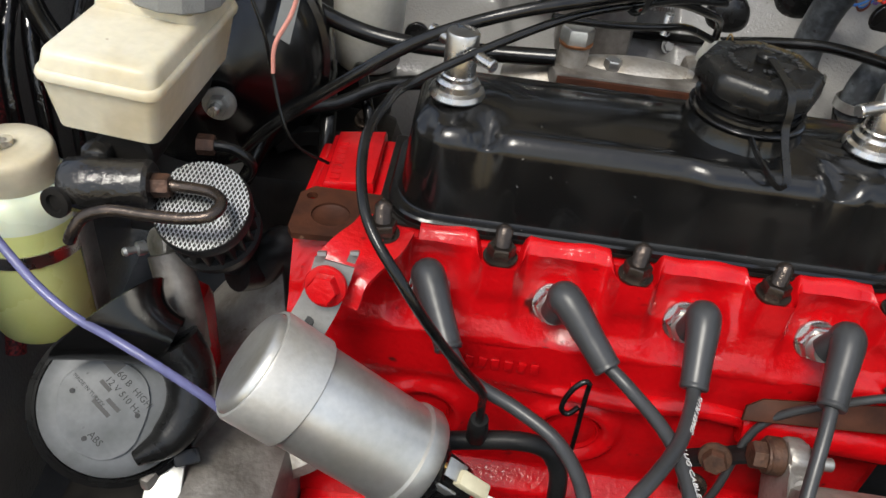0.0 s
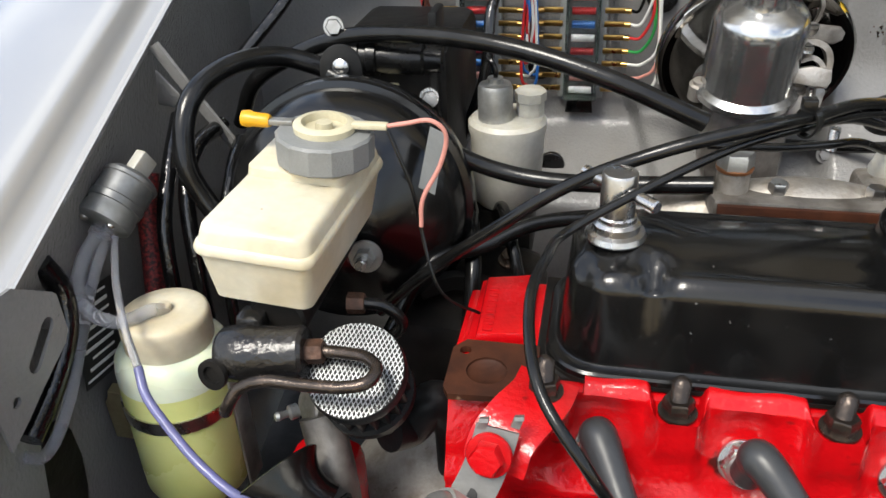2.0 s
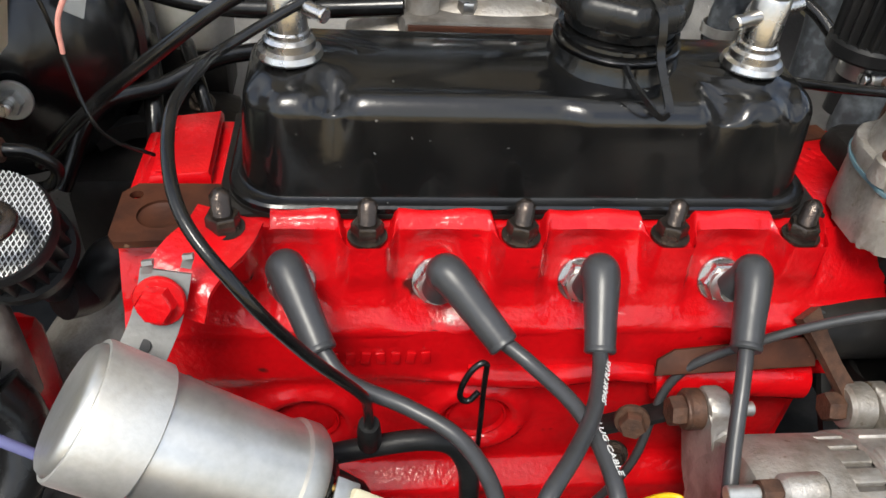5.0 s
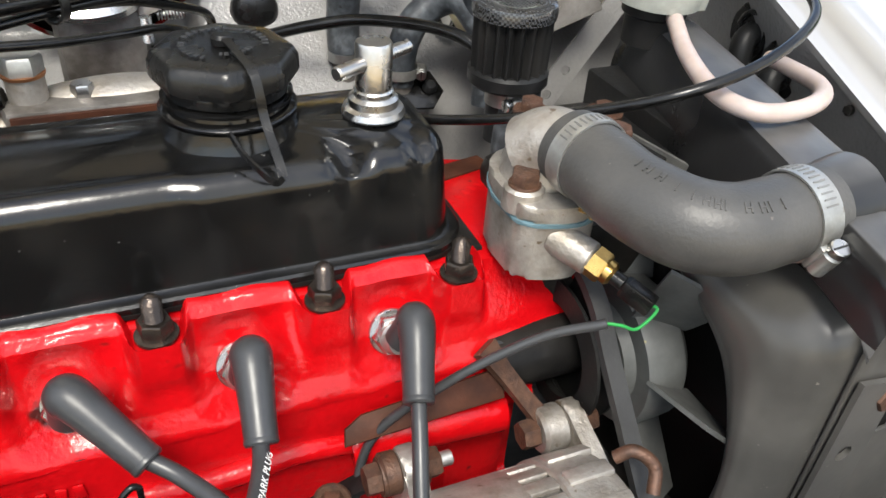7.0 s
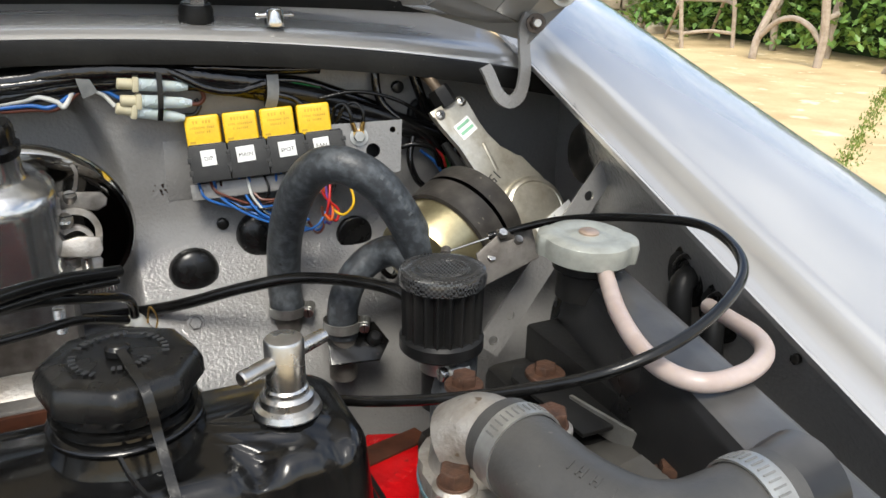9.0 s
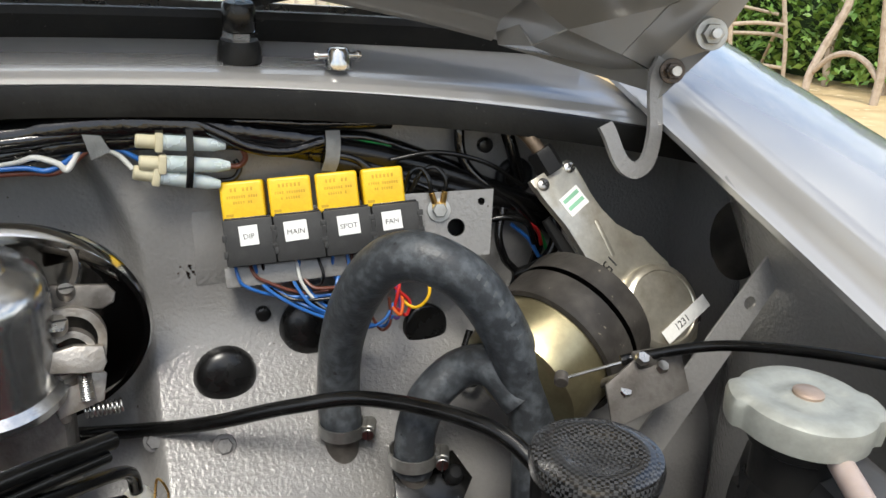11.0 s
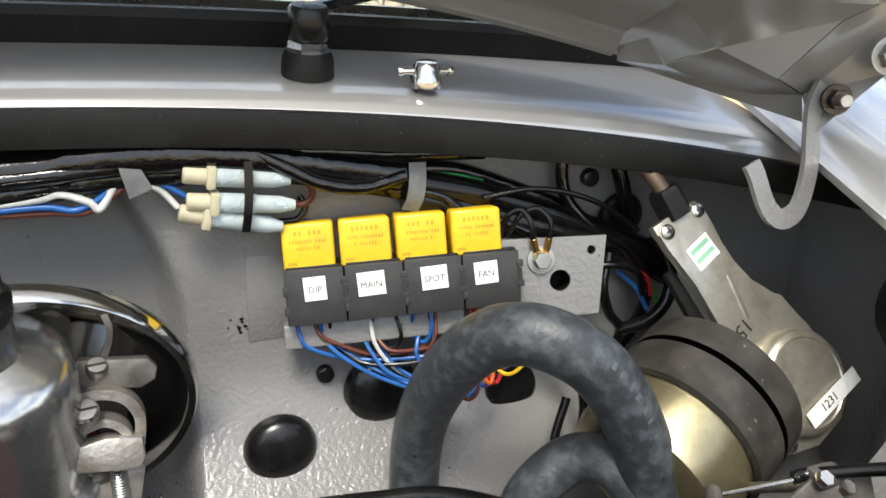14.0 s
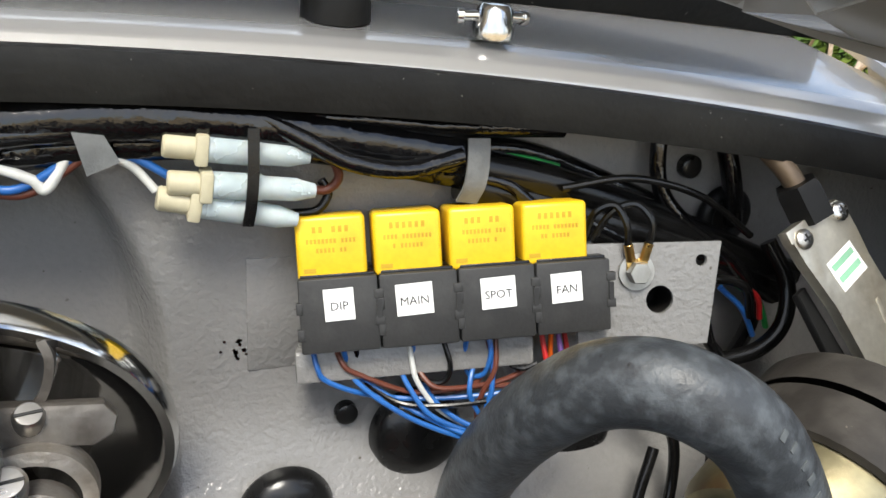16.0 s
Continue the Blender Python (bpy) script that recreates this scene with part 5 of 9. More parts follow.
def breather(at, top_mat, label, mesh=False, axis=(0, 0, 1), r=0.0265, h=0.048):
    """A small conical breather filter: domed top, pleated gauze wall, rubber base and neck clip."""
    f = thing("breather_filter", at, label, "breather filter")
    base = part("rubber_base", lathe([(0, -0.004), (r * 0.93, -0.004), (r * 1.0, -0.002), (r * 1.0, 0.005), (r * 0.92, 0.007), (0, 0.007)], at, axis, 48), RUBBER, f)
    part("rubber_top", lathe([(r * 0.90, h - 0.008), (r * 1.01, h - 0.007), (r * 1.03, h - 0.002), (r * 0.99, h + 0.0015), (r * 0.80, h + 0.0025), (r * 0.62, h + 0.0024), (r * 0.50, h + 0.0012), (0, h + 0.0008)], at, axis, 64), top_mat, f)

    def pleats(a, z):
        return 1.0 + 0.10 * math.sin(a * 20)
    part("pleated_gauze", lathe([(r * 0.86, 0.004), (r * 0.87, h * 0.5), (r * 0.88, h - 0.005)], at, axis, 160, wobble=pleats), BLACKMATT, f)
    return f


bf = breather((0.203, 0.128, 0.733), CARBON, "black pleated breather filter with a carbon pattern top")
part("neck", lathe([(0.0125, -0.045), (0.0125, -0.004)], (0.203, 0.128, 0.733), (0, 0, 1), 24), RUBBER, bf)
hose_clip(bf, (0.203, 0.128, 0.720), (0, 0, 1), 0.0128, 0.010, (0.1, -1, 0))
bl = BM()
for i in range(-20, 21):
    for j in range(-20, 21):
        x, y = i * 0.0013 + (j % 2) * 0.00065, j * 0.0013
        if math.hypot(x, y) < 0.0258 and (i + j) % 2 == 0:
            z = 0.0487 + (0.0013 if math.hypot(x, y) > 0.0150 else 0.0004) - (0.0012 if math.hypot(x, y) > 0.0240 else 0)
            box((0.203 + x, 0.128 + y, 0.733 + z), (0.0010, 0.0009, 0.0003), 0, bm=bl)
part("woven_pattern", bl, material("carbon_weave", (0.055, 0.056, 0.058), 0.3), bf, kind="stuff")

for nm, pts, r, mat, label in (
        ("throttle_cable", [(0.085, 0.14, 0.718), (0.1385, 0.083, 0.7309), (0.1866, 0.03, 0.7534), (0.2292, -0.0074, 0.7763), (0.2815, -0.0076, 0.7903), (0.3361, 0.0215, 0.8012), (0.3632, 0.0785, 0.8032), (0.3588, 0.1396, 0.7914), (0.3406, 0.2063, 0.7712), (0.31, 0.2395, 0.754), (0.2992, 0.2435, 0.7512)], 0.0031, WIREBLK, "black sheathed throttle cable looped over the radiator"),
        ("fuel_hose", [(-0.0775, 0.5047, 0.626), (0.0002, 0.4535, 0.6435), (0.0731, 0.4005, 0.6657), (0.13, 0.365, 0.688), (0.1769, 0.3362, 0.7), (0.2264, 0.2665, 0.709), (0.25, 0.22, 0.69)], 0.0052, WIREBLK, "black fuel hose running along the bulkhead"),
        ("heater_hose", [(0.1725, 0.3930, 0.6400), (0.1730, 0.4030, 0.6720), (0.1731, 0.3950, 0.7110), (0.1742, 0.3757, 0.7455), (0.1785, 0.3548, 0.7739), (0.1869, 0.3364, 0.7936), (0.1996, 0.3210, 0.8010), (0.2155, 0.3103, 0.7965), (0.2320, 0.3059, 0.7835), (0.2475, 0.3045, 0.7620), (0.2620, 0.3035, 0.7338), (0.2740, 0.3020, 0.6990), (0.2780, 0.2980, 0.6700), (0.2760, 0.2900, 0.6300)], 0.0156, GREYRUB, "weathered grey rubber heater hose bent in an arch"),
        ("return_hose", [(0.2060, 0.335, 0.640), (0.2080, 0.335, 0.672), (0.2200, 0.338, 0.695), (0.2400, 0.335, 0.712), (0.2550, 0.318, 0.718), (0.268, 0.30, 0.70)], 0.0138, GREYRUB, "weathered grey rubber heater return hose")):
    q = thing(nm, pts[0], label, "hose" if "hose" in nm else "cable")
    hb = part("hose_body" if "hose" in nm else "sheath", tube(pts, r, 24 if r > 0.01 else 14, 12), mat, q)
    if nm == "heater_hose":
        path = spline(pts, 12)
        for i in (92, 95, 99, 102, 106, 109, 113):
            d = (path[i + 1] - path[i]).normalized()
            n = Vector((-0.05, -0.85, 0.5))
            n = (n - d * n.dot(d)).normalized()
            part("printed_bar", box(path[i] + n * 0.01565, (0.0018 if i % 2 else 0.0028, 0.0038, 0.0003), 0, basis((0, 0, 0), d, n.cross(d)).to_3x3().to_4x4()), material("faded_print", (0.10, 0.11, 0.115), 0.6) if i == 92 else bpy.data.materials["faded_print"], hb)


# ---- bulkhead ----
SOCKET = material("worn_black_socket", (0.034, 0.034, 0.034), 0.5, second=(0.046, 0.046, 0.045), scale=70, bump=0.2, bump_scale=500, spec=0.3)


# the relay plate leans back and stands slightly askew: a runs along the row, b up the faces, c outwards
RELAYS = basis((0.1191, 0.4324, 0.7878), (0.9731, -0.2140, 0.0850), (-0.0286, 0.2540, 0.9668))


def on_plate(a, b, c=0.0):
    return RELAYS @ Vector((a, b, c))


def plate_box(a, b, c, size, bevel=0.0, seg=2, bm=None, turn=0.0):
    return box(on_plate(a, b, c), size, bevel, RELAYS.to_3x3().to_4x4() @ Matrix.Rotation(turn, 4, "Z"), seg, bm)


def relay_set():
    pl = thing("relay_plate", on_plate(0.07, -0.02, -0.02), "grey painted steel relay mounting plate with two holes", "mounting plate")
    part("plate", with_holes([(0.1080, -0.0330), (0.1705, -0.0335), (0.1780, 0.0145), (0.1060, 0.0175)], [disc_outline(0.0066, 24, (0.1473, -0.0109)), disc_outline(0.0028, 16, (0.1680, 0.0062))], 0.0022, RELAYS @ Matrix.Translation((0, 0, -0.0122))), PAINT, pl)
    part("back_plate", plate_box(0.050, -0.010, -0.040, (0.150, 0.050, 0.002), 0.0005), PAINT, pl)
    part("bent_lip", plate_box(0.033, -0.0295, -0.0215, (0.108, 0.0150, 0.020), 0.0015), PAINT, pl)
    # added cup whose dark colour stands for the shade behind the hole
    part("hole_cup", lathe([(0.0072, 0), (0.0080, 0.001), (0.0080, 0.022), (0, 0.022)], on_plate(0.1473, -0.0109, -0.0124), RELAYS.to_3x3() @ Vector((0, 0, -1)), 24), DARK, pl, "dark cup added as the shade behind the larger hole")
    e = thing("earth_terminal", on_plate(0.1358, 0.0031, -0.010), "zinc bolt with two crimped earth ring terminals", "terminal")
    out = RELAYS.to_3x3() @ Vector((0, 0, 1))
    part("washer", lathe([(0, 0), (0.0085, 0), (0.0085, 0.0014), (0, 0.0016)], on_plate(0.1358, 0.0031, -0.0095), out, 24), ZINC, e)
    part("bolt", hexa(on_plate(0.1358, 0.0031, -0.0080), out, 0.0095, 0.0050), ZINC, e)
    for d in (-1, 1):
        ring = part("ring_terminal", rod(on_plate(0.1358 + d * 0.003, 0.0085, -0.0075), on_plate(0.1358 + d * 0.0050, 0.0165, -0.0055), 0.0022, 10), BRASS, e)
        part("terminal_eye", plate_box(0.1358 + d * 0.0026, 0.0065, -0.0078, (0.0050, 0.0060, 0.0012), 0.0005), BRASS, ring)
        part("lead", tube([on_plate(0.1358 + d * 0.0050, 0.0160, -0.0055), on_plate(0.1358 + d * 0.0060, 0.026, -0.004), on_plate(0.130 + d * 0.005, 0.0345, -0.006), on_plate(0.121 + d * 0.004, 0.031, -0.010), on_plate(0.1155 + d * 0.002, 0.018, -0.016)], 0.0017, 8, 8), WIREBLK, e)
    for i, text in enumerate(("DIP", "MAIN", "SPOT", "FAN")):
        a = -0.0001 + 0.0345 * i
        ra = -0.0018 + 0.0328 * i
        r = thing("relay", on_plate(ra, 0.024, -0.018), "yellow relay cube with printed lines, plugged in its socket", "relay", "relays on the plate")
        part("case", plate_box(ra, 0.0240, -0.0190, (0.0298, 0.0278, 0.0300), 0.0022, 3), YELLOW, r)
        pr = BM()
        for row, (wd, hh, zz, cell) in enumerate(((0.0165, 0.0026, 0.0080, 0.0024), (0.0215, 0.0019, 0.0030, 0.0016), (0.0135, 0.0019, -0.0010, 0.0016))):
            n = int(wd / cell)
            for k in range(n):
                if (k * 7 + row * 3 + i) % 9 == 5:
                    continue
                plate_box(ra - wd / 2 + (k + 0.5) * wd / n, 0.0240 + zz, -0.0039, (cell * 0.62, hh, 0.0003), bm=pr)
        plate_box(ra - 0.0095, 0.0145, -0.0039, (0.0050, 0.0019, 0.0003), bm=pr)
        part("print", pr, AMBERINK, r)
        s = thing("relay_socket", on_plate(a, -0.005, -0.018), "black plastic relay socket with a paper label", "relay socket", "sockets on the plate")
        part("body", plate_box(a, -0.0047, -0.0175, (0.0338, 0.0325, 0.0344), 0.0010), SOCKET, s)
        part("top_ledge", plate_box(a, 0.0118, -0.0190, (0.0315, 0.0020, 0.0310), 0.0006), PLASTIC, s)
        for zz in (0.0035, -0.0085):
            part("joining_clip", plate_box(a + 0.0172, zz, -0.0015, (0.0042, 0.0040, 0.0034), 0.0005), SOCKET, s)
        for zz in (-0.0010, -0.0125):
            part("joining_clip", plate_box(a - 0.0166, zz, -0.0015, (0.0030, 0.0052, 0.0034), 0.0005), SOCKET, s)
        part("joint_gap", plate_box(a + 0.0171, -0.0030, -0.0004, (0.0022, 0.0080, 0.0016)), INK, s)
        w, la = ((0.0128, 0.0), (0.0160, 0.0323), (0.0155, 0.0692), (0.0140, 0.1000))[i]
        turn = radians((1.5, 2.0, 2.0, 2.5)[i])
        paper = part("paper_label", plate_box(la, 0.0, 0.0, (w, 0.0138 - 0.0006 * (i == 3), 0.0004), turn=turn), LABEL, s, "white paper label")
        part("lettering", words(text, 0.0052, RELAYS @ Matrix.Translation((la, -0.0008, 0.0003)) @ Matrix.Rotation(turn, 4, "Z"), 0.00008), INK, paper)


relay_set()

# wires that hang from the sockets, as (a, b) ways over the plate
HANGING = (
    (BLUEW, (-0.0131, -0.0200), (-0.0115, -0.0290), (-0.0079, -0.0361), (0.0086, -0.0448), (0.0333, -0.0496), (0.0668, -0.0494), (0.088, -0.046)),
    (BLUEW, (0.0001, -0.0200), (0.0030, -0.0320), (0.0114, -0.0407), (0.0305, -0.0545), (0.0566, -0.0681), (0.075, -0.074)),
    (BLUEW, (-0.0020, -0.0200), (0.0010, -0.0310), (0.0090, -0.0415), (0.0280, -0.0560), (0.0520, -0.0690), (0.073, -0.0770)),
    (BROWNW, (-0.0034, -0.0200), (0.0000, -0.0290), (0.0069, -0.0346), (0.0310, -0.0462), (0.0566, -0.0462), (0.0762, -0.0457), (0.095, -0.043)),
    (WIREBLK, (0.0060, -0.0200), (0.0068, -0.0300), (0.0100, -0.0400), (0.0240, -0.0500), (0.0420, -0.0520), (0.066, -0.052)),
    (BLUEW, (0.0226, -0.0200), (0.0248, -0.0320), (0.0288, -0.0426), (0.0380, -0.0561), (0.0572, -0.0668), (0.076, -0.070)),
    (WHITEW, (0.0300, -0.0200), (0.0305, -0.0300), (0.0327, -0.0405), (0.0419, -0.0550), (0.0580, -0.0659), (0.078, -0.0685)),
    (BLUEW, (0.0312, -0.0200), (0.0320, -0.0300), (0.0345, -0.0405), (0.0440, -0.0550), (0.0600, -0.0645), (0.080, -0.067)),
    (BROWNW, (0.0351, -0.0200), (0.0326, -0.0302), (0.0360, -0.0390), (0.0439, -0.0438), (0.0677, -0.0443), (0.086, -0.040)),
    (WIREBLK, (0.0447, -0.0200), (0.0476, -0.0343), (0.0428, -0.0416), (0.0316, -0.0383), (0.0285, -0.030)),
    (BLUEW, (0.0560, -0.0200), (0.0549, -0.0325), (0.0575, -0.0405), (0.0635, -0.0399), (0.0665, -0.030), (0.066, -0.021)),
    (BLUEW, (0.0601, -0.0200), (0.0600, -0.0330), (0.0570, -0.0400), (0.0560, -0.048), (0.060, -0.058)),
    (BROWNW, (0.0697, -0.0200), (0.0681, -0.0364), (0.0617, -0.0489), (0.0596, -0.0605), (0.063, -0.073)),
    (BROWNW, (0.0660, -0.0200), (0.0655, -0.0330), (0.0610, -0.0440), (0.0500, -0.0470)),
    (WIREBLK, (0.0749, -0.0200), (0.0750, -0.0345), (0.0806, -0.0383), (0.088, -0.036)),
    (REDW, (0.0907, -0.0200), (0.0926, -0.0364), (0.0986, -0.0503), (0.1080, -0.0619), (0.1046, -0.0720), (0.0981, -0.0660)),
    (ORANGEW, (0.0952, -0.0200), (0.0956, -0.0354), (0.1000, -0.0480), (0.1028, -0.0600), (0.0998, -0.0702), (0.0945, -0.0640)),
    (REDW, (0.1022, -0.0200), (0.1036, -0.0322), (0.1020, -0.0450), (0.0990, -0.0560), (0.096, -0.066)),
    (PURPLEW, (0.0985, -0.0200), (0.0992, -0.0340), (0.0990, -0.0500), (0.1010, -0.0640), (0.0985, -0.0735), (0.092, -0.069)),
    (WIREBLK, (0.1094, -0.0200), (0.1099, -0.0300), (0.1060, -0.0430), (0.098, -0.052)),
    (YELLOWW, (0.1120, -0.0200), (0.1190, -0.0340), (0.1230, -0.0487), (0.1215, -0.0597), (0.1124, -0.0669), (0.1036, -0.0614), (0.0990, -0.0498)),
    (BLUEW, (0.0687, -0.0300), (0.0660, -0.0470), (0.0639, -0.0568), (0.0734, -0.0727), (0.0876, -0.0781), (0.0945, -0.0703)),
    (BROWNW, (0.0730, -0.0560), (0.0791, -0.0697), (0.0855, -0.0809), (0.0922, -0.0750), (0.0930, -0.0565)),
    (BLUEW, (0.0440, -0.0620), (0.0560, -0.0690), (0.0731, -0.0764), (0.0870, -0.0730), (0.0960, -0.0620)))
for k, (mat, *way) in enumerate(HANGING):
    w = thing("relay_wire", on_plate(*way[0], -0.014), "thin coloured wire hanging from a relay socket", "wire", "wires under the relays")
    part("strand", tube([on_plate(a, b, -0.013 + 0.0035 * math.sin(2.1 * k + 1.3 * i)) for i, (a, b) in enumerate(way)], 0.00125, 8, 8), mat, w)


def bung(x, z, r, label, dome=0.45):
    y = bulk_y(x, z)
    b = thing("rubber_bung", (x, y, z), label, "rubber bung", "bungs in the bulkhead")
    part("dome", lathe([(r, 0.0), (r * 1.02, 0.002), (r * 0.98, 0.005)] + [(r * 0.98 * math.cos(a * math.pi / 16), 0.005 + r * dome * math.sin(a * math.pi / 16)) for a in range(1, 8)] + [(0, 0.005 + r * dome)], (x, y, z), (0, -1, 0.05), 40), GLOSSRUB, b)


bung(0.098, 0.680, 0.0222, "domed black rubber bung in the grey bulkhead")
bung(0.166, 0.703, 0.0240, "domed black rubber bung in the grey bulkhead")
bung(0.258, 0.693, 0.0185, "flat black rubber bung in the grey bulkhead", 0.12)
bung(0.131, 0.716, 0.0056, "small black rubber plug in the grey bulkhead", 0.25)
bung(-0.2305, 0.712, 0.0130, "flat black rubber bung in the grey bulkhead", 0.1)
bung(0.311, 0.836, 0.0062, "small black rubber plug in the grey bulkhead", 0.2)
bung(-0.2125, 0.628, 0.0130, "flat black rubber bung in the grey bulkhead", 0.1)
bung(-0.115, 0.775, 0.0150, "flat black rubber bung in the grey bulkhead", 0.15)


def grommet(c, r, axis=(0, -1, 0)):
    g = thing("rubber_grommet", c, "black rubber cable grommet", "grommet", "grommets")
    pts = [Vector(c) + frame_to(axis).to_3x3() @ Vector((r * math.cos(a * math.pi / 10), r * math.sin(a * math.pi / 10), 0.002)) for a in range(20)]
    part("ring", tube(pts, r * 0.35, 10, 2, closed=True), RUBBER, g)
    part("inside", lathe([(0, 0.001), (r * 0.8, 0.001), (r * 0.8, 0.0)], c, axis, 20), DARK, g)


grommet((-0.017, 0.510, 0.805), 0.0115)
grommet((0.337, 0.458, 0.809), 0.0125)

h = thing("wiring_harness", (0.1, 0.455, 0.85), "taped black wiring harness under the scuttle", "wiring harness")
for nm, pts, r, mat in (
        ("main_trunk", [(-0.20, 0.47, 0.852), (-0.034, 0.462, 0.857), (0.005, 0.458, 0.862), (0.046, 0.456, 0.864), (0.091, 0.455, 0.861), (0.139, 0.455, 0.853), (0.183, 0.455, 0.846)], 0.0110, BINDTAPE),
        ("lower_trunk", [(-0.20, 0.475, 0.838), (-0.05, 0.466, 0.843), (0.02, 0.461, 0.852), (0.10, 0.458, 0.853), (0.183, 0.456, 0.838)], 0.0085, BINDTAPE),
        ("branch", [(0.178, 0.452, 0.843), (0.227, 0.450, 0.832), (0.29, 0.450, 0.811), (0.34, 0.445, 0.791), (0.376, 0.44, 0.777)], 0.0088, WIREBLK),
        ("branch", [(0.178, 0.452, 0.834), (0.216, 0.450, 0.8245), (0.269, 0.448, 0.808), (0.336, 0.446, 0.789), (0.37, 0.44, 0.768)], 0.0080, WIREBLK),
        ("branch", [(0.182, 0.456, 0.850), (0.215, 0.458, 0.846), (0.25, 0.46, 0.834), (0.29, 0.458, 0.818)], 0.0050, BINDTAPE),
        ("branch", [(0.176, 0.446, 0.848), (0.150, 0.444, 0.843), (0.125, 0.444, 0.847), (0.105, 0.446, 0.857), (0.085, 0.450, 0.866), (0.06, 0.452, 0.868)], 0.0042, BINDTAPE),
        ("branch", [(-0.15, 0.470, 0.848), (-0.05, 0.456, 0.853), (0.01, 0.452, 0.8585), (0.060, 0.452, 0.8640), (0.12, 0.452, 0.8640), (0.17, 0.452, 0.8600), (0.23, 0.455, 0.8580)], 0.0048, BINDTAPE),
        ("branch", [(0.186, 0.446, 0.838), (0.200, 0.444, 0.834), (0.214, 0.443, 0.824), (0.235, 0.442, 0.818), (0.262, 0.440, 0.806)], 0.0030, BINDTAPE),
        ("branch", [(0.352, 0.436, 0.800), (0.360, 0.425, 0.780), (0.356, 0.418, 0.760), (0.345, 0.42, 0.745), (0.330, 0.43, 0.735)], 0.0045, WIREBLK),
        ("branch", [(0.318, 0.436, 0.790), (0.312, 0.430, 0.770), (0.318, 0.428, 0.750), (0.330, 0.430, 0.735), (0.325, 0.43, 0.715)], 0.0034, BINDTAPE),
        ("branch", [(0.300, 0.436, 0.780), (0.318, 0.430, 0.784), (0.336, 0.428, 0.778), (0.345, 0.43, 0.760)], 0.0026, WIREBLK),
        ("branch", [(0.286, 0.456, 0.870), (0.287, 0.452, 0.833), (0.301, 0.446, 0.812), (0.335, 0.440, 0.789), (0.352, 0.436, 0.761), (0.348, 0.44, 0.730), (0.336, 0.445, 0.708)], 0.0042, BINDTAPE),
        ("branch", [(0.318, 0.456, 0.872), (0.330, 0.448, 0.832), (0.339, 0.450, 0.807)], 0.0052, BINDTAPE),
        ("branch", [(0.225, 0.44, 0.833), (0.26, 0.435, 0.838), (0.30, 0.432, 0.828), (0.335, 0.432, 0.806)], 0.0019, WIREBLK),
        ("branch", [(0.275, 0.420, 0.730), (0.292, 0.412, 0.706), (0.291, 0.404, 0.680), (0.280, 0.396, 0.662), (0.270, 0.402, 0.672), (0.282, 0.412, 0.700)], 0.0030, WIREBLK),
        ("strand", [(-0.06, 0.462, 0.838), (-0.021, 0.458, 0.842), (-0.008, 0.456, 0.845), (0.005, 0.456, 0.840), (0.010, 0.456, 0.836), (0.018, 0.456, 0.848)], 0.0022, WHITEW),
        ("strand", [(-0.06, 0.462, 0.835), (-0.018, 0.458, 0.838), (0.0, 0.457, 0.836), (0.020, 0.456, 0.848)], 0.0018, BLUEW),
        ("strand", [(-0.06, 0.463, 0.833), (-0.015, 0.460, 0.834), (0.004, 0.458, 0.834), (0.024, 0.456, 0.848)], 0.0018, BROWNW),
        ("strand", [(0.034, 0.455, 0.853), (0.043, 0.455, 0.8545), (0.052, 0.455, 0.854)], 0.0018, BROWNW),
        ("strand", [(0.034, 0.455, 0.850), (0.043, 0.456, 0.847), (0.054, 0.456, 0.840)], 0.0018, BLUEW),
        ("strand", [(0.035, 0.455, 0.848), (0.042, 0.456, 0.843), (0.049, 0.456, 0.834)], 0.0018, WHITEW),
        ("strand", [(0.109, 0.455, 0.849), (0.119, 0.454, 0.846), (0.123, 0.454, 0.838), (0.118, 0.455, 0.832), (0.108, 0.455, 0.833)], 0.0020, BROWNW),
        ("strand", [(0.103, 0.455, 0.822), (0.114, 0.455, 0.823), (0.119, 0.456, 0.830), (0.116, 0.457, 0.836)], 0.0020, WIREBLK),
        ("strand", [(0.330, 0.436, 0.781), (0.346, 0.430, 0.772), (0.352, 0.43, 0.758)], 0.0016, REDW),
        ("strand", [(0.334, 0.436, 0.778), (0.350, 0.432, 0.768), (0.358, 0.43, 0.752)], 0.0016, GREENW),
        ("strand", [(0.326, 0.436, 0.776), (0.340, 0.432, 0.764), (0.350, 0.43, 0.748)], 0.0016, BLUEW),
        ("strand", [(0.19, 0.452, 0.847), (0.21, 0.452, 0.845), (0.23, 0.454, 0.840)], 0.0012, GREENW)):
    part(nm, tube(pts, r, 12, 10), mat, h)
tp = thing("harness_tape", (0.03, 0.447, 0.855), "grey tape tag round the harness", "tape", "tape on the harness")
part("tag", slab([(0.0205, 0.862), (0.0295, 0.8635), (0.0370, 0.848), (0.0250, 0.8430)], 0.0006, basis((0, 0.4475, 0), (1, 0, 0), (0, 0, 1))), TAPE, tp)
tp = thing("harness_tape", (0.183, 0.45, 0.842), "grey cloth tape wrapped round the harness", "tape", "tape on the harness")
part("wrap", strap([(0.183, 0.4445, 0.8560), (0.1828, 0.4425, 0.845), (0.1818, 0.4425, 0.835), (0.1800, 0.446, 0.8265)], 0.0105, 0.0012, 6, up=(1, 0, 0)), TAPE, tp)
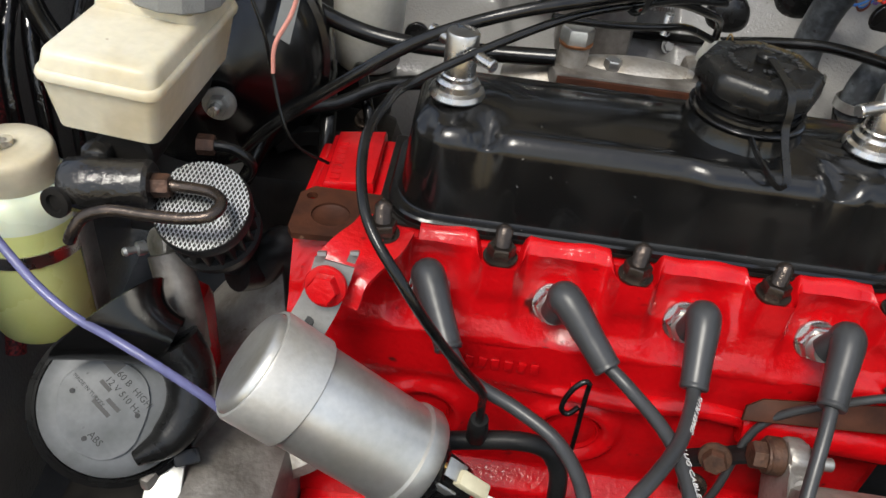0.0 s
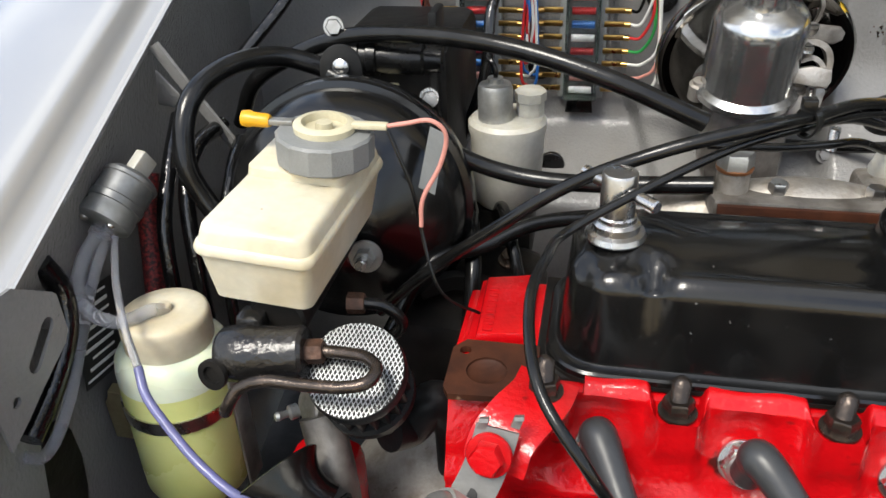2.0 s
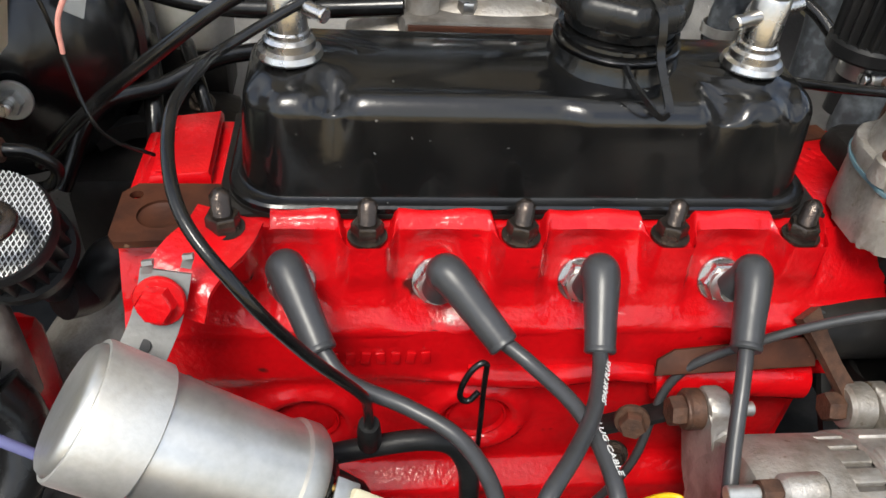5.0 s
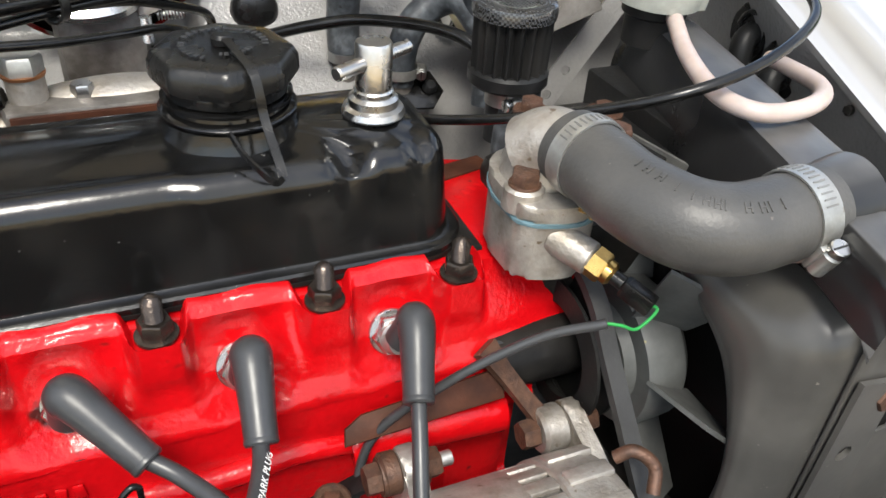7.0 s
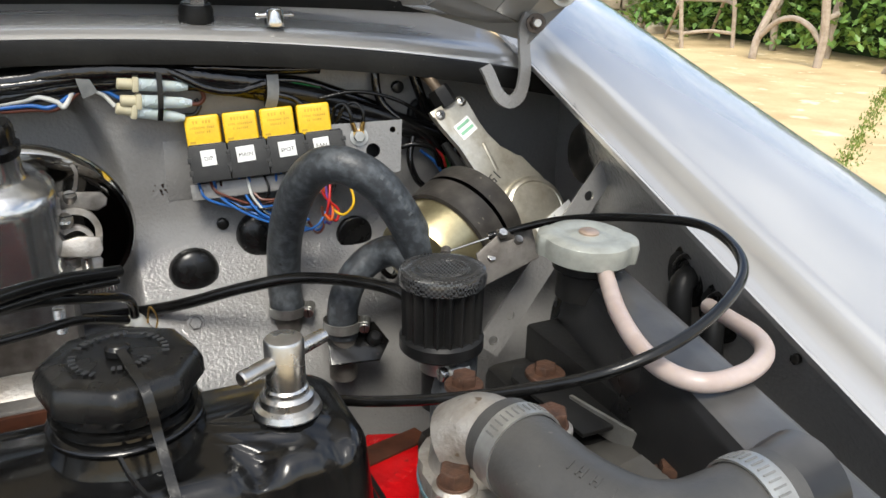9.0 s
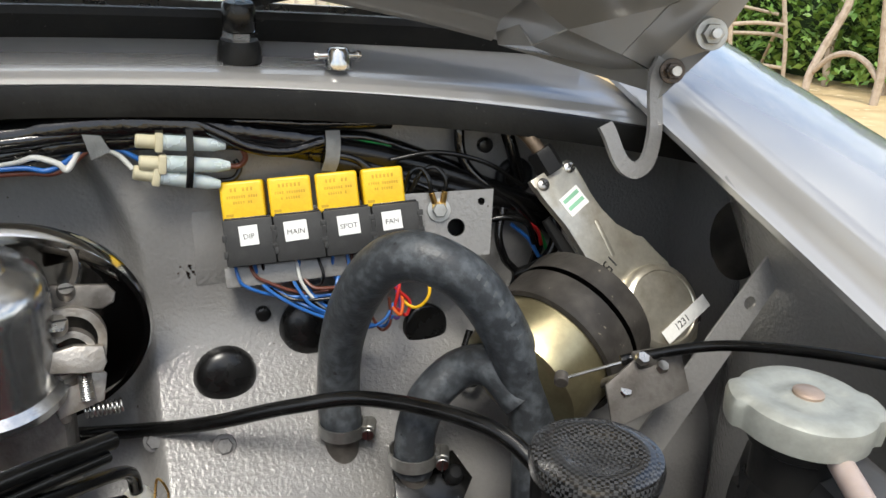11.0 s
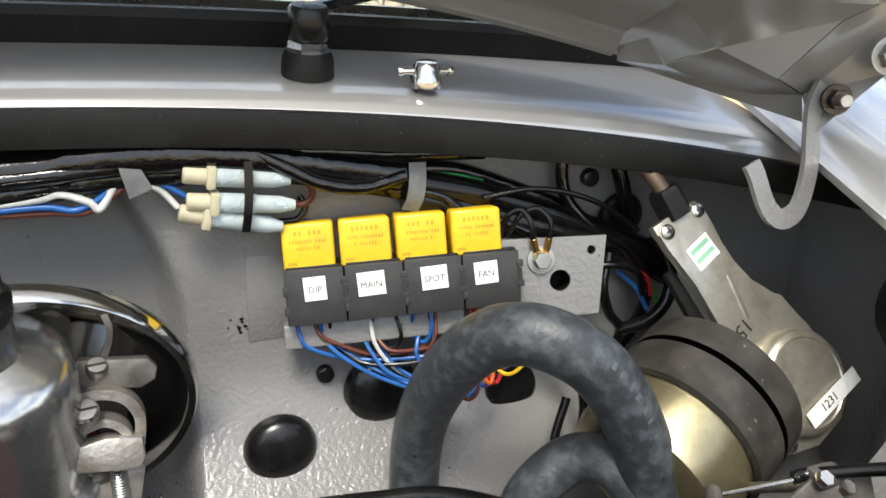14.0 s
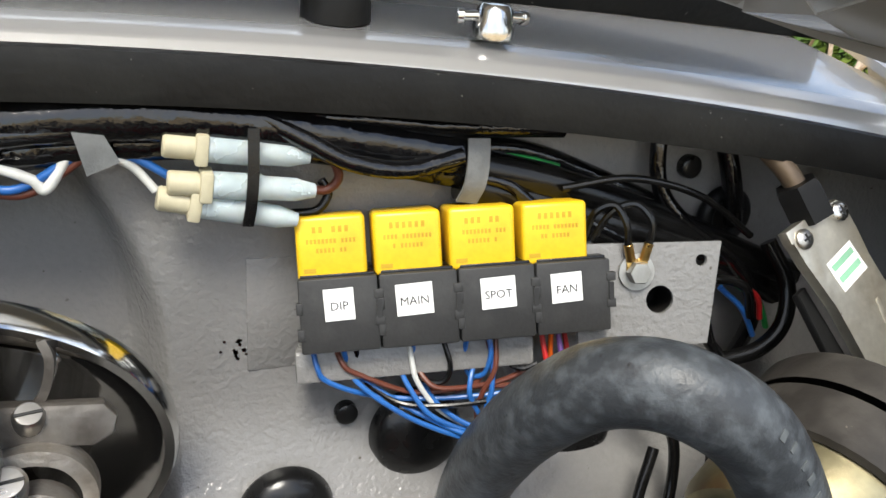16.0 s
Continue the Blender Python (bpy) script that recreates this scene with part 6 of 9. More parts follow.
for a, b_, k in (((0.052, 0.448, 0.8545), (0.109, 0.448, 0.8485), 0), ((0.053, 0.446, 0.8400), (0.111, 0.446, 0.8345), 1), ((0.049, 0.448, 0.8335), (0.104, 0.448, 0.8215), 2)):
    a, b_ = Vector(a), Vector(b_)
    d = (b_ - a).normalized()
    L = (b_ - a).length
    c = thing("bullet_connector", a, "pale translucent nylon wire connector on the bulkhead", "connector", "connectors tied together")
    part("rear_shell", lathe([(0, 0), (0.0042, 0), (0.0050, 0.001), (0.0050, 0.012), (0, 0.012)], a, d, 16), CONNCREAM, c)
    part("collar", box(a + d * 0.0145, (0.0125, 0.0125, 0.005), 0.001, frame_to(d)), CONNCREAM, c, "cream nylon collar")
    part("sleeve", lathe([(0, 0.017), (0.0056, 0.017), (0.0056, 0.036), (0.0050, 0.037), (0.0048, L - 0.008), (0.0038, L - 0.004), (0.0030, L), (0, L)], a, d, 20), CONN, c)
ct = thing("cable_tie", (0.085, 0.442, 0.84), "black nylon cable tie round the connectors", "cable tie")
part("band", strap([(0.0855, 0.4405, 0.862), (0.0850, 0.4385, 0.845), (0.0840, 0.4385, 0.832), (0.0830, 0.4420, 0.822)], 0.0045, 0.0012, 5, up=(1, 0, 0)), PLASTIC, ct)


def wiper_motor():
    m = thing("wiper_motor", (0.33, 0.335, 0.72), "gold passivated wiper motor with a silver gear cover", "wiper motor")
    a, b_ = Vector((0.263, 0.312, 0.699)), Vector((0.357, 0.352, 0.739))
    d = (b_ - a).normalized()
    L = (b_ - a).length
    part("motor_can", lathe([(0, 0.008), (0.0336, 0.008), (0.0448, 0.013), (0.0476, 0.022), (0.0476, L * 0.52)], a, d, 48), GOLD, m)
    part("rubber_band", lathe([(0.0487, L * 0.42), (0.0521, L * 0.43), (0.0524, L * 0.66), (0.0493, L * 0.68)], a, d, 48), BANDRUB, m, "dusty rubber mounting band")
    part("clamp_strap", lathe([(0.0524, L * 0.70), (0.0520, L * 0.70), (0.0520, L * 0.86), (0.0510, L * 0.88), (0.0336, L * 0.95), (0, L)], a, d, 48), BANDRUB, m)
    # gear plate: narrow neck, wide round lower end
    f = basis((0.342, 0.393, 0.8232), (0.8994, 0.2249, 0.3748), (-0.4369, 0.4406, 0.7842))
    flat = f.to_3x3().to_4x4()
    out = f.to_3x3() @ Vector((0, 0, 1))
    neck = [(-0.0235, 0.0105), (-0.0120, 0.0100), (0.0140, 0.0085), (0.0172, 0.0040), (0.0160, -0.0100), (0.0148, -0.0222), (0.0139, -0.0363), (0.0180, -0.0534), (0.0245, -0.0640), (0.0285, -0.0670), (0.0315, -0.0730), (0.0345, -0.0760), (0.0362, -0.0880), (0.0395, -0.1000), (0.0420, -0.1250), (0.0380, -0.1480), (0.0245, -0.1600), (-0.0019, -0.1620), (-0.0230, -0.1540), (-0.0316, -0.1300), (-0.0270, -0.1120), (-0.0205, -0.0950), (-0.0195, -0.0605), (-0.0190, -0.0322), (-0.0210, -0.0060), (-0.0240, 0.0040)]
    part("gear_plate", slab(neck, 0.006, f @ Matrix.Translation((0, 0, -0.006)), 0.0014), PASSIV, m, "silver passivated gear plate")
    part("side_flange", slab([(-0.0190, -0.020), (-0.0185, -0.062), (-0.0200, -0.092), (-0.0300, -0.118), (-0.0360, -0.100), (-0.0290, -0.060), (-0.0270, -0.020)], 0.004, f @ Matrix.Translation((0, 0, -0.018)) @ Matrix.Rotation(radians(8), 4, "Y"), 0.001), BLACKMATT, m)
    part("round_cover", lathe([(0.0335, 0), (0.0335, 0.006), (0.0315, 0.0090), (0.0280, 0.0102), (0.0270, 0.0094), (0.0200, 0.0100), (0, 0.0104)], f @ Vector((0.0080, -0.1220, -0.0005)), out, 44), PASSIV, m)
    part("stamped_slot", slab(rounded(0.0035, 0.030, 0.0017), 0.0007, f @ Matrix.Translation((0.0035, -0.0560, -0.0003)) @ Matrix.Rotation(radians(-8), 4, "Z"), 0.0003), PASSIV, m)
    for x, y in ((-0.0165, 0.0030), (0.0110, 0.0030), (-0.0210, -0.1480), (0.0325, -0.1470)):
        s = part("screw", lathe([(0.0048, -0.001), (0.0048, 0.0014), (0.0034, 0.0026), (0, 0.0028)], f @ Vector((x, y, 0)), out, 18), SATIN, m)
        cr = BM()
        for t in (0, 1):
            box(f @ Vector((x, y, 0.0028)), (0.0048 if t else 0.0010, 0.0010 if t else 0.0048, 0.0005), 0, flat, bm=cr)
        part("cross_slot", cr, INK, s)
    tip = f @ Matrix.Translation((-0.0015, -0.0200, 0.0002)) @ Matrix.Rotation(radians(6), 4, "Z")
    part("sticker", box(tip.translation, (0.020, 0.016, 0.0003), 0, tip.to_3x3().to_4x4()), LABEL, m, "worn paper sticker")
    pb = BM()
    for k in range(2):
        box(tip @ Vector((0, 0.0040 - 0.0065 * k, 0.0003)), (0.0165, 0.0030, 0.0002), 0, tip.to_3x3().to_4x4(), bm=pb)
    part("sticker_print", pb, material("green_print", (0.25, 0.50, 0.33), 0.6), m)
    part("painted_number", words("153", 0.0135, f @ Matrix.Translation((-0.0090, -0.0740, 0.0003)) @ Matrix.Rotation(radians(192), 4, "Z"), 0.0001), INK, m)
    tag = f @ Matrix.Translation((0.0170, -0.1390, 0.0115)) @ Matrix.Rotation(radians(2), 4, "Z")
    part("paper_tag", box(tag.translation, (0.050, 0.0105, 0.0004), 0, tag.to_3x3().to_4x4()), LABEL, m, "white paper tag")
    part("tag_number", words("1231", 0.0078, tag @ Matrix.Translation((-0.005, 0, 0.0004)), 0.0001), INK, m)
    part("rack_nut", hexa((0.338, 0.3995, 0.8260), (-0.45, 0.35, 0.82), 0.0190, 0.019), BLACKMATT, m)
    part("rack_tube", tube([(0.333, 0.4040, 0.836), (0.326, 0.412, 0.848), (0.316, 0.425, 0.860), (0.306, 0.44, 0.875)], 0.0052, 16, 6), material("brown_lacquered_tube", (0.16, 0.115, 0.075), 0.4, 0.4), m)


wiper_motor()

l = thing("throttle_linkage", (0.30, 0.243, 0.745), "grey metal throttle cable bracket with clamp screws", "linkage")
part("bracket", slab([(-0.022, -0.022), (0.030, -0.020), (0.034, 0.004), (0.012, 0.012), (-0.016, 0.004)], 0.0025, basis((0.302, 0.236, 0.742), (0.93, -0.1, 0.33), (0, 0.35, 0.9)), 0.0006), ALUDARK, l)
part("clamp", box((0.313, 0.238, 0.753), (0.016, 0.010, 0.008), 0.0015), ALUDARK, l)
part("inner_wire", rod((0.270, 0.258, 0.7375), (0.300, 0.2430, 0.7505), 0.0010, 8), SATIN, l)
part("nipple", rod((0.267, 0.255, 0.7365), (0.271, 0.261, 0.7385), 0.0042, 14), ALUDARK, l)
for p in ((0.306, 0.234, 0.755), (0.320, 0.233, 0.748), (0.297, 0.235, 0.735)):
    part("screw", hexa(p, (0, -0.6, 0.8), 0.007, 0.004), SATIN, l)
part("pull_rod", rod((0.318, 0.242, 0.744), (0.318, 0.30, 0.70), 0.003, 10), ALUDARK, l)

s = thing("steady_bracket", (0.37, 0.25, 0.70), "grey perforated steel strut to the inner wing", "bracket")
dirn = Vector((0.118, 0.0, 0.160)).normalized()
part("strip", with_holes([(-0.010, -0.012), (0.185, -0.009), (0.190, 0.0), (0.185, 0.009), (-0.010, 0.012)], [disc_outline(0.0042, 16, (v, 0)) for v in (0.0, 0.026, 0.147)], 0.0022, basis((0.3120, 0.252, 0.6530), dirn, (-0.75, 0.2, 0.55))), PAINT, s)


def heater_tap():
    for x, y, z in ((0.1725, 0.393, 0.644), (0.206, 0.335, 0.648)):
        t = thing("hose_union", (x, y, z), "hose end clamped on a dull metal pipe", "hose union", "heater pipe unions")
        part("pipe", rod((x, y, z - 0.05), (x, y, z + 0.004), 0.0125, 20), ALUDARK, t)
        hose_clip(t, (x, y, z + 0.004), (0, 0, 1), 0.0160, 0.009, (0.9, -0.4, 0))
    p = thing("blanking_plate", (0.21, 0.33, 0.61), "glossy black shaped plate under the heater pipe", "plate")
    part("plate", slab([(-0.024, -0.016), (0.020, -0.020), (0.034, -0.004), (0.026, 0.018), (-0.020, 0.016)], 0.004, basis((0.212, 0.328, 0.632), (1, 0, 0), (0, 0.8, 0.6)), 0.001), BLACK, p)
    part("dome_nut", lathe([(0.007, 0), (0.0065, 0.004), (0.004, 0.0065), (0, 0.007)], (0.232, 0.325, 0.636), (0, -0.6, 0.8), 20), RUBBER, p)


heater_tap()

# a welded patch and chipped paint beside the relays
q = thing("patch_plate", (0.098, 0.466, 0.77), "thin welded patch on the grey bulkhead", "patch", kind="structure")
part("plate", box((0.098, bulk_y(0.098, 0.77) + 0.0002, 0.770), (0.026, 0.0012, 0.056), 0.0004), PAINT, q)
rc = random.Random(14)
cb = BM()
for k in range(16):
    x, z = 0.080 + rc.gauss(0, 0.006), 0.752 + rc.gauss(0, 0.003)
    w = rc.uniform(0.0005, 0.0014)
    y = bulk_y(x, z) - 0.0004
    cb.faces.new([cb.verts.new((x + w * math.cos(a) * rc.uniform(0.6, 1.3), y, z + w * math.sin(a) * rc.uniform(0.5, 1.2))) for a in (0, 1.2, 2.5, 3.7, 5.0)])
bmesh.ops.solidify(cb, geom=cb.faces[:], thickness=0.0003)
part("paint_chips", cb, RUST, q, "chipped rusty paint", kind="stuff")

# shelf of the bulkhead below the bungs: two small bolts
for x, y, z in ((0.045, 0.395, 0.648), (0.090, 0.392, 0.644)):
    q = thing("panel_bolt", (x, y, z), "grey painted bolt head on the bulkhead", "bolt", "painted bolts")
    bolt((x, bulk_y(x, z) - 0.001, z), (0, -0.9, 0.4), 0.010, 0.005, PAINT, 0.008, parent=q)


# ---- scuttle fittings and bonnet ----
def wiper_spindle():
    w = thing("wiper_spindle", (0.118, 0.475, 0.905), "chromed wiper spindle nut on a black rubber seat", "wiper spindle")
    x, y, z = 0.1275, 0.4840, 0.9070
    part("rubber_seat", lathe([(0.0155, -0.006), (0.0150, 0.004), (0.0130, 0.009), (0, 0.009)], (x, y, z), (0, -0.15, 1), 28), RUBBER, w)
    part("nut", hexa((x, y, z + 0.009), (0, -0.15, 1), 0.0200, 0.006), CHROME, w)
    part("wheel_box_cap", lathe([(0.0105, 0.015), (0.0115, 0.017), (0.0115, 0.032), (0.010, 0.034), (0, 0.034)], (x, y, z), (0, -0.15, 1), 28), PLASTIC, w)
    part("wiper_arm", sweep([(x, y, z + 0.030), (x + 0.02, y + 0.012, z + 0.034), (x + 0.10, y + 0.035, z + 0.046), (x + 0.25, y + 0.06, z + 0.055), (x + 0.36, y + 0.05, z + 0.05)], [(-0.005, -0.002), (0.005, -0.002), (0.004, 0.003), (-0.004, 0.003)], 6, up=(0, 0, 1)), PLASTIC, w)


wiper_spindle()


def washer_jet():
    j = thing("washer_jet", (0.189, 0.462, 0.902), "small chrome twin washer jet on the scuttle", "washer jet")
    x, y, z = 0.192, 0.460, 0.9015
    part("body", lathe([(0.0095, -0.004), (0.0095, 0.001), (0.0085, 0.003), (0.0080, 0.008), (0.006, 0.0105), (0, 0.011)], (x, y, z), (0, -0.1, 1), 12), CHROME, j)
    for s in (-1, 1):
        n = rod((x + s * 0.006, y, z + 0.005), (x + s * 0.0165, y + 0.002, z + 0.0045), 0.0024, 12)
        rod((x + s * 0.0135, y + 0.001, z + 0.0047), (x + s * 0.0165, y + 0.002, z + 0.0045), 0.0034, 12, bm=n)
        part("nozzle", n, CHROME, j)


washer_jet()


# body paint darkened, so the underside's shade is part of its colour
BODYSHADE = material("shaded_body_paint", (0.19, 0.187, 0.178), 0.20, second=(0.17, 0.167, 0.158), scale=8, coat=0.4, grain_mix=0.05)


def facets(points, faces, thick=0.0014):
    """A folded panel: flat facets between named corners, thickened."""
    m = BM()
    v = {k: m.verts.new(p) for k, p in points.items()}
    for f in faces:
        m.faces.new([v[k] for k in f.split()])
    bmesh.ops.recalc_face_normals(m, faces=m.faces[:])
    bmesh.ops.solidify(m, geom=m.faces[:], thickness=thick)
    return m


def bonnet():
    b = thing("bonnet", (-0.03, 0.40, 0.92), "opened silver grey bonnet seen from below", "bonnet")

    def edge(x):
        c = min(0.95, ((x + 0.03) / 0.47) ** 2)
        return 0.385 + 0.13 * (0.872 - c), 0.886 + 0.085 * (0.872 - c)
    up = Vector((0, -0.52, 0.854))

    def skin(u, v):
        x = -0.475 + 0.89 * u
        y, z = edge(x)
        f = 0.72 * v
        nar = 1 - 0.12 * v
        return (-0.03 + (x + 0.03) * nar, y + 0.030 + up.y * f - 0.05 * math.sin(v * 3.14), z + 0.004 + up.z * f)
    part("outer_skin", sheet(skin, 40, 20, 0.0012), BODY, b)

    def rib(u, v):
        x = -0.365 + 0.665 * u
        y, z = edge(x)
        prof = ((0.0, 0.0), (-0.005, 0.003), (-0.010, 0.013), (-0.014, 0.016), (-0.085, 0.048), (-0.095, 0.060), (-0.085, 0.120), (-0.060, 0.125))
        f = v * 7
        i = min(int(f), 6)
        a, c = prof[i], prof[i + 1]
        return (x, y + a[0] + (c[0] - a[0]) * (f - i), z + a[1] + (c[1] - a[1]) * (f - i))
    part("rear_rib", sheet(rib, 40, 28, 0.001), BODYSHADE, b, "folded stiffening rib under the bonnet")

    def side(u, v):
        y, z = edge(0.40)
        f = 0.08 + 0.62 * u
        return (0.405 - 0.05 * u - 0.055 * v, y + up.y * f - 0.012 * math.sin(v * 3.14) - 0.05 * math.sin(u * 3.14) - 0.004, z + up.z * f)
    part("side_rib", sheet(side, 20, 8, 0.001), BODYSHADE, b)
    # reinforced corner over the hinge: folded gusset, bolt plate and lower flange
    at = {"n1": (0.318, 0.405, 0.918), "n2": (0.344, 0.405, 0.909), "n3": (0.379, 0.395, 0.902), "n4": (0.402, 0.383, 0.903), "v": (0.368, 0.370, 0.915),
          "ap": (0.325, 0.372, 0.931), "k1": (0.391, 0.355, 0.948), "k2": (0.452, 0.345, 0.975), "k3": (0.458, 0.350, 0.955), "k4": (0.436, 0.357, 0.918), "tip": (0.400, 0.367, 0.881),
          "r1": (0.262, 0.33, 0.957), "r2": (0.372, 0.30, 0.985), "e1": (0.315, 0.420, 0.931), "e2": (0.303, 0.432, 0.925), "e3": (0.309, 0.440, 0.916), "low": (0.409, 0.385, 0.886)}

    def pick(text):
        return {k: at[k] for k in text.split()}
    part("corner_gusset", facets(pick("n1 n2 n3 n4 v ap k1"), ("n1 n2 v ap", "n2 n3 n4 v", "ap v k1")), BODYSHADE, b, "folded gusset over the hinge")
    part("bolt_plate", facets(pick("n4 tip k4 k3 k2 k1 v"), ("n4 tip k4", "n4 k4 k3 k2", "n4 k2 k1 v"), 0.002), BODYSHADE, b)
    part("upper_panel", facets(pick("ap k1 k2 r2 r1"), ("ap k1 r1", "k1 r2 r1", "k1 k2 r2")), BODYSHADE, b)
    part("lower_flange", facets(pick("e3 low n4 n3 n2 n1 e1 e2"), ("low n4 n3", "e3 low n3", "e3 n3 n2", "e3 n2 n1", "e3 n1 e1 e2")), BODYSHADE, b)
    h = part("hinge_arm", sweep([(0.3590, 0.368, 0.866), (0.3620, 0.365, 0.859), (0.3680, 0.361, 0.8440), (0.3740, 0.359, 0.8365), (0.3820, 0.358, 0.8340), (0.3910, 0.3585, 0.8390), (0.3965, 0.361, 0.851), (0.3985, 0.363, 0.866), (0.3985, 0.366, 0.880), (0.4000, 0.370, 0.897), (0.4060, 0.372, 0.910)], [(-0.0060, -0.0016), (0.0060, -0.0016), (0.0060, 0.0016), (-0.0060, 0.0016)], 8, up=(0.1, -1, 0.2)), PAINT, b, "grey steel swan neck hinge arm")
    for p, s_ in (((0.4070, 0.3620, 0.9030), 1.0), ((0.4270, 0.3500, 0.9290), 1.25)):
        q = Vector(p)
        part("hinge_bolt", hexa(q, (-0.40, -0.85, 0.1), 0.0105 * s_, 0.007, washer=0.0090 * s_), NUT if s_ == 1.0 else ZINC, h, "bolt with a spring washer")
        part("stud_end", rod(q, q + Vector((-0.0065, -0.0135, 0.0015)), 0.0036, 12), SATIN, h)
    return b


bonnet()

# inner wing: rubber covers and holes, laid on the panel
def on_wing(y, z):
    """The pose of a disc lying on the radiator side inner wing."""
    gx, gz = gutter_r(y)
    v = (gz - 0.002 - z) / (gz - 0.30)
    x = gx + 0.004 + smoothstep(0, 0.12, v) * (0.012 + max(0, y) * 0.055) + 0.05 * smoothstep(0.28, 0.36, y)
    return basis((x - 0.0045, y, z), (0.12 + 0.2 * (0.28 < y < 0.36), -1, 0), (0, 0, 1))


for y, z, a, b, lab in ((0.296, 0.796, 0.0205, 0.0290, "black oval opening in the inner wing"), (0.122, 0.748, 0.0200, 0.0240, "black ribbed rubber grommet on the inner wing"), (0.085, 0.735, 0.0180, 0.0220, "black ribbed rubber grommet on the inner wing"), (0.008, 0.742, 0.0028, 0.0036, "small dark hole in the inner wing")):
    at = on_wing(y, z)
    q = thing("wing_hole_cover", at.translation, lab, "hole cover", "covers on the inner wing")
    ring = [(a * math.cos(t * math.pi / 16), b * math.sin(t * math.pi / 16)) for t in range(32)]
    # the openings are flat dark discs, their inner shade put into the colour
    part("disc", slab(ring, 0.004, at @ Matrix.Translation((0, 0, -0.0035)), 0.0012), GLOSSRUB if 0.01 < a < 0.0203 else DARK, q)
    if 0.01 < a < 0.0203:
        part("lip", tube([at @ Vector((0.62 * u, 0.62 * w, 0.001)) for u, w in ring], 0.0024, 10, 2, closed=True), GLOSSRUB, q)
        part("elbow", tube([at @ Vector((0, 0, 0)), at @ Vector((0.002, -0.004, 0.010)), at @ Vector((0.006, -0.020, 0.014)), at @ Vector((0.010, -0.050, 0.012))], 0.0085, 16, 6), RUBBER, q)


# ---- driver's side: brake parts, washer bottle, horn, coil ----
def reservoir():
    r = thing("brake_reservoir", (-0.33, 0.04, 0.735), "aged cream plastic brake fluid reservoir", "fluid reservoir")
    m = Matrix.Translation((-0.3305, 0.0455, 0.7720)) @ Matrix.Rotation(radians(-1.5), 4, "Z") @ Matrix.Rotation(radians(4), 4, "Y") @ Matrix.Translation((0, 0, -0.770))

    def ring(w, d, rad, z, dy=0.0):
        return [(x, y + dy, z) for x, y in rounded(w, d, rad, 5)]
    def stack(levels):
        b = BM()
        rings = [[b.verts.new(p) for p in ring(*lv)] for lv in levels]
        for p, q in zip(rings, rings[1:]):
            for i in range(len(p)):
                j = (i + 1) % len(p)
                b.faces.new((p[i], p[j], q[j], q[i]))
        b.faces.new(rings[0][::-1])
        b.faces.new(rings[-1])
        b.transform(m)
        return b
    part("lower_body", stack([(0.050, 0.108, 0.005, 0.7350), (0.0545, 0.113, 0.006, 0.7362), (0.0615, 0.124, 0.006, 0.7655)]), CREAM, r)
    part("rim", stack([(0.0625, 0.126, 0.007, 0.7650), (0.0655, 0.129, 0.008, 0.7664), (0.0662, 0.1295, 0.008, 0.7685), (0.0645, 0.128, 0.008, 0.7712), (0.0620, 0.126, 0.007, 0.7720)]), CREAM, r, "welded seam of the reservoir")
    part("upper_body", stack([(0.0615, 0.1255, 0.007, 0.7716), (0.0595, 0.1235, 0.008, 0.7775), (0.0580, 0.1220, 0.008, 0.7800), (0.0550, 0.1190, 0.009, 0.7815), (0.050, 0.114, 0.009, 0.7820)]), CREAM, r)
    part("filler_platform", stack([(0.057, 0.066, 0.006, 0.7800, 0.028), (0.0560, 0.064, 0.006, 0.7865, 0.028), (0.053, 0.060, 0.007, 0.7878, 0.028)]), CREAM, r)
    c = Vector((-0.3165, 0.0605, 0.7905))
    ax = Vector((0.07, 0, 1))

    def flats(a, h):
        return 0.966 / math.cos((a + math.pi / 14) % (math.pi / 7) - math.pi / 14) if h < 0.016 else 1.0
    cap = part("cap", lathe([(0, 0), (0.0272, 0), (0.0278, 0.001), (0.0278, 0.0150), (0.0258, 0.0165), (0.0185, 0.0170), (0, 0.0170)], c, ax, 112, wobble=flats), GREYPL, r, "grey ribbed screw cap", smooth=False)
    part("float_switch", lathe([(0.0170, 0.0165), (0.0172, 0.0205), (0.0150, 0.0220), (0.0125, 0.0220), (0.0120, 0.0175), (0.005, 0.0175), (0.0045, 0.0215), (0, 0.0215)], c, ax, 40), CONNCREAM, cap, "pale yellow float switch")
    for s, mat, L in ((-1, ZINC, 0.016), (1, CONNCREAM, 0.020)):
        e = c + Vector((s * 0.017, 0.002, 0.0195))
        part("spade_terminal", box(e + Vector((s * L / 2, 0, 0)), (L, 0.0055, 0.0035), 0.0008), mat, cap)
    part("insulated_sleeve", lathe([(0, 0), (0.0032, 0), (0.0040, 0.002), (0.0042, 0.010), (0.0050, 0.013), (0.0045, 0.0165), (0, 0.018)], c + Vector((-0.031, 0.002, 0.0195)), (-1, 0.05, 0.05), 18), AMBER, cap, "amber insulated terminal")
    p = c + Vector((0.036, 0.002, 0.0195))
    q = thing("float_switch_wire", p, "faded pink wire from the reservoir cap", "wire")
    part("strand", tube([p, p + Vector((0.012, -0.002, 0.003)), p + Vector((0.026, -0.004, 0.006)), p + Vector((0.034, -0.004, -0.002)), p + Vector((0.030, -0.004, -0.020)), p + Vector((0.020, -0.006, -0.040)), p + Vector((0.018, -0.006, -0.058))], 0.0013, 8, 8), PINKW, q)
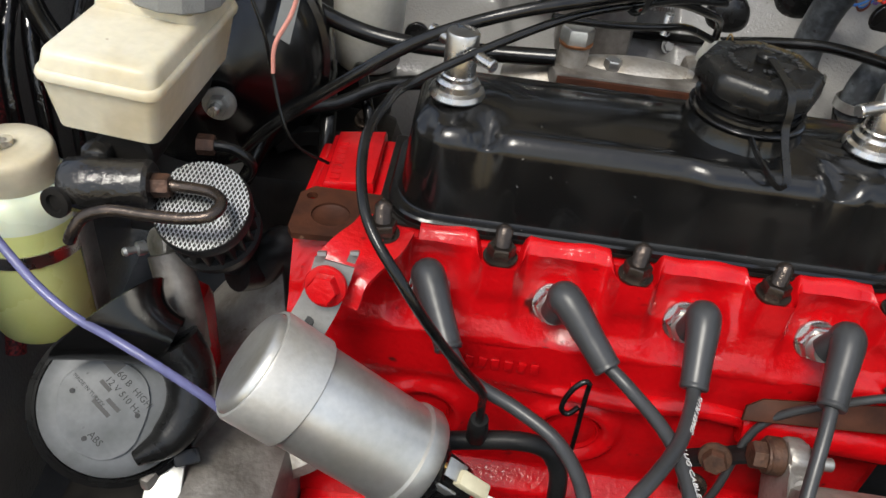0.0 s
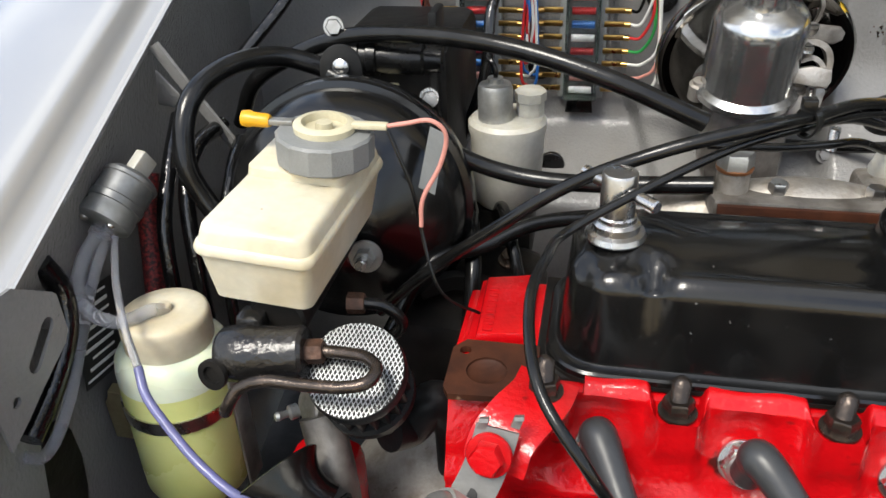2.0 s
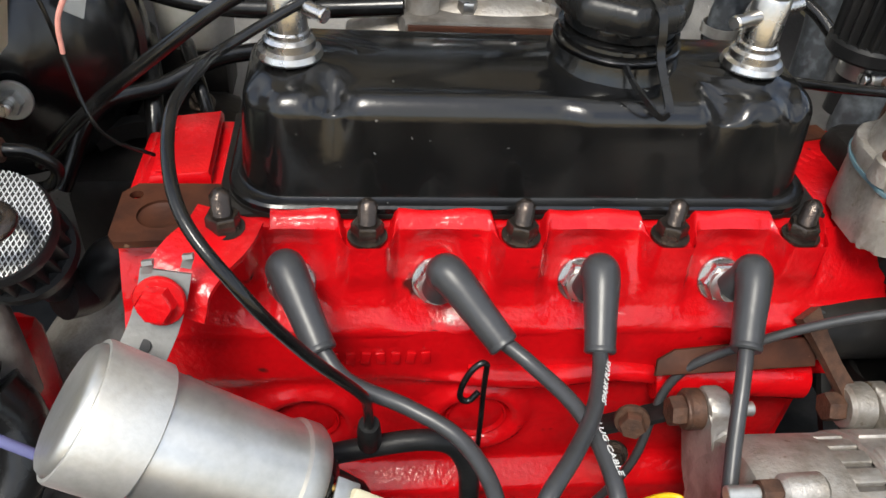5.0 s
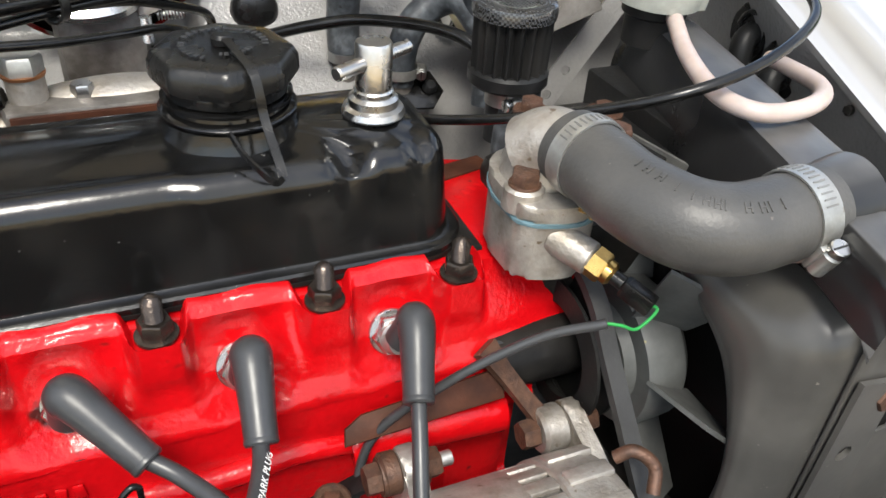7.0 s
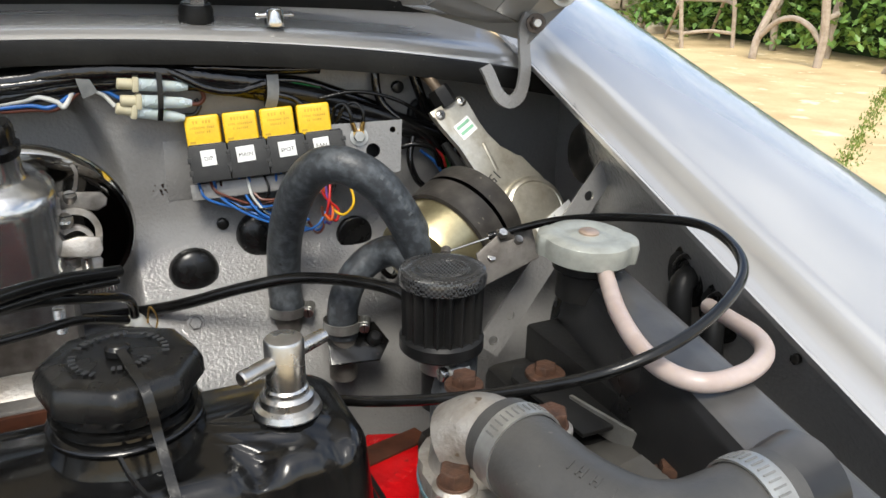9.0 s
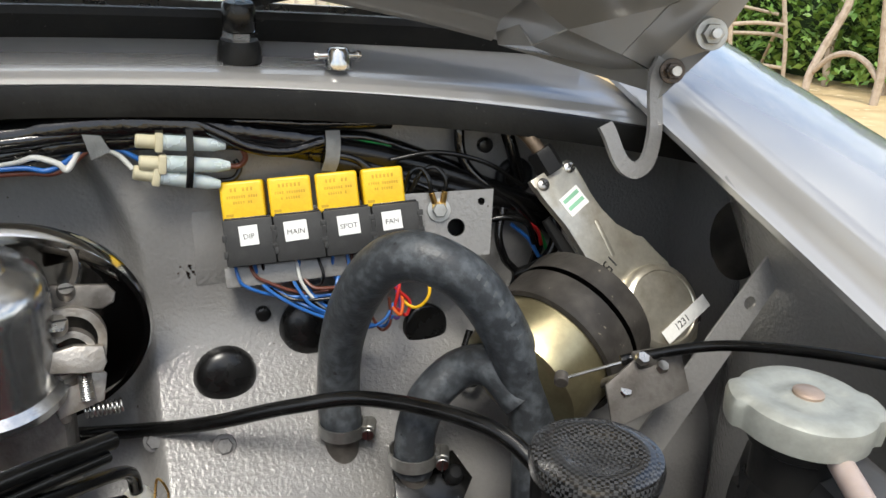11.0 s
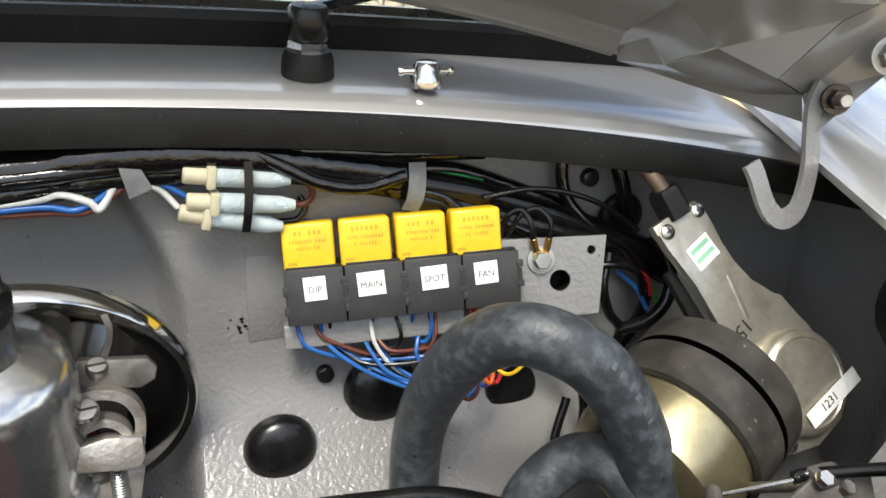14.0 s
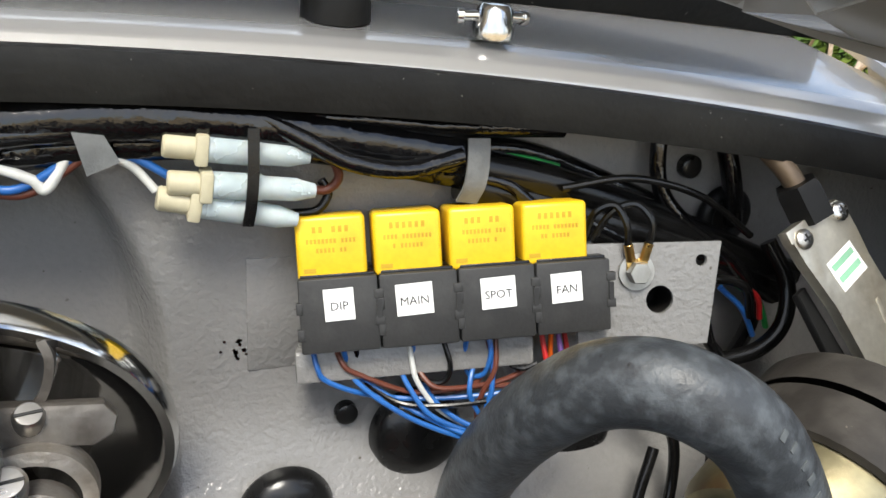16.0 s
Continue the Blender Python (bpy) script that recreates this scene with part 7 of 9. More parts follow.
    q = thing("float_switch_wire", p, "thin black wire from the reservoir cap", "wire")
    part("strand", tube([p, p + Vector((0.006, -0.004, -0.012)), p + Vector((0.014, -0.006, -0.034)), p + Vector((0.018, -0.006, -0.060)), p + Vector((0.026, -0.014, -0.088)), p + Vector((0.034, -0.010, -0.105)), p + Vector((0.05, 0.0, -0.12))], 0.0011, 8, 8), WIREBLK, q)


reservoir()


def servo():
    s = thing("brake_servo", (-0.335, 0.19, 0.70), "glossy black brake servo drum", "brake servo")
    c, ax = Vector((-0.338, 0.128, 0.712)), Vector((0.05, -1, 0.10))
    part("front_shell", lathe([(0, 0.024), (0.030, 0.023), (0.034, 0.020), (0.060, 0.012), (0.078, 0.0), (0.084, -0.014), (0.085, -0.028)], c, ax, 64), BLACK, s)
    part("crimped_rim", lathe([(0.085, -0.026), (0.0895, -0.027), (0.0905, -0.031), (0.0905, -0.040), (0.0885, -0.043), (0.084, -0.043)], c, ax, 64), BLACK, s)
    part("rear_shell", lathe([(0.084, -0.042), (0.083, -0.066), (0.074, -0.085), (0.050, -0.105), (0, -0.115)], c, ax, 64), BLACK, s)
    part("master_cylinder", rod((-0.335, 0.115, 0.716), (-0.331, -0.005, 0.722), 0.0165, 28), DARK, s)
    part("mounting_ear", slab([(-0.016, -0.020), (0.016, -0.020)] + [(0.0150 * math.cos(radians(a)), 0.004 + 0.0150 * math.sin(radians(a))) for a in range(0, 181, 15)], 0.003, basis((-0.352, 0.202, 0.792), (1, 0.2, 0), (0, 0.15, 1)), 0.0006), BLACKMATT, s)
    part("ear_bolt", lathe([(0.006, 0), (0.006, 0.002), (0.003, 0.004), (0, 0.004)], (-0.351, 0.199, 0.796), (0, -1, 0.15), 16), SATIN, s)
    part("flange_nut", hexa((-0.312, 0.098, 0.702), (0.1, -1, 0.15), 0.0125, 0.009, washer=0.0115), ZINC, s, "zinc plated flange nut")
    part("nut_stud", rod((-0.312, 0.093, 0.703), (-0.3108, 0.081, 0.7048), 0.0038, 12), SATIN, s)
    part("paper_strip", slab([(-0.006, -0.02), (0.006, -0.02), (0.007, 0.026), (-0.005, 0.026)], 0.0004, basis((-0.268, 0.112, 0.765), (0.72, 0.35, -0.55), (-0.55, 0.25, 0.72))), GREYPL, s, "faded white sticker")
    part("brake_union", hexa((-0.302, 0.030, 0.713), (1, 0.1, 0), 0.011, 0.010), RUST, s)
    part("brake_pipe", tube([(-0.293, 0.031, 0.713), (-0.280, 0.033, 0.710), (-0.272, 0.036, 0.698), (-0.280, 0.038, 0.686), (-0.300, 0.04, 0.682)], 0.0035, 12, 8), WIREBLK, s)


servo()


def slave_valve():
    v = thing("pressure_valve", (-0.3330, -0.0150, 0.7245), "oily black brake valve cylinder with steel pipes", "brake valve")
    a, b = Vector((-0.3550, -0.0250, 0.7130)), Vector((-0.3080, -0.0210, 0.7170))
    d = (b - a).normalized()
    part("body", lathe([(0, 0), (0.0125, 0), (0.0150, 0.003), (0.0155, 0.018), (0.0145, 0.022), (0.0140, (b - a).length - 0.002), (0.012, (b - a).length), (0, (b - a).length)], a, d, 36), OILY, v)
    part("lug", box((-0.3430, -0.0070, 0.7205), (0.016, 0.016, 0.018), 0.004), OILY, v)
    part("end_plug", lathe([(0.0085, 0), (0.0085, 0.003), (0.005, 0.003), (0.0045, 0.001), (0, 0.001)], (-0.3530, -0.0390, 0.7115), (-0.2, -1, 0.2), 20), DARK, v)
    part("union_nut", hexa(b, d, 0.0115, 0.009), RUST, v, "brown steel union nut")
    pipe = [b + d * 0.008, (-0.2900, -0.0210, 0.7185), (-0.2750, -0.0250, 0.7205), (-0.2670, -0.0330, 0.7205), (-0.2700, -0.0420, 0.7185), (-0.2830, -0.0450, 0.7165), (-0.3030, -0.0440, 0.7145), (-0.3230, -0.0430, 0.7135), (-0.3370, -0.0450, 0.7085), (-0.3435, -0.0480, 0.6995), (-0.3470, -0.0470, 0.6925)]
    part("steel_pipe", tube(pipe, 0.0034, 14, 10), NUT, v, "bent dark steel pipe")


slave_valve()

lf_ax = Vector((0.02, -0.52, 0.85))
lf = breather((-0.2840, -0.0005, 0.6745), RUBBER, "black breather filter topped with silver mesh", axis=lf_ax, r=0.0266, h=0.036)
f = frame_to(lf_ax)
wv = BM()
cc = Vector((-0.2840, -0.0005, 0.6745)) + lf_ax.normalized() * 0.0385
N = 12
for i in range(-N, N + 1):
    t = i * 0.0022
    half = math.sqrt(max(0, 0.0262 ** 2 - t * t))
    if half < 0.004:
        continue
    for turn in (62, -62):
        q = f.to_3x3() @ Matrix.Rotation(radians(turn), 3, "Z")
        box(cc + q @ Vector((0, t, 0.0006)), (2 * half, 0.00042, 0.0005), 0, q.to_4x4(), bm=wv)
part("mesh_cover", wv, MESHW, lf, "silver wire mesh", kind="stuff")
part("mesh_backing", lathe([(0.0262, 0), (0, 0.0002)], cc, lf_ax, 40), BLACKMATT, lf)
part("neck", lathe([(0.0125, -0.05), (0.0125, -0.004)], (-0.2840, -0.0005, 0.6745), lf_ax, 20), RUBBER, lf)
el = thing("breather_elbow", (-0.26, 0.03, 0.63), "black rubber breather elbow on the gearbox", "hose")
part("hose_body", tube([(-0.281, 0.018, 0.626), (-0.270, 0.032, 0.620), (-0.255, 0.035, 0.640), (-0.245, 0.04, 0.62), (-0.243, 0.04, 0.58)], 0.013, 18, 8), RUBBER, el)


def washer_bottle():
    w = thing("washer_bottle", (-0.437, 0.044, 0.533), "translucent washer bottle with green liquid", "washer bottle")
    c, ax = Vector((-0.4374, 0.0436, 0.533)), Vector((0.0132, 0.0178, 1))
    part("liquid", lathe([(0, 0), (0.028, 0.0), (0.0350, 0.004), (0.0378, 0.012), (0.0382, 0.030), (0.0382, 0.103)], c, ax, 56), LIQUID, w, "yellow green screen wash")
    part("shoulder", lathe([(0.0382, 0.103), (0.0380, 0.112), (0.0368, 0.119), (0.0345, 0.123), (0.0310, 0.1255), (0.0275, 0.1265), (0.0270, 0.130)], c, ax, 56), BOTTLE, w)
    part("cap", lathe([(0.0284, 0.1255), (0.0290, 0.127), (0.0290, 0.144), (0.0282, 0.1475), (0.0262, 0.1492), (0.0120, 0.1500), (0.0105, 0.1490), (0, 0.1492)], c, ax, 56), CREAM, w, "cream screw cap")
    part("cap_spout", lathe([(0.0052, 0), (0.0052, 0.004), (0.0038, 0.0046), (0, 0.0046)], c + Vector((0.002, 0.003, 0.149)), ax, 20), CREAM, w)
    band = part("strap", lathe([(0.0384, 0.0765), (0.0396, 0.0765), (0.0396, 0.0865), (0.0384, 0.0865), (0.0384, 0.0765)], c, ax, 56), SATIN, w, "steel band round the bottle")
    part("strap_bolt", hexa((-0.478, 0.036, 0.616), (0.2, -1, 0.1), 0.007, 0.004), SATIN, band)
    part("bracket", slab([(-0.007, -0.030), (0.006, -0.032), (0.007, 0.010), (-0.003, 0.012), (-0.004, 0.004), (-0.007, 0.002)], 0.010, basis((-0.4800, 0.038, 0.610), (1, 0.1, 0), (0, 0, 1)), 0.001), GOLD, w, "yellow passivated bottle bracket")
    part("side_bracket", box((-0.3975, 0.050, 0.590), (0.0022, 0.020, 0.115), 0.0008), ZINC, w)


washer_bottle()

for nm, pts, r, mat, label in (
        ("washer_tube", [(-0.4141, -0.0186, 0.6900), (-0.4050, -0.0300, 0.6800), (-0.3879, -0.0410, 0.6686), (-0.3690, -0.0515, 0.6580), (-0.3473, -0.0606, 0.6490), (-0.3244, -0.0653, 0.6404), (-0.2941, -0.0730, 0.6294), (-0.2735, -0.0761, 0.6168), (-0.250, -0.075, 0.595), (-0.215, -0.06, 0.58)], 0.0027, TUBECLR, "clear bluish washer tube hanging over the horn"),
        ("washer_tube", [(-0.4340, 0.0463, 0.6820), (-0.4385, 0.0380, 0.6872), (-0.4465, 0.0290, 0.6865), (-0.4570, 0.0245, 0.6860), (-0.4690, 0.0219, 0.6938), (-0.4810, 0.0314, 0.7050), (-0.4830, 0.0475, 0.7176), (-0.4815, 0.0633, 0.7250)], 0.0044, TUBEWHT, "clear washer tube bent from bottle to pump"),
        ("washer_tube", [(-0.4720, 0.0675, 0.7214), (-0.4595, 0.0410, 0.7072), (-0.4367, 0.0082, 0.6970), (-0.4141, -0.0186, 0.6900)], 0.0024, TUBEWHT, "thin clear washer tube from the pump"),
        ("washer_tube", [(-0.4785, 0.0668, 0.7213), (-0.4797, 0.0426, 0.6999), (-0.4814, 0.0180, 0.6688), (-0.4791, -0.0061, 0.6481), (-0.4810, -0.0261, 0.6311), (-0.4820, -0.0394, 0.6289), (-0.4830, -0.0500, 0.6398)], 0.0040, TUBEWHT, "clear washer tube down the inner wing")):
    q = thing(nm, pts[0], label, "tube", "washer tubes")
    part("tube_wall", tube(pts, r, 14, 10), mat, q)


def washer_pump():
    p = thing("washer_pump", (-0.475, 0.09, 0.74), "grey metal washer pump on the inner wing", "washer pump")
    a, e = Vector((-0.4800, 0.0690, 0.7290)), Vector((-0.4680, 0.1110, 0.7545))
    d = (e - a).normalized()
    L = (e - a).length
    zinc = material("grey_cast_zinc", (0.28, 0.285, 0.28), 0.42, 0.6, second=(0.2, 0.205, 0.2), scale=60, bump=0.2)
    part("lower_cap", lathe([(0, 0), (0.0150, 0), (0.0178, 0.002), (0.0180, 0.010), (0.0172, 0.0115), (0.0172, 0.0150)], a, d, 40), zinc, p)
    part("motor_can", lathe([(0.0170, 0.014), (0.0184, 0.0145), (0.0186, 0.0190), (0.0178, 0.0200), (0.0178, 0.0330), (0.0186, 0.0338), (0.0186, 0.0362), (0.0170, 0.0380), (0.0150, 0.0395), (0, 0.0400)], a, d, 40), PUMPGREY, p)
    f = frame_to(d)
    part("terminal_block", box(a + d * (L - 0.002), (0.0085, 0.0150, 0.0160), 0.0012, f), WHITEPL, p, "cream terminal block")
    for k in range(3):
        t = radians(40 + 120 * k)
        part("screw", lathe([(0.0030, 0.0015), (0.0028, -0.0012), (0.0018, -0.0022), (0, -0.0023)], a + f.to_3x3() @ Vector((0.0122 * math.cos(t), 0.0122 * math.sin(t), 0.0)), d, 14), SATIN, p)
    for k in (-1, 1):
        q = a + f.to_3x3() @ Vector((0.0045 * k, -0.002, 0))
        part("outlet", rod(q - d * 0.008, q + d * 0.002, 0.0040, 16), TUBEWHT, p)


washer_pump()


def horn():
    h = thing("horn", (-0.335, -0.07, 0.57), "black plastic snail horn with a grey name plate", "horn")
    c, ax = Vector((-0.3340, -0.060, 0.578)), Vector((0.30, -0.62, 0.74)).normalized()
    f = frame_to(ax)
    r3 = f.to_3x3()

    def P(u, v, w=0.0):
        return c + r3 @ Vector((u, v, w))
    part("diaphragm_case", lathe([(0, -0.022), (0.040, -0.022), (0.0455, -0.016), (0.0465, -0.004), (0.0440, 0.004), (0.036, 0.008), (0, 0.009)], c, ax, 48), PLASTIC, h)
    part("case_face", lathe([(0.0450, 0.0035), (0.0425, 0.0062), (0.036, 0.0092), (0, 0.0098)], c, ax, 48), HORNGREY, h, "worn grey face of the case")
    part("rim_band", lathe([(0.0465, -0.010), (0.0485, -0.009), (0.0485, -0.002), (0.0465, -0.001)], c, ax, 48), PLASTIC, h)
    part("name_plate", slab([(p.x, p.y) for p in spline([(-0.038, 0.004, 0), (-0.030, 0.024, 0), (-0.008, 0.031, 0), (0.014, 0.022, 0), (0.022, 0.002, 0), (0.014, -0.020, 0), (0.000, -0.036, 0), (-0.022, -0.034, 0), (-0.036, -0.016, 0)], 5, True)], 0.0022, Matrix.Translation(c) @ f @ Matrix.Translation((0, 0, 0.0092)) @ Matrix.Diagonal((0.86, 0.86, 1, 1)), 0.0006), HORNGREY, h, "worn grey embossed plate")
    xa = (r3.inverted() @ Vector((1, 0.1, 0.15)))
    xa.z = 0
    xa.normalize()
    ang = math.atan2(xa.y, xa.x) - radians(50)
    for k, (text, u, v, sz) in enumerate((("60 B  HIGH", 0.001, 0.014, 0.0058), ("12 V 510 Hz", -0.001, 0.006, 0.0056), ("ABS", 0.010, -0.026, 0.0058), ("MADE IN TURKEY", -0.019, -0.008, 0.0032))):
        part("embossed_text", words(text, sz, Matrix.Translation(c) @ f @ Matrix.Rotation(ang, 4, "Z") @ Matrix.Translation((u * 0.85, v * 0.85, 0.0115)), 0.00012), INK, h)
    eb = BM()
    for u, v, su, sv in ((-0.022, 0.016, 0.012, 0.010), (-0.014, 0.002, 0.010, 0.003), (0.0, -0.003, 0.012, 0.003), (-0.004, -0.010, 0.016, 0.003)):
        q = f @ Matrix.Rotation(ang, 4, "Z")
        box(c + q.to_3x3() @ Vector((u * 0.85, v * 0.85, 0.0114)), (su * 0.85, sv * 0.85, 0.0003), 0, q.to_3x3().to_4x4(), bm=eb)
    part("embossed_bars", eb, DUSTY, h)
    for u, v in ((-0.027, 0.014), (0.012, -0.012), (-0.024, -0.020)):
        part("plate_rivet", lathe([(0.0016, 0), (0.0016, 0.0006), (0, 0.0006)], P(u * 0.85, v * 0.85, 0.0113), ax, 10), INK, h)
    # snail trumpet: winds round the case, widens and opens in a flared mouth
    way = [(-0.3149, -0.087, 0.5613), (-0.2990, -0.0745, 0.5680), (-0.2905, -0.0570, 0.5820), (-0.2935, -0.0440, 0.5985), (-0.3040, -0.0390, 0.6140)]
    part("trumpet", tube(way, 0.0135, 20, 8, radii=(0.35, 0.85, 1.05, 1.15, 1.30)), PLASTIC, h)
    m0, m1 = Vector((-0.3040, -0.0390, 0.6140)), Vector((-0.3350, -0.0490, 0.6385))
    major = (Vector((-0.3087, -0.0279, 0.6561)) - Vector((-0.3613, -0.0708, 0.6210))) / 2
    minor = Vector((-0.10, -0.50, 0.55)).normalized() * 0.017
    a0 = Vector((0.35, 0.62, 0.70)).normalized() * 0.0175
    b0 = Vector((0.30, -0.62, 0.74)).normalized() * 0.0165

    def bell(u, v):
        a = 2 * math.pi * v
        k = u ** 1.7
        return m0.lerp(m1, u) + a0.lerp(major, k) * math.cos(a) + b0.lerp(minor, k) * math.sin(a)
    part("bell_mouth", sheet(bell, 16, 40, 0.0016), BLACK, h, "glossy flared horn mouth")
    part("case_ring", lathe([(0.0500, -0.014), (0.0525, -0.013), (0.0525, -0.006), (0.0490, -0.004)], c, ax, 48), PLASTIC, h)
    part("fixing_bracket", slab([(-0.012, -0.03), (0.012, -0.03), (0.010, 0.02), (-0.010, 0.02)], 0.003, basis(P(0.022, -0.046, -0.012), (1, 0.1, 0), (-0.2, 0.8, 0.4)), 0.0006), ZINC, h)
    part("spade_connector", box(P(0.034, -0.042, -0.004), (0.016, 0.010, 0.008), 0.001, f), PLASTIC, h)


horn()


def coil():
    k = thing("ignition_coil", (-0.19, -0.10, 0.64), "brushed aluminium ignition coil in a clamp", "ignition coil")
    a, b = Vector((-0.2386, -0.1010, 0.6825)), Vector((-0.1535, -0.1005, 0.6200))
    d = (b - a).normalized()
    L = (b - a).length
    part("can", lathe([(0, 0.0035), (0.012, 0.0034), (0.0200, 0.0030), (0.0240, 0.0032), (0.0262, 0.0042), (0.0274, 0.0062), (0.0280, 0.0100), (0.0280, L)], a, d, 64), COILALU, k)
    part("clamp_band", lathe([(0.0281, 0.0070), (0.0296, 0.0072), (0.0302, 0.0085), (0.0302, 0.0350), (0.0296, 0.0356), (0.0281, 0.0356), (0.0281, 0.0070)], a, d, 64), BANDALU, k, "dull aluminium clamp band")
    part("rolled_rim", lathe([(0.0278, L - 0.006), (0.0300, L - 0.005), (0.0304, L + 0.003), (0.0290, L + 0.0055), (0.0262, L + 0.0055), (0.0255, L + 0.002)], a, d, 64), COILALU, k)
    part("tower_cap", lathe([(0.0262, L + 0.001), (0.0235, L + 0.010), (0.0190, L + 0.016), (0.0150, L + 0.018), (0.0135, L + 0.036), (0.0115, L + 0.040), (0, L + 0.040)], a, d, 48), PLASTIC, k)
    up = Vector((0.1, -0.35, 0.93))
    up = (up - d * up.dot(d)).normalized()
    side = d.cross(up)
    p = b + up * 0.0205 + d * 0.008
    part("terminal_stud", rod(p, p + d * 0.014, 0.0025, 12), BRASS, k)
    part("spade", box(p + d * 0.010 + up * 0.003, (0.010, 0.012, 0.0012), 0.0002, basis((0, 0, 0), side, d).to_3x3().to_4x4()), ZINC, k)
    part("spade", box(p + d * 0.010 - up * 0.004 + side * 0.010, (0.010, 0.012, 0.0012), 0.0002, basis((0, 0, 0), up, d).to_3x3().to_4x4()), ZINC, k)
    part("terminal_cover", box(p + d * 0.022 + side * 0.002 + up * 0.003, (0.009, 0.020, 0.008), 0.002, basis((0, 0, 0), side, d).to_3x3().to_4x4()), CONNCREAM, k, "clear yellowed terminal cover")
    q = p + d * 0.030 + side * 0.004
    for j in range(2):
        part("white_lead", tube([q + up * 0.003 * j, q + d * 0.010 + up * (0.004 + 0.003 * j), q + d * 0.022 + up * 0.001, q + d * 0.028 - up * 0.014, q + d * 0.026 - up * 0.05], 0.0014, 8, 8), WHITEW, k)
    # bracket tab with its hole, bent up into a fork behind the red bolt
    across = (0.98, 0.14, 0.08)
    part("bracket_tab", strap([(-0.2045, -0.0435, 0.7000), (-0.2060, -0.0465, 0.6930), (-0.2085, -0.0495, 0.6840), (-0.2112, -0.0535, 0.6765), (-0.2150, -0.0590, 0.6690), (-0.2190, -0.0650, 0.6620), (-0.2230, -0.0720, 0.6570)], 0.0215, 0.0020, 4, up=across), DULLZINC, k, "zinc plated bracket tab")
    for e in (-1, 1):
        q = Vector((-0.2045, -0.0435, 0.7000)) + Vector(across) * (0.0085 * e)
        part("fork_prong", strap([q, q + Vector((0.0020, 0.0010, 0.0060)), q + Vector((0.0022, -0.0030, 0.0085))], 0.0045, 0.0020, 4, up=across), DULLZINC, k)
    face = Vector((-0.25, -0.70, 0.67))
    part("bracket_hole", lathe([(0.0031, 0.0), (0.0031, 0.0006), (0, 0.0007)], Vector((-0.2152, -0.0594, 0.6692)) + face.normalized() * 0.0006, face, 18), INK, k, "dark drilled hole")
    part("clamp_bolt", rod((-0.203, -0.075, 0.652), (-0.196, -0.066, 0.654), 0.003, 12), ZINC, k)


coil()

br = thing("coil_mount", (-0.2, -0.03, 0.69), "red painted strap from head stud to coil bracket", "bracket")
part("strap_plate", sweep([(-0.183, 0.004, 0.6935), (-0.187, -0.012, 0.6935), (-0.196, -0.028, 0.6925), (-0.2030, -0.038, 0.6860), (-0.2065, -0.0440, 0.6740)], [(-0.0165, -0.002), (0.0165, -0.002), (0.0165, 0.002), (-0.0165, 0.002)], 6, up=(0.1, -0.3, 1)), RED, br)
part("bolt", hexa((-0.2078, -0.0500, 0.6880), (-0.12, -0.92, 0.33), 0.0150, 0.0085, washer=0.0118), RED, br, "red painted bolt head")
part("lock_washer", lathe([(0.0095, 0), (0.0105, 0), (0.0105, 0.0022), (0.0095, 0.0022), (0.0095, 0)], (-0.2076, -0.0490, 0.6877), (-0.12, -0.92, 0.33), 24), RUST, br)

# bare end of the head and the red flange behind it
he = thing("head_end_plate", (-0.222, 0.03, 0.68), "bare rust brown end of the head with a core plug", "casting")
part("bare_face", with_holes([(-0.2395, -0.006), (-0.2360, -0.012), (-0.205, -0.010), (-0.190, 0.012), (-0.191, 0.036), (-0.2330, 0.036), (-0.2400, 0.028)], [disc_outline(0.0115, 24, (-0.2180, 0.010)), disc_outline(0.0035, 14, (-0.2325, 0.026))], 0.004, Matrix.Translation((0, 0, 0.6860))), BROWN, he)
part("core_plug", lathe([(0.0114, 0), (0.0095, -0.0015), (0, -0.002)], (-0.2180, 0.010, 0.6885), (0, 0, 1), 24), BROWN, he)
part("rear_flange", slab([(-0.2290, 0.037), (-0.1980, 0.042), (-0.1990, 0.107), (-0.2310, 0.099)], 0.014, Matrix.Translation((0, 0, 0.6800)), 0.004), RED, he, "red painted flange")
bl = BM()
for i in range(8):
    box((-0.2225 - 0.0002 * i, 0.042 + 0.0058 * i, 0.6943), (0.0060, 0.0030, 0.0012), 0.0003, bm=bl)
part("raised_lettering", bl, RED, he)
part("end_cap", box((-0.2375, 0.055, 0.655), (0.008, 0.09, 0.055), 0.003), RED, he)

ds = thing("dipstick", (-0.056, -0.045, 0.60), "black wire dipstick with a looped handle", "dipstick")
part("stem", tube([(-0.0560, -0.0480, 0.6390), (-0.0558, -0.0478, 0.62), (-0.0540, -0.046, 0.58), (-0.052, -0.044, 0.50), (-0.051, -0.042, 0.46)], 0.0016, 10, 6), WIREBLK, ds)
part("loop", tube([(-0.0560, -0.0480, 0.6390), (-0.0590, -0.0485, 0.6410), (-0.0640, -0.0500, 0.6370), (-0.0680, -0.0515, 0.6280), (-0.0685, -0.0520, 0.6190), (-0.0640, -0.0520, 0.6160), (-0.0590, -0.0505, 0.6210)], 0.0017, 10, 8), WIREBLK, ds)

sl = thing("oil_pipe", (-0.06, -0.05, 0.57), "black sleeved pipe along the block", "pipe")
part("pipe_wall", tube([(-0.150, -0.060, 0.580), (-0.120, -0.058, 0.586), (-0.090, -0.058, 0.592), (-0.072, -0.058, 0.588), (-0.062, -0.060, 0.572), (-0.058, -0.060, 0.545), (-0.055, -0.055, 0.50)], 0.0058, 16, 8), RUBBER, sl)

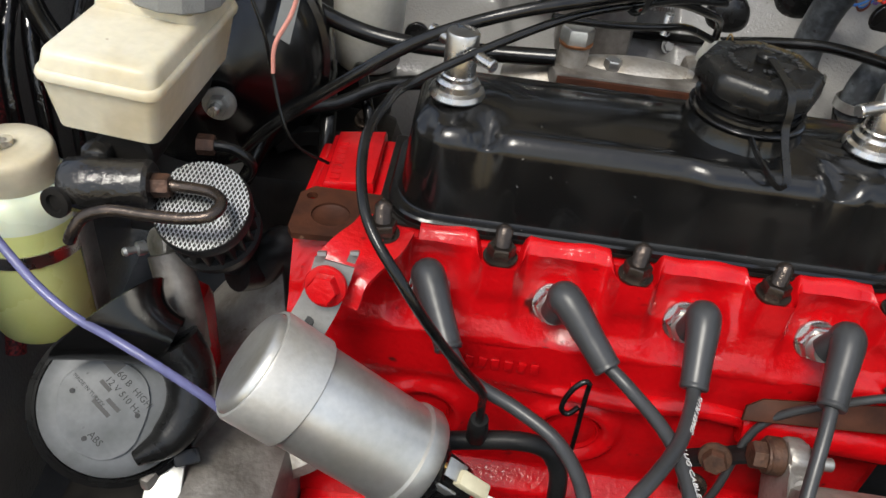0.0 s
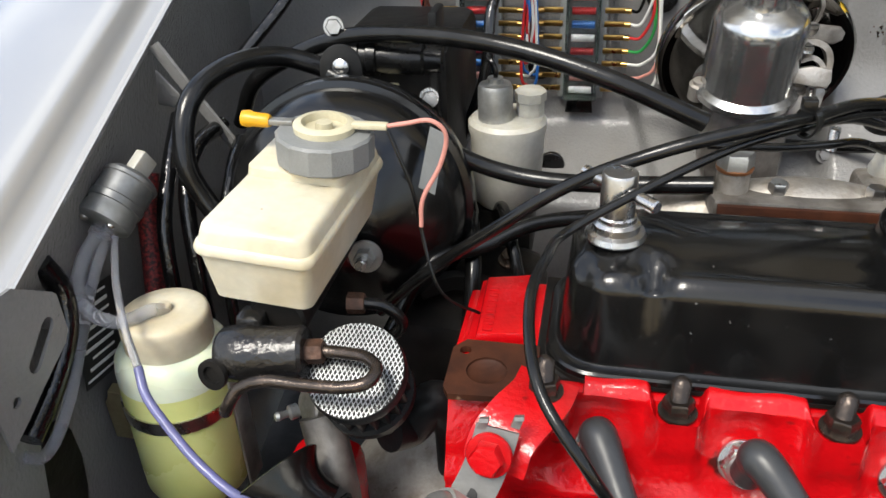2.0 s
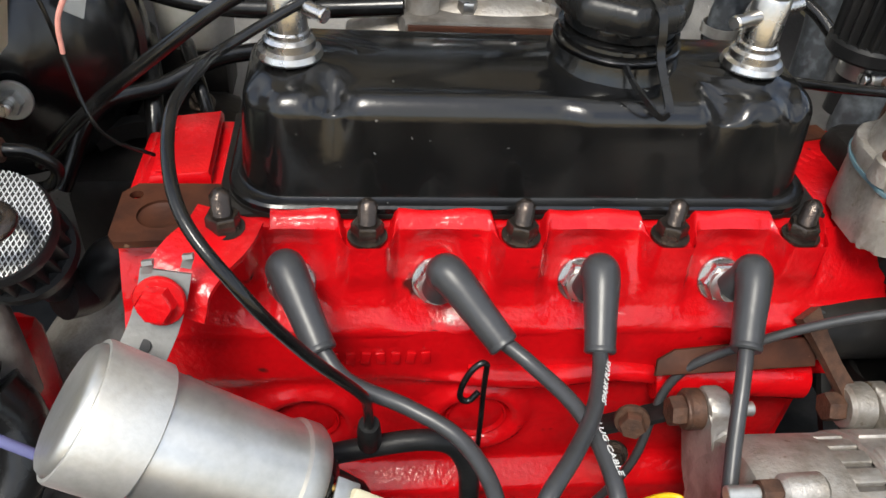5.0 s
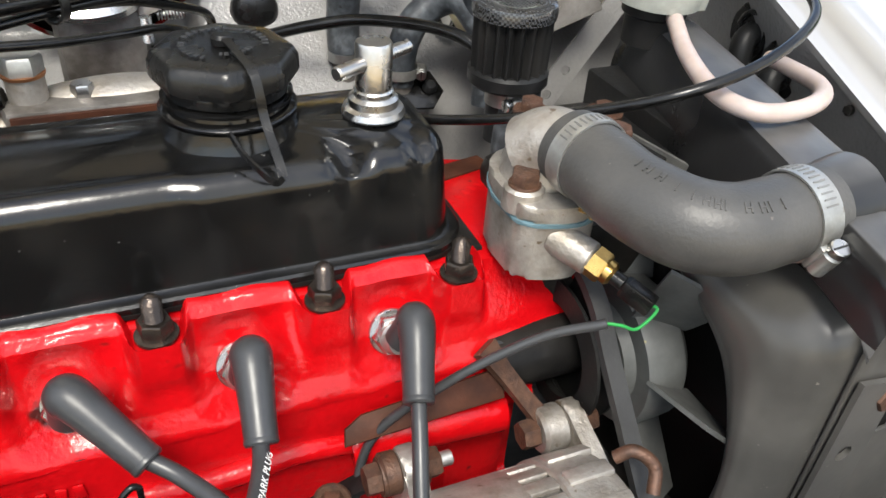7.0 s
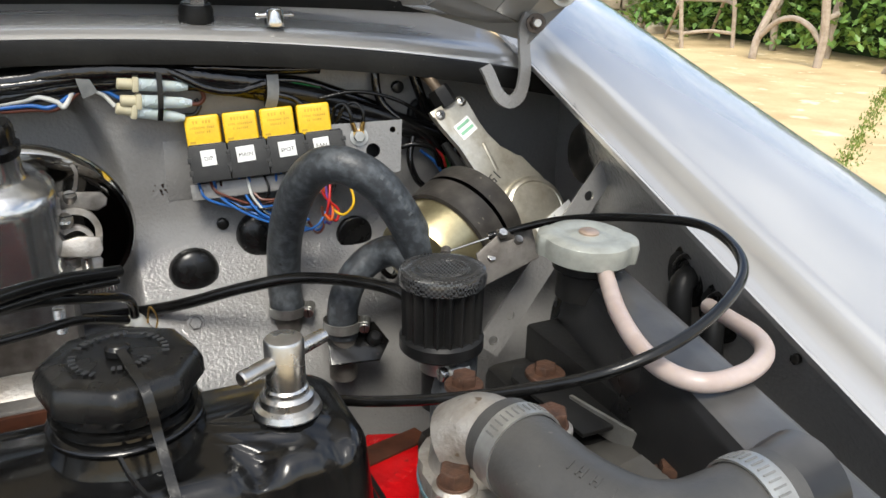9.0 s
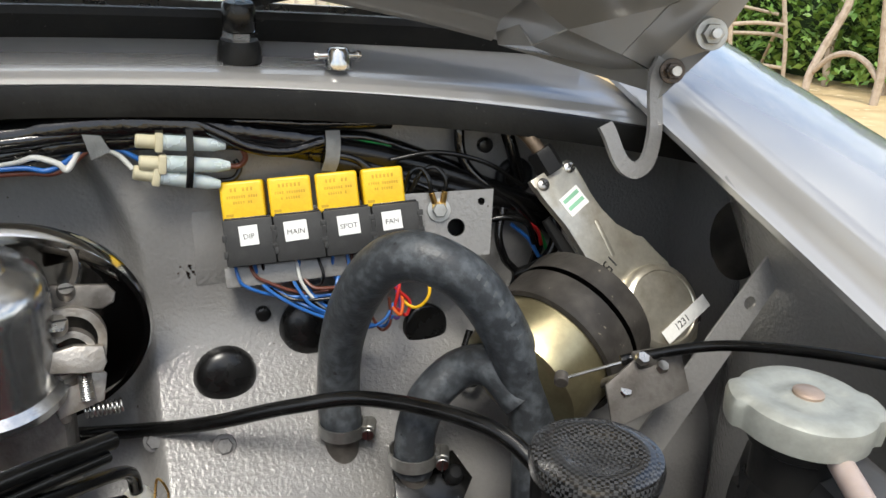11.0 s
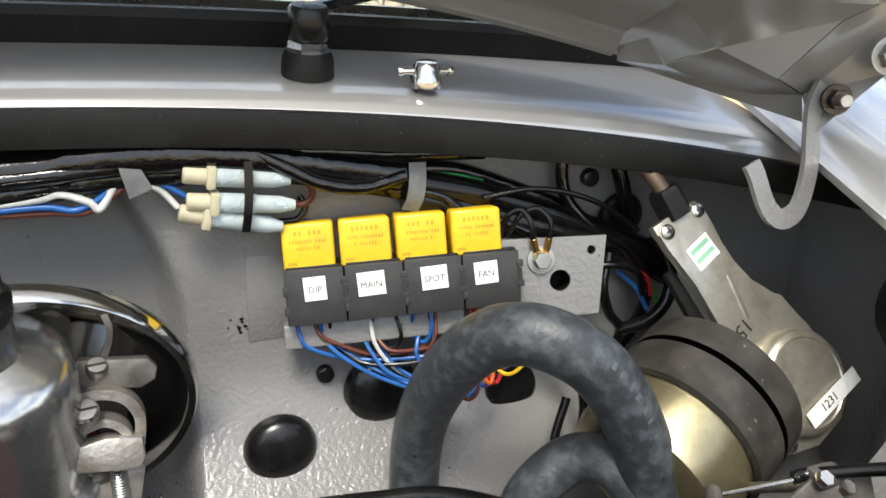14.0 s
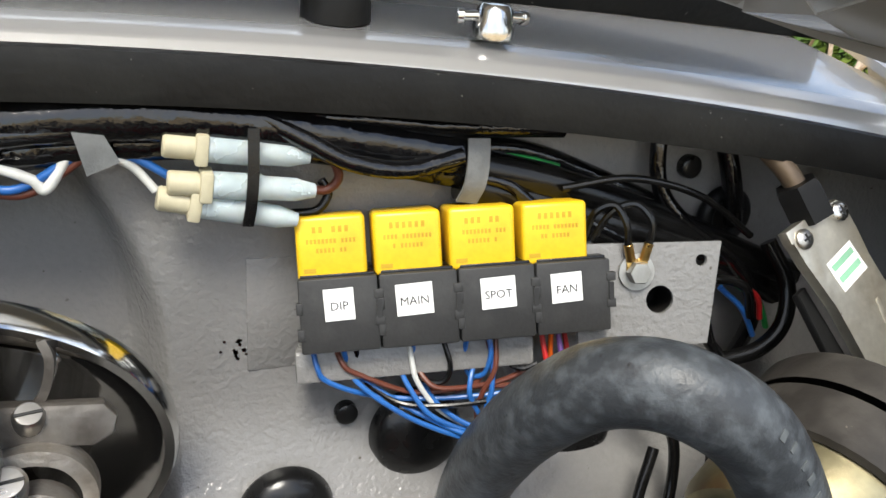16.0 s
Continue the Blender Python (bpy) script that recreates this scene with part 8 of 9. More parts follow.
for nm, pts, r, mat, label, cat in (
        ("vacuum_cable", [(0.0235, 0.2040, 0.7745), (-0.015, 0.1600, 0.7890), (-0.0545, 0.1130, 0.7990), (-0.0948, 0.0793, 0.8001), (-0.1414, 0.0480, 0.7880), (-0.1788, 0.0226, 0.7742), (-0.1859, -0.0063, 0.778), (-0.1901, -0.0491, 0.7802), (-0.1824, -0.088, 0.7681), (-0.1613, -0.1075, 0.7464), (-0.1416, -0.1017, 0.7087), (-0.1200, -0.0870, 0.6660), (-0.1165, -0.0740, 0.640), (-0.1155, -0.0657, 0.6144)], 0.0025, WIREBLK, "thin black cable curving over the rocker cover", "cable"),
        ("braided_cable", [(-0.300, 0.082, 0.67), (-0.2679, 0.0744, 0.7062), (-0.2253, 0.0691, 0.7438), (-0.1797, 0.0681, 0.7782), (-0.1331, 0.068, 0.8006), (-0.0868, 0.0800, 0.8105), (-0.0545, 0.1110, 0.8055), (-0.015, 0.1620, 0.7950), (0.0256, 0.2093, 0.7785)], 0.0038, WIREBLK, "black sheathed cable rising over the rocker cover", "cable"),
        ("carburettor_link_cable", [(0.0270, 0.2220, 0.7400), (0.0, 0.195, 0.757), (-0.025, 0.172, 0.764), (-0.06, 0.155, 0.768), (-0.10, 0.145, 0.772)], 0.0028, WIREBLK, "thin black vacuum pipe behind the rocker cover", "cable"),
        ("breather_hose", [(-0.0975, 0.1908, 0.7679), (-0.1635, 0.197, 0.794), (-0.2329, 0.2141, 0.8084), (-0.3022, 0.2349, 0.8097), (-0.3725, 0.2526, 0.799), (-0.4425, 0.2576, 0.7656), (-0.4718, 0.2677, 0.7193)], 0.0068, WIREBLK, "black rubber hose arching over the brake servo", "hose"),
        ("servo_hose", [(-0.3681, 0.2358, 0.7794), (-0.4047, 0.2194, 0.7954), (-0.4292, 0.1835, 0.7995), (-0.4435, 0.1472, 0.7873), (-0.445, 0.1262, 0.7545), (-0.4351, 0.1227, 0.7246), (-0.41, 0.12, 0.69)], 0.0076, WIREBLK, "black servo vacuum hose in a tight loop", "hose"),
        ("vacuum_hose", [(-0.3600, 0.2000, 0.7900), (-0.3300, 0.1900, 0.7790), (-0.2998, 0.1807, 0.7651), (-0.2730, 0.1747, 0.7490), (-0.2466, 0.1780, 0.7344), (-0.2137, 0.1763, 0.7274), (-0.1783, 0.1698, 0.7285), (-0.1304, 0.1610, 0.7344), (-0.0917, 0.1560, 0.7390)], 0.0062, WIREBLK, "black vacuum hose to the inlet manifold", "hose")):
    q = thing(nm, pts[0], label, cat)
    part("hose_wall" if cat == "hose" else "sheath", tube(pts, r, 16, 10), mat, q)
    if nm == "vacuum_cable":
        part("end_boot", lathe([(0, 0), (0.0050, 0), (0.0055, 0.001), (0.0062, 0.010), (0.0062, 0.024), (0.0050, 0.026), (0, 0.026)], (-0.1155, -0.0657, 0.6170), (0.02, 0.25, -1), 20), RUBBER, q, "black rubber end boot")
ct = thing("cable_tie", (-0.0545, 0.1120, 0.8025), "black nylon cable tie joining two cables", "cable tie")
part("band", strap([(-0.0545 + 0.0052 * math.cos(a * math.pi / 5), 0.1120 - 0.0040 * math.cos(a * math.pi / 5), 0.8025 + 0.0085 * math.sin(a * math.pi / 5)) for a in range(10)], 0.0055, 0.0013, 3, up=(0.66, 0.75, 0), closed=True), PLASTIC, ct)
part("head", box((-0.0560, 0.1110, 0.8125), (0.008, 0.007, 0.008), 0.001), PLASTIC, ct)

# ---- carburettor and manifold ----
def carburettor():
    c = thing("carburettor", (-0.038, 0.27, 0.70), "polished metal dashpot carburettor with a black damper cap", "carburettor")
    o = Vector((-0.0425, 0.3960, 0.6970))
    ax = Vector((0.01, -0.28, 1))
    part("dashpot", lathe([(0.034, 0.022), (0.0450, 0.026), (0.0455, 0.032), (0.0400, 0.036), (0.0390, 0.040), (0.0390, 0.092), (0.0375, 0.100), (0.033, 0.106), (0.026, 0.109), (0.020, 0.112), (0.0180, 0.117), (0.0175, 0.131), (0.0190, 0.132)], o, ax, 72), POLISHED, c)
    part("damper_cap", lathe([(0, 0.131), (0.0190, 0.131), (0.0193, 0.138), (0.0165, 0.141), (0.0160, 0.152), (0.014, 0.156), (0, 0.156)], o, ax, 32, wobble=lambda a, h: 1 + 0.03 * math.cos(a * 16) if h > 0.139 else 1), PLASTIC, c)
    part("body", box((-0.037, 0.398, 0.676), (0.072, 0.060, 0.086), 0.014), ALUDARK, c)
    for sx in (-1, 1):
        part("flange_lug", lathe([(0.009, -0.012), (0.009, 0.002), (0.006, 0.003), (0.006, 0.006), (0, 0.006)], o + ax.normalized() * 0.030 + Vector((sx * 0.040, -0.006, 0)), ax, 20), ALU, c)
    # throttle levers beside the dashpot
    part("upper_lever", slab([(-0.014, -0.006), (0.020, -0.008), (0.0265, -0.004), (0.0275, 0.002), (0.023, 0.007), (-0.014, 0.008)], 0.010, basis((0.003, 0.398, 0.771), (1, 0.05, -0.1), (0.05, 0.3, 1)), 0.002), ALUDARK, c)
    part("fork", strap([(-0.008, 0.386, 0.764), (0.004, 0.385, 0.767), (0.015, 0.385, 0.763), (0.021, 0.385, 0.752), (0.020, 0.383, 0.738)], 0.012, 0.005, 6, up=(0, -1, 0.2)), ALU, c)
    part("fork", strap([(-0.004, 0.380, 0.752), (0.006, 0.379, 0.755), (0.014, 0.379, 0.749), (0.016, 0.379, 0.738)], 0.012, 0.004, 6, up=(0, -1, 0.2)), ALU, c)
    part("stop_lever", slab([(-0.014, -0.007), (0.018, -0.010), (0.021, -0.004), (0.020, 0.006), (0.004, 0.008), (-0.014, 0.004)], 0.012, basis((0.001, 0.378, 0.740), (1, 0.05, -0.05), (0.05, 0.3, 1)), 0.002), ALU, c)
    part("bracket_plate", slab([(-0.010, -0.012), (0.016, -0.006), (0.020, 0.010), (0.012, 0.022), (0.006, 0.020), (0.004, 0.006), (-0.010, 0.006)], 0.003, basis((0.002, 0.374, 0.716), (1, 0.05, 0.05), (0.05, 0.25, 1)), 0.001), ALU, c)
    part("choke_horn", strap([(-0.010, 0.398, 0.764), (0.000, 0.399, 0.770), (0.008, 0.400, 0.780), (0.011, 0.401, 0.792), (0.009, 0.402, 0.800)], 0.007, 0.003, 6, up=(0, -1, 0.2)), ALUDARK, c)
    for p, r in (((0.004, 0.390, 0.777), 0.0052), ((-0.002, 0.372, 0.764), 0.0064), ((0.014, 0.372, 0.744), 0.0040)):
        sc = part("slotted_screw", lathe([(r, -0.004), (r, 0.0015), (r * 0.8, 0.003), (0, 0.0032)], p, (0.1, -0.5, 0.85), 18), SATIN, c)
        part("slot", box(Vector(p) + Vector((0.1, -0.5, 0.85)).normalized() * 0.0033, (r * 1.7, 0.0010, 0.0006), 0, frame_to((0.1, -0.5, 0.85))), INK, sc)
    part("stop_screw", lathe([(0.0038 + 0.0004 * (i % 2), 0.0007 * i) for i in range(24)] + [(0, 0.017)], (0.009, 0.374, 0.730), (0.05, -0.3, -1), 14), SATIN, c)
    part("link_rod", rod((-0.012, 0.372, 0.742), (-0.004, 0.374, 0.700), 0.0035, 12), ALU, c)
    part("adjuster_stud", lathe([(0.0035 + 0.0003 * (i % 2), 0.0006 * i) for i in range(28)] + [(0, 0.017)], (-0.010, 0.215, 0.742), (0, 0, 1), 14), SATIN, c)
    part("spring", tube([Vector((0.006 + 0.022 * i / 60, 0.375 + 0.004 * math.cos(i * 0.9), 0.704 + 0.004 * math.sin(i * 0.9))) for i in range(61)], 0.0007, 6, 2), SATIN, c)
    b = thing("carburettor_backplate", (-0.033, 0.42, 0.74), "dark mirror chrome disc with a chrome rim behind the carburettor", "air filter")
    part("disc", lathe([(0, 0.0), (0.070, 0.0), (0.080, 0.004), (0.084, 0.003), (0.0855, -0.004), (0.082, -0.010), (0, -0.012)], (-0.034, 0.425, 0.737), (0.03, -0.94, -0.34), 72), BLACKCHROME, b)
    part("rim", lathe([(0.0800, 0.0042), (0.0838, 0.0050), (0.0862, 0.001), (0.0862, -0.005), (0.0850, -0.006)], (-0.034, 0.425, 0.737), (0.03, -0.94, -0.34), 72), CHROME, b)
    part("throat", rod((-0.038, 0.39, 0.715), (-0.035, 0.418, 0.730), 0.028, 32), ALUDARK, b)


carburettor()


def manifold():
    m = thing("inlet_manifold", (-0.06, 0.17, 0.68), "cast aluminium inlet manifold behind the rocker cover", "manifold")
    part("flange", slab([(-0.062, 0.0), (0.066, 0.0), (0.070, 0.020), (0.040, 0.030), (-0.040, 0.030), (-0.066, 0.018)], 0.014, Matrix.Translation((-0.030, 0.142, 0.722)), 0.003), ALUDARK, m)
    part("runner", tube([(-0.12, 0.175, 0.700), (-0.08, 0.168, 0.715), (-0.03, 0.166, 0.722), (0.02, 0.168, 0.712), (0.05, 0.175, 0.69)], 0.020, 20, 8), ALU, m)
    part("banjo_bolt", hexa((-0.080, 0.160, 0.752), (0, 0, 1), 0.0200, 0.010), ZINC, m, "zinc plated hexagon plug")
    part("copper_washer", lathe([(0.0115, 0), (0.0118, 0.0018), (0, 0.002)], (-0.080, 0.160, 0.7500), (0, 0, 1), 28), material("copper_washer", (0.5, 0.22, 0.1), 0.4, 0.9), m)
    part("adaptor", lathe([(0.0105, -0.016), (0.0105, 0.0)], (-0.080, 0.160, 0.7505), (0, 0, 1), 28), ALU, m)
    part("gasket_edge", box((-0.030, 0.1395, 0.724), (0.12, 0.003, 0.02), 0.0005), BROWN, m)
    for x in (-0.052, 0.006):
        part("bolt", hexa((x, 0.158, 0.736), (0, 0, 1), 0.011, 0.007), SATIN, m)
    part("plug_boss", box((0.0320, 0.226, 0.700), (0.034, 0.040, 0.036), 0.006), ALU, m)
    v = thing("vacuum_plug", (0.033, 0.234, 0.72), "white plastic vacuum connector on the manifold", "connector")
    part("cone", lathe([(0, -0.006), (0.0105, -0.006), (0.0105, 0.0), (0.0085, 0.004), (0.0060, 0.012), (0.0045, 0.014), (0, 0.014)], (0.0335, 0.2340, 0.7230), (-0.1, -0.1, 1), 24), WHITEPL, v)
    part("cable", tube([(0.0325, 0.2328, 0.7355), (0.0310, 0.2280, 0.7490), (0.0240, 0.2130, 0.7600), (0.0080, 0.1890, 0.7720), (-0.0200, 0.1560, 0.7880), (-0.0545, 0.1150, 0.8000)], 0.0030, 12, 8), WIREBLK, v)
    part("spring_clip", tube([(0.0425, 0.230, 0.722), (0.0455, 0.228, 0.735), (0.0415, 0.228, 0.744), (0.0395, 0.230, 0.732)], 0.0006, 6, 6), BRASS, v)


manifold()


def pump_unit():
    p = thing("electric_washer_pump", (-0.238, 0.25, 0.66), "milky plastic pump with metal motor cans", "pump")
    part("body", lathe([(0, -0.004), (0.024, -0.004), (0.027, 0.0), (0.0295, 0.055), (0.031, 0.060), (0.031, 0.066), (0.028, 0.069), (0, 0.069)], (-0.238, 0.255, 0.672), (0, 0, 1), 44), WHITEPL, p)
    part("motor_can", lathe([(0.0135, 0), (0.0135, 0.026), (0.012, 0.029), (0.006, 0.030), (0.006, 0.034), (0, 0.034)], (-0.247, 0.250, 0.740), (0, 0, 1), 28), ZINC, p)
    part("white_cap", lathe([(0.011, 0), (0.011, 0.012), (0.0125, 0.013), (0.0125, 0.020), (0.009, 0.022), (0, 0.022)], (-0.221, 0.262, 0.740), (0, 0, 1), 8), WHITEPL, p)
    part("base", box((-0.240, 0.256, 0.645), (0.05, 0.045, 0.045), 0.006), DARK, p)
    part("feed_wire", tube([(-0.247, 0.250, 0.770), (-0.247, 0.25, 0.780), (-0.251, 0.252, 0.786), (-0.256, 0.256, 0.780), (-0.258, 0.26, 0.74), (-0.262, 0.262, 0.68)], 0.0018, 8, 6), WIREBLK, p)


pump_unit()


def fuse_box(x0, z0):
    f = thing("fuse_box", (x0, 0.46, z0), "clear covered fuse box with brass blade terminals", "fuse box", "fuse boxes on the bulkhead")
    part("base", box((x0, 0.4620, z0), (0.046, 0.010, 0.112), 0.0015), GREYPL, f)
    part("cover", with_holes([(-0.0165, -0.054), (0.0165, -0.054), (0.0165, 0.054), (-0.0165, 0.054)], [[(-0.0135, -0.050), (0.0135, -0.050), (0.0135, 0.050), (-0.0135, 0.050)]], 0.012, basis((x0, 0.4560, z0), (1, 0, 0), (0, 0, 1))), GLASSGRN, f, "smoked clear cover")
    part("cover_window", box((x0, 0.4430, z0), (0.033, 0.0012, 0.108), 0.0004), CLEAR, f, "clear window of the cover")
    for k in range(8):
        z = z0 - 0.046 + 0.0131 * k
        part("fuse", rod((x0 - 0.011, 0.4530, z), (x0 + 0.011, 0.4530, z), 0.0036, 12), (LABEL, PINKW, BLUEW, REDW, LABEL, BLUEW, REDW, PINKW)[k], f)
        for s in (-1, 1):
            t = part("blade_terminal", box((x0 + s * 0.0300, 0.4570, z), (0.0200, 0.0022, 0.0052), 0.0005), BRASS, f)
            part("crimp", rod((x0 + s * 0.0390, 0.4565, z), (x0 + s * 0.0450, 0.4555, z), 0.0027, 10), BRASS, t)
    part("foot", slab([(-0.014, -0.012), (0.014, -0.012), (0.012, 0.006), (-0.012, 0.006)], 0.005, basis((x0, 0.4600, z0 - 0.060), (1, 0, 0), (0, 0, 1)), 0.001), PLASTIC, f)


FUSEBOXES = ((-0.1895, 0.7390), (-0.2930, 0.7380))
for fx, fz in FUSEBOXES:
    fuse_box(fx, fz)
rnd = random.Random(11)
for i in range(32):
    k = i % 8
    fx, fz = FUSEBOXES[i // 16]
    side = 1 if (i // 8) % 2 == 0 else -1
    z = fz - 0.046 + 0.0131 * k
    x = fx + side * 0.044
    mat = ((WHITEW, PINKW, WHITEW, GREENW, REDW, WHITEW, WIREBLK, REDW), (REDW, BLUEW, WHITEW, REDW, BROWNW, BLUEW, PURPLEW, REDW), (BLUEW, WHITEW, REDW, WHITEW, BLUEW, BROWNW, REDW, GREENW), (BLUEW, WIREBLK, BROWNW, BLUEW, WIREBLK, REDW, BROWNW, WIREBLK))[i // 8][k]
    w = thing("fuse_wire", (x, 0.45, z), "thin coloured wire from a fuse terminal", "wire", "wires of the fuse boxes")
    reach = (0.030 - 0.0022 * k) if side > 0 and i < 16 else 0.014 - 0.001 * k
    e = x + side * (reach + rnd.uniform(-0.003, 0.003))
    part("strand", tube([(x, 0.4560, z), (x + (e - x) * 0.55, 0.450, z + 0.003), (e, 0.446 - 0.001 * (i % 3), z + 0.020 + 0.002 * k), (e - side * 0.004, 0.447, max(z + 0.045, 0.800)), (e - side * 0.012, 0.455, 0.850), (e - side * 0.02, 0.462, 0.872)], 0.0015, 8, 6), mat, w)

# left inner wing: slotted bracket, sticker, red sleeve, strut
q = thing("slotted_panel", (-0.468, -0.03, 0.70), "grey steel bracket with slotted holes on the wing", "bracket")
slot_hole = [(0.0050 * math.cos(radians(a)), (0.0115 if a < 180 else -0.0115) + 0.0050 * math.sin(radians(a))) for a in (0, 30, 60, 90, 120, 150, 179, 181, 210, 240, 270, 300, 330, 359)]
tilt = Matrix.Rotation(radians(-52), 2)
part("plate", with_holes([(-0.0686, 0.6650), (-0.0500, 0.6730), (-0.0335, 0.6815), (-0.0070, 0.6935), (-0.0022, 0.6990), (-0.0015, 0.7240), (-0.0040, 0.7275), (-0.0305, 0.7475), (-0.0700, 0.7500)],
                         [[(-0.0245 + p.x, 0.7050 + p.y) for p in (tilt @ Vector(h) for h in slot_hole)], disc_outline(0.0032, 16, (-0.0541, 0.6882))], 0.0022, basis((-0.4690, 0, 0), (0, 1, 0), (0, 0, 1))), PAINT, q)
part("folded_edge", box((-0.4765, -0.0020, 0.7110), (0.016, 0.0022, 0.026), 0.0006), PAINT, q)
part("hidden_cable", tube([(-0.474, -0.050, 0.655), (-0.476, -0.020, 0.668), (-0.477, 0.006, 0.690), (-0.480, 0.016, 0.715), (-0.484, 0.012, 0.735)], 0.0075, 14, 8), BINDTAPE, q, "taped cable behind the bracket")
q = thing("warning_label", (-0.489, 0.045, 0.67), "black printed paper label on the inner wing", "sticker")
lab = basis((-0.4868, 0.0440, 0.6600), (0.0, 0.985, -0.17), (0.0, 0.17, 0.985))
part("label_sheet", box(lab.translation, (0.044, 0.066, 0.0006), 0, lab.to_3x3().to_4x4()), material("dark_label", (0.03, 0.03, 0.028), 0.4), q)
pb = BM()
for i in range(9):
    box(lab @ Vector((-0.003 + 0.002 * (i % 3), -0.028 + 0.007 * i, 0.0006)), (0.034 - 0.005 * (i % 3), 0.0016 + 0.0008 * (i % 2), 0.0004), 0, lab.to_3x3().to_4x4(), bm=pb)
part("print_bars", pb, LABEL, q)
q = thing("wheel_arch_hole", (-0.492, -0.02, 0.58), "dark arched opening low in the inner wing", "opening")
# flat dark slab on the panel, painted as the shade inside the opening
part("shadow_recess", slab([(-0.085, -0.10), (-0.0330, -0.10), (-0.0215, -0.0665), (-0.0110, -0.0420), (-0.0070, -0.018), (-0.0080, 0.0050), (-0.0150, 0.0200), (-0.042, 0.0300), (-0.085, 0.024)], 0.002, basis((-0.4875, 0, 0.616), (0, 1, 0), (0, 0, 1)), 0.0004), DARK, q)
q = thing("braided_sleeve", (-0.48, 0.10, 0.66), "red and black braided cable sleeve", "cable")
part("sleeve", tube([(-0.482, 0.135, 0.735), (-0.482, 0.121, 0.705), (-0.4790, 0.1107, 0.683), (-0.4760, 0.1002, 0.661), (-0.472, 0.085, 0.62), (-0.468, 0.06, 0.56), (-0.465, 0.03, 0.50)], 0.0075, 16, 8), REDBRAID, q)
q = thing("wing_strut", (-0.47, 0.195, 0.77), "grey steel strut from wing to bulkhead", "strut")
part("bar", strap([(-0.4921, 0.1940, 0.8102), (-0.4705, 0.1954, 0.7739), (-0.4464, 0.1962, 0.7359), (-0.4206, 0.1966, 0.6961)], 0.0110, 0.0025, 4, up=(0.8, -0.3, 0.5)), PAINT, q)
part("gusset", slab([(0, 0), (0.030, -0.010), (0.034, -0.016), (0.010, -0.028)], 0.0016, basis((-0.494, 0.193, 0.792), (0.72, -0.05, -0.45), (-0.3, -0.05, 0.9)), 0.0004), PAINT, q)
for k, pts in enumerate(([(-0.455, 0.205, 0.745), (-0.456, 0.165, 0.745), (-0.452, 0.130, 0.725), (-0.445, 0.11, 0.67), (-0.44, 0.10, 0.60)], [(-0.440, 0.20, 0.735), (-0.430, 0.16, 0.730), (-0.425, 0.12, 0.69), (-0.42, 0.10, 0.60)], [(-0.470, 0.17, 0.765), (-0.462, 0.13, 0.740), (-0.458, 0.10, 0.70), (-0.45, 0.08, 0.60)], [(-0.475, 0.30, 0.770), (-0.452, 0.34, 0.800), (-0.43, 0.38, 0.835), (-0.40, 0.42, 0.865)], [(-0.30, 0.33, 0.66), (-0.27, 0.34, 0.74), (-0.265, 0.36, 0.80), (-0.25, 0.42, 0.83)])):
    q = thing("wing_cable", pts[0], "black taped cable along the inner wing", "cable", "cables by the servo")
    part("sheath", tube(pts, (0.006, 0.0045, 0.0055, 0.0055, 0.005)[k], 12, 8), BINDTAPE, q)
q = thing("pedal_box", (-0.33, 0.33, 0.74), "black pedal bracket behind the servo", "bracket")
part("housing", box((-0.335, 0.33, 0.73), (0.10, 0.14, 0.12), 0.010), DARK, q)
part("cylinder", lathe([(0, 0), (0.0125, 0), (0.0140, 0.0015), (0.0140, 0.010), (0.0125, 0.011), (0.0125, 0.016), (0.0150, 0.017), (0.0150, 0.024), (0.0125, 0.025), (0.0125, 0.060), (0.0100, 0.062), (0.0100, 0.075), (0, 0.075)], (-0.364, 0.256, 0.786), (1, 0.02, -0.03), 32), PLASTIC, q, "ribbed black plastic cylinder")
for y, z in ((0.262, 0.800), (0.258, 0.770)):
    part("side_arm", box((-0.2960, y + 0.010, z - 0.010), (0.007, 0.030, 0.060), 0.002), BLACKMATT, q)
for x, z in ((-0.3725, 0.8095), (-0.3000, 0.7550)):
    part("clamp_bolt", hexa((x, 0.252, z), (0.3, -0.9, 0.2), 0.0110, 0.007, washer=0.0080), SATIN, q)
k = thing("switch_connector", (-0.334, 0.25, 0.759), "cream plastic switch connector behind the servo", "connector")
part("block", box((-0.3340, 0.254, 0.7580), (0.0170, 0.024, 0.0110), 0.0015), CONNCREAM, k)
for x in (-0.3395, -0.3340, -0.3285):
    part("latch_rib", box((x, 0.2410, 0.7610), (0.0032, 0.008, 0.0090), 0.0008), CONNCREAM, k)

# ---- gearbox below ----
g = thing("gearbox_case", (-0.27, 0.0, 0.5), "oily cast aluminium gearbox case", "gearbox")
part("bell_housing", box((-0.268, -0.005, 0.475), (0.075, 0.20, 0.12), 0.018), ALUDARK, g)
part("clutch_cover", lathe([(0.095, 0.0), (0.093, 0.010), (0.075, 0.022), (0.04, 0.03), (0, 0.032)], (-0.255, 0.04, 0.53), (-0.4, -0.35, 0.85), 48), ALU, g)
part("rib", box((-0.285, -0.02, 0.537), (0.008, 0.15, 0.012), 0.003, Matrix.Rotation(radians(-22), 4, "Z")), ALUDARK, g)
part("slave_cylinder", rod((-0.326, 0.004, 0.652), (-0.300, 0.035, 0.640), 0.011, 20), ALU, g)
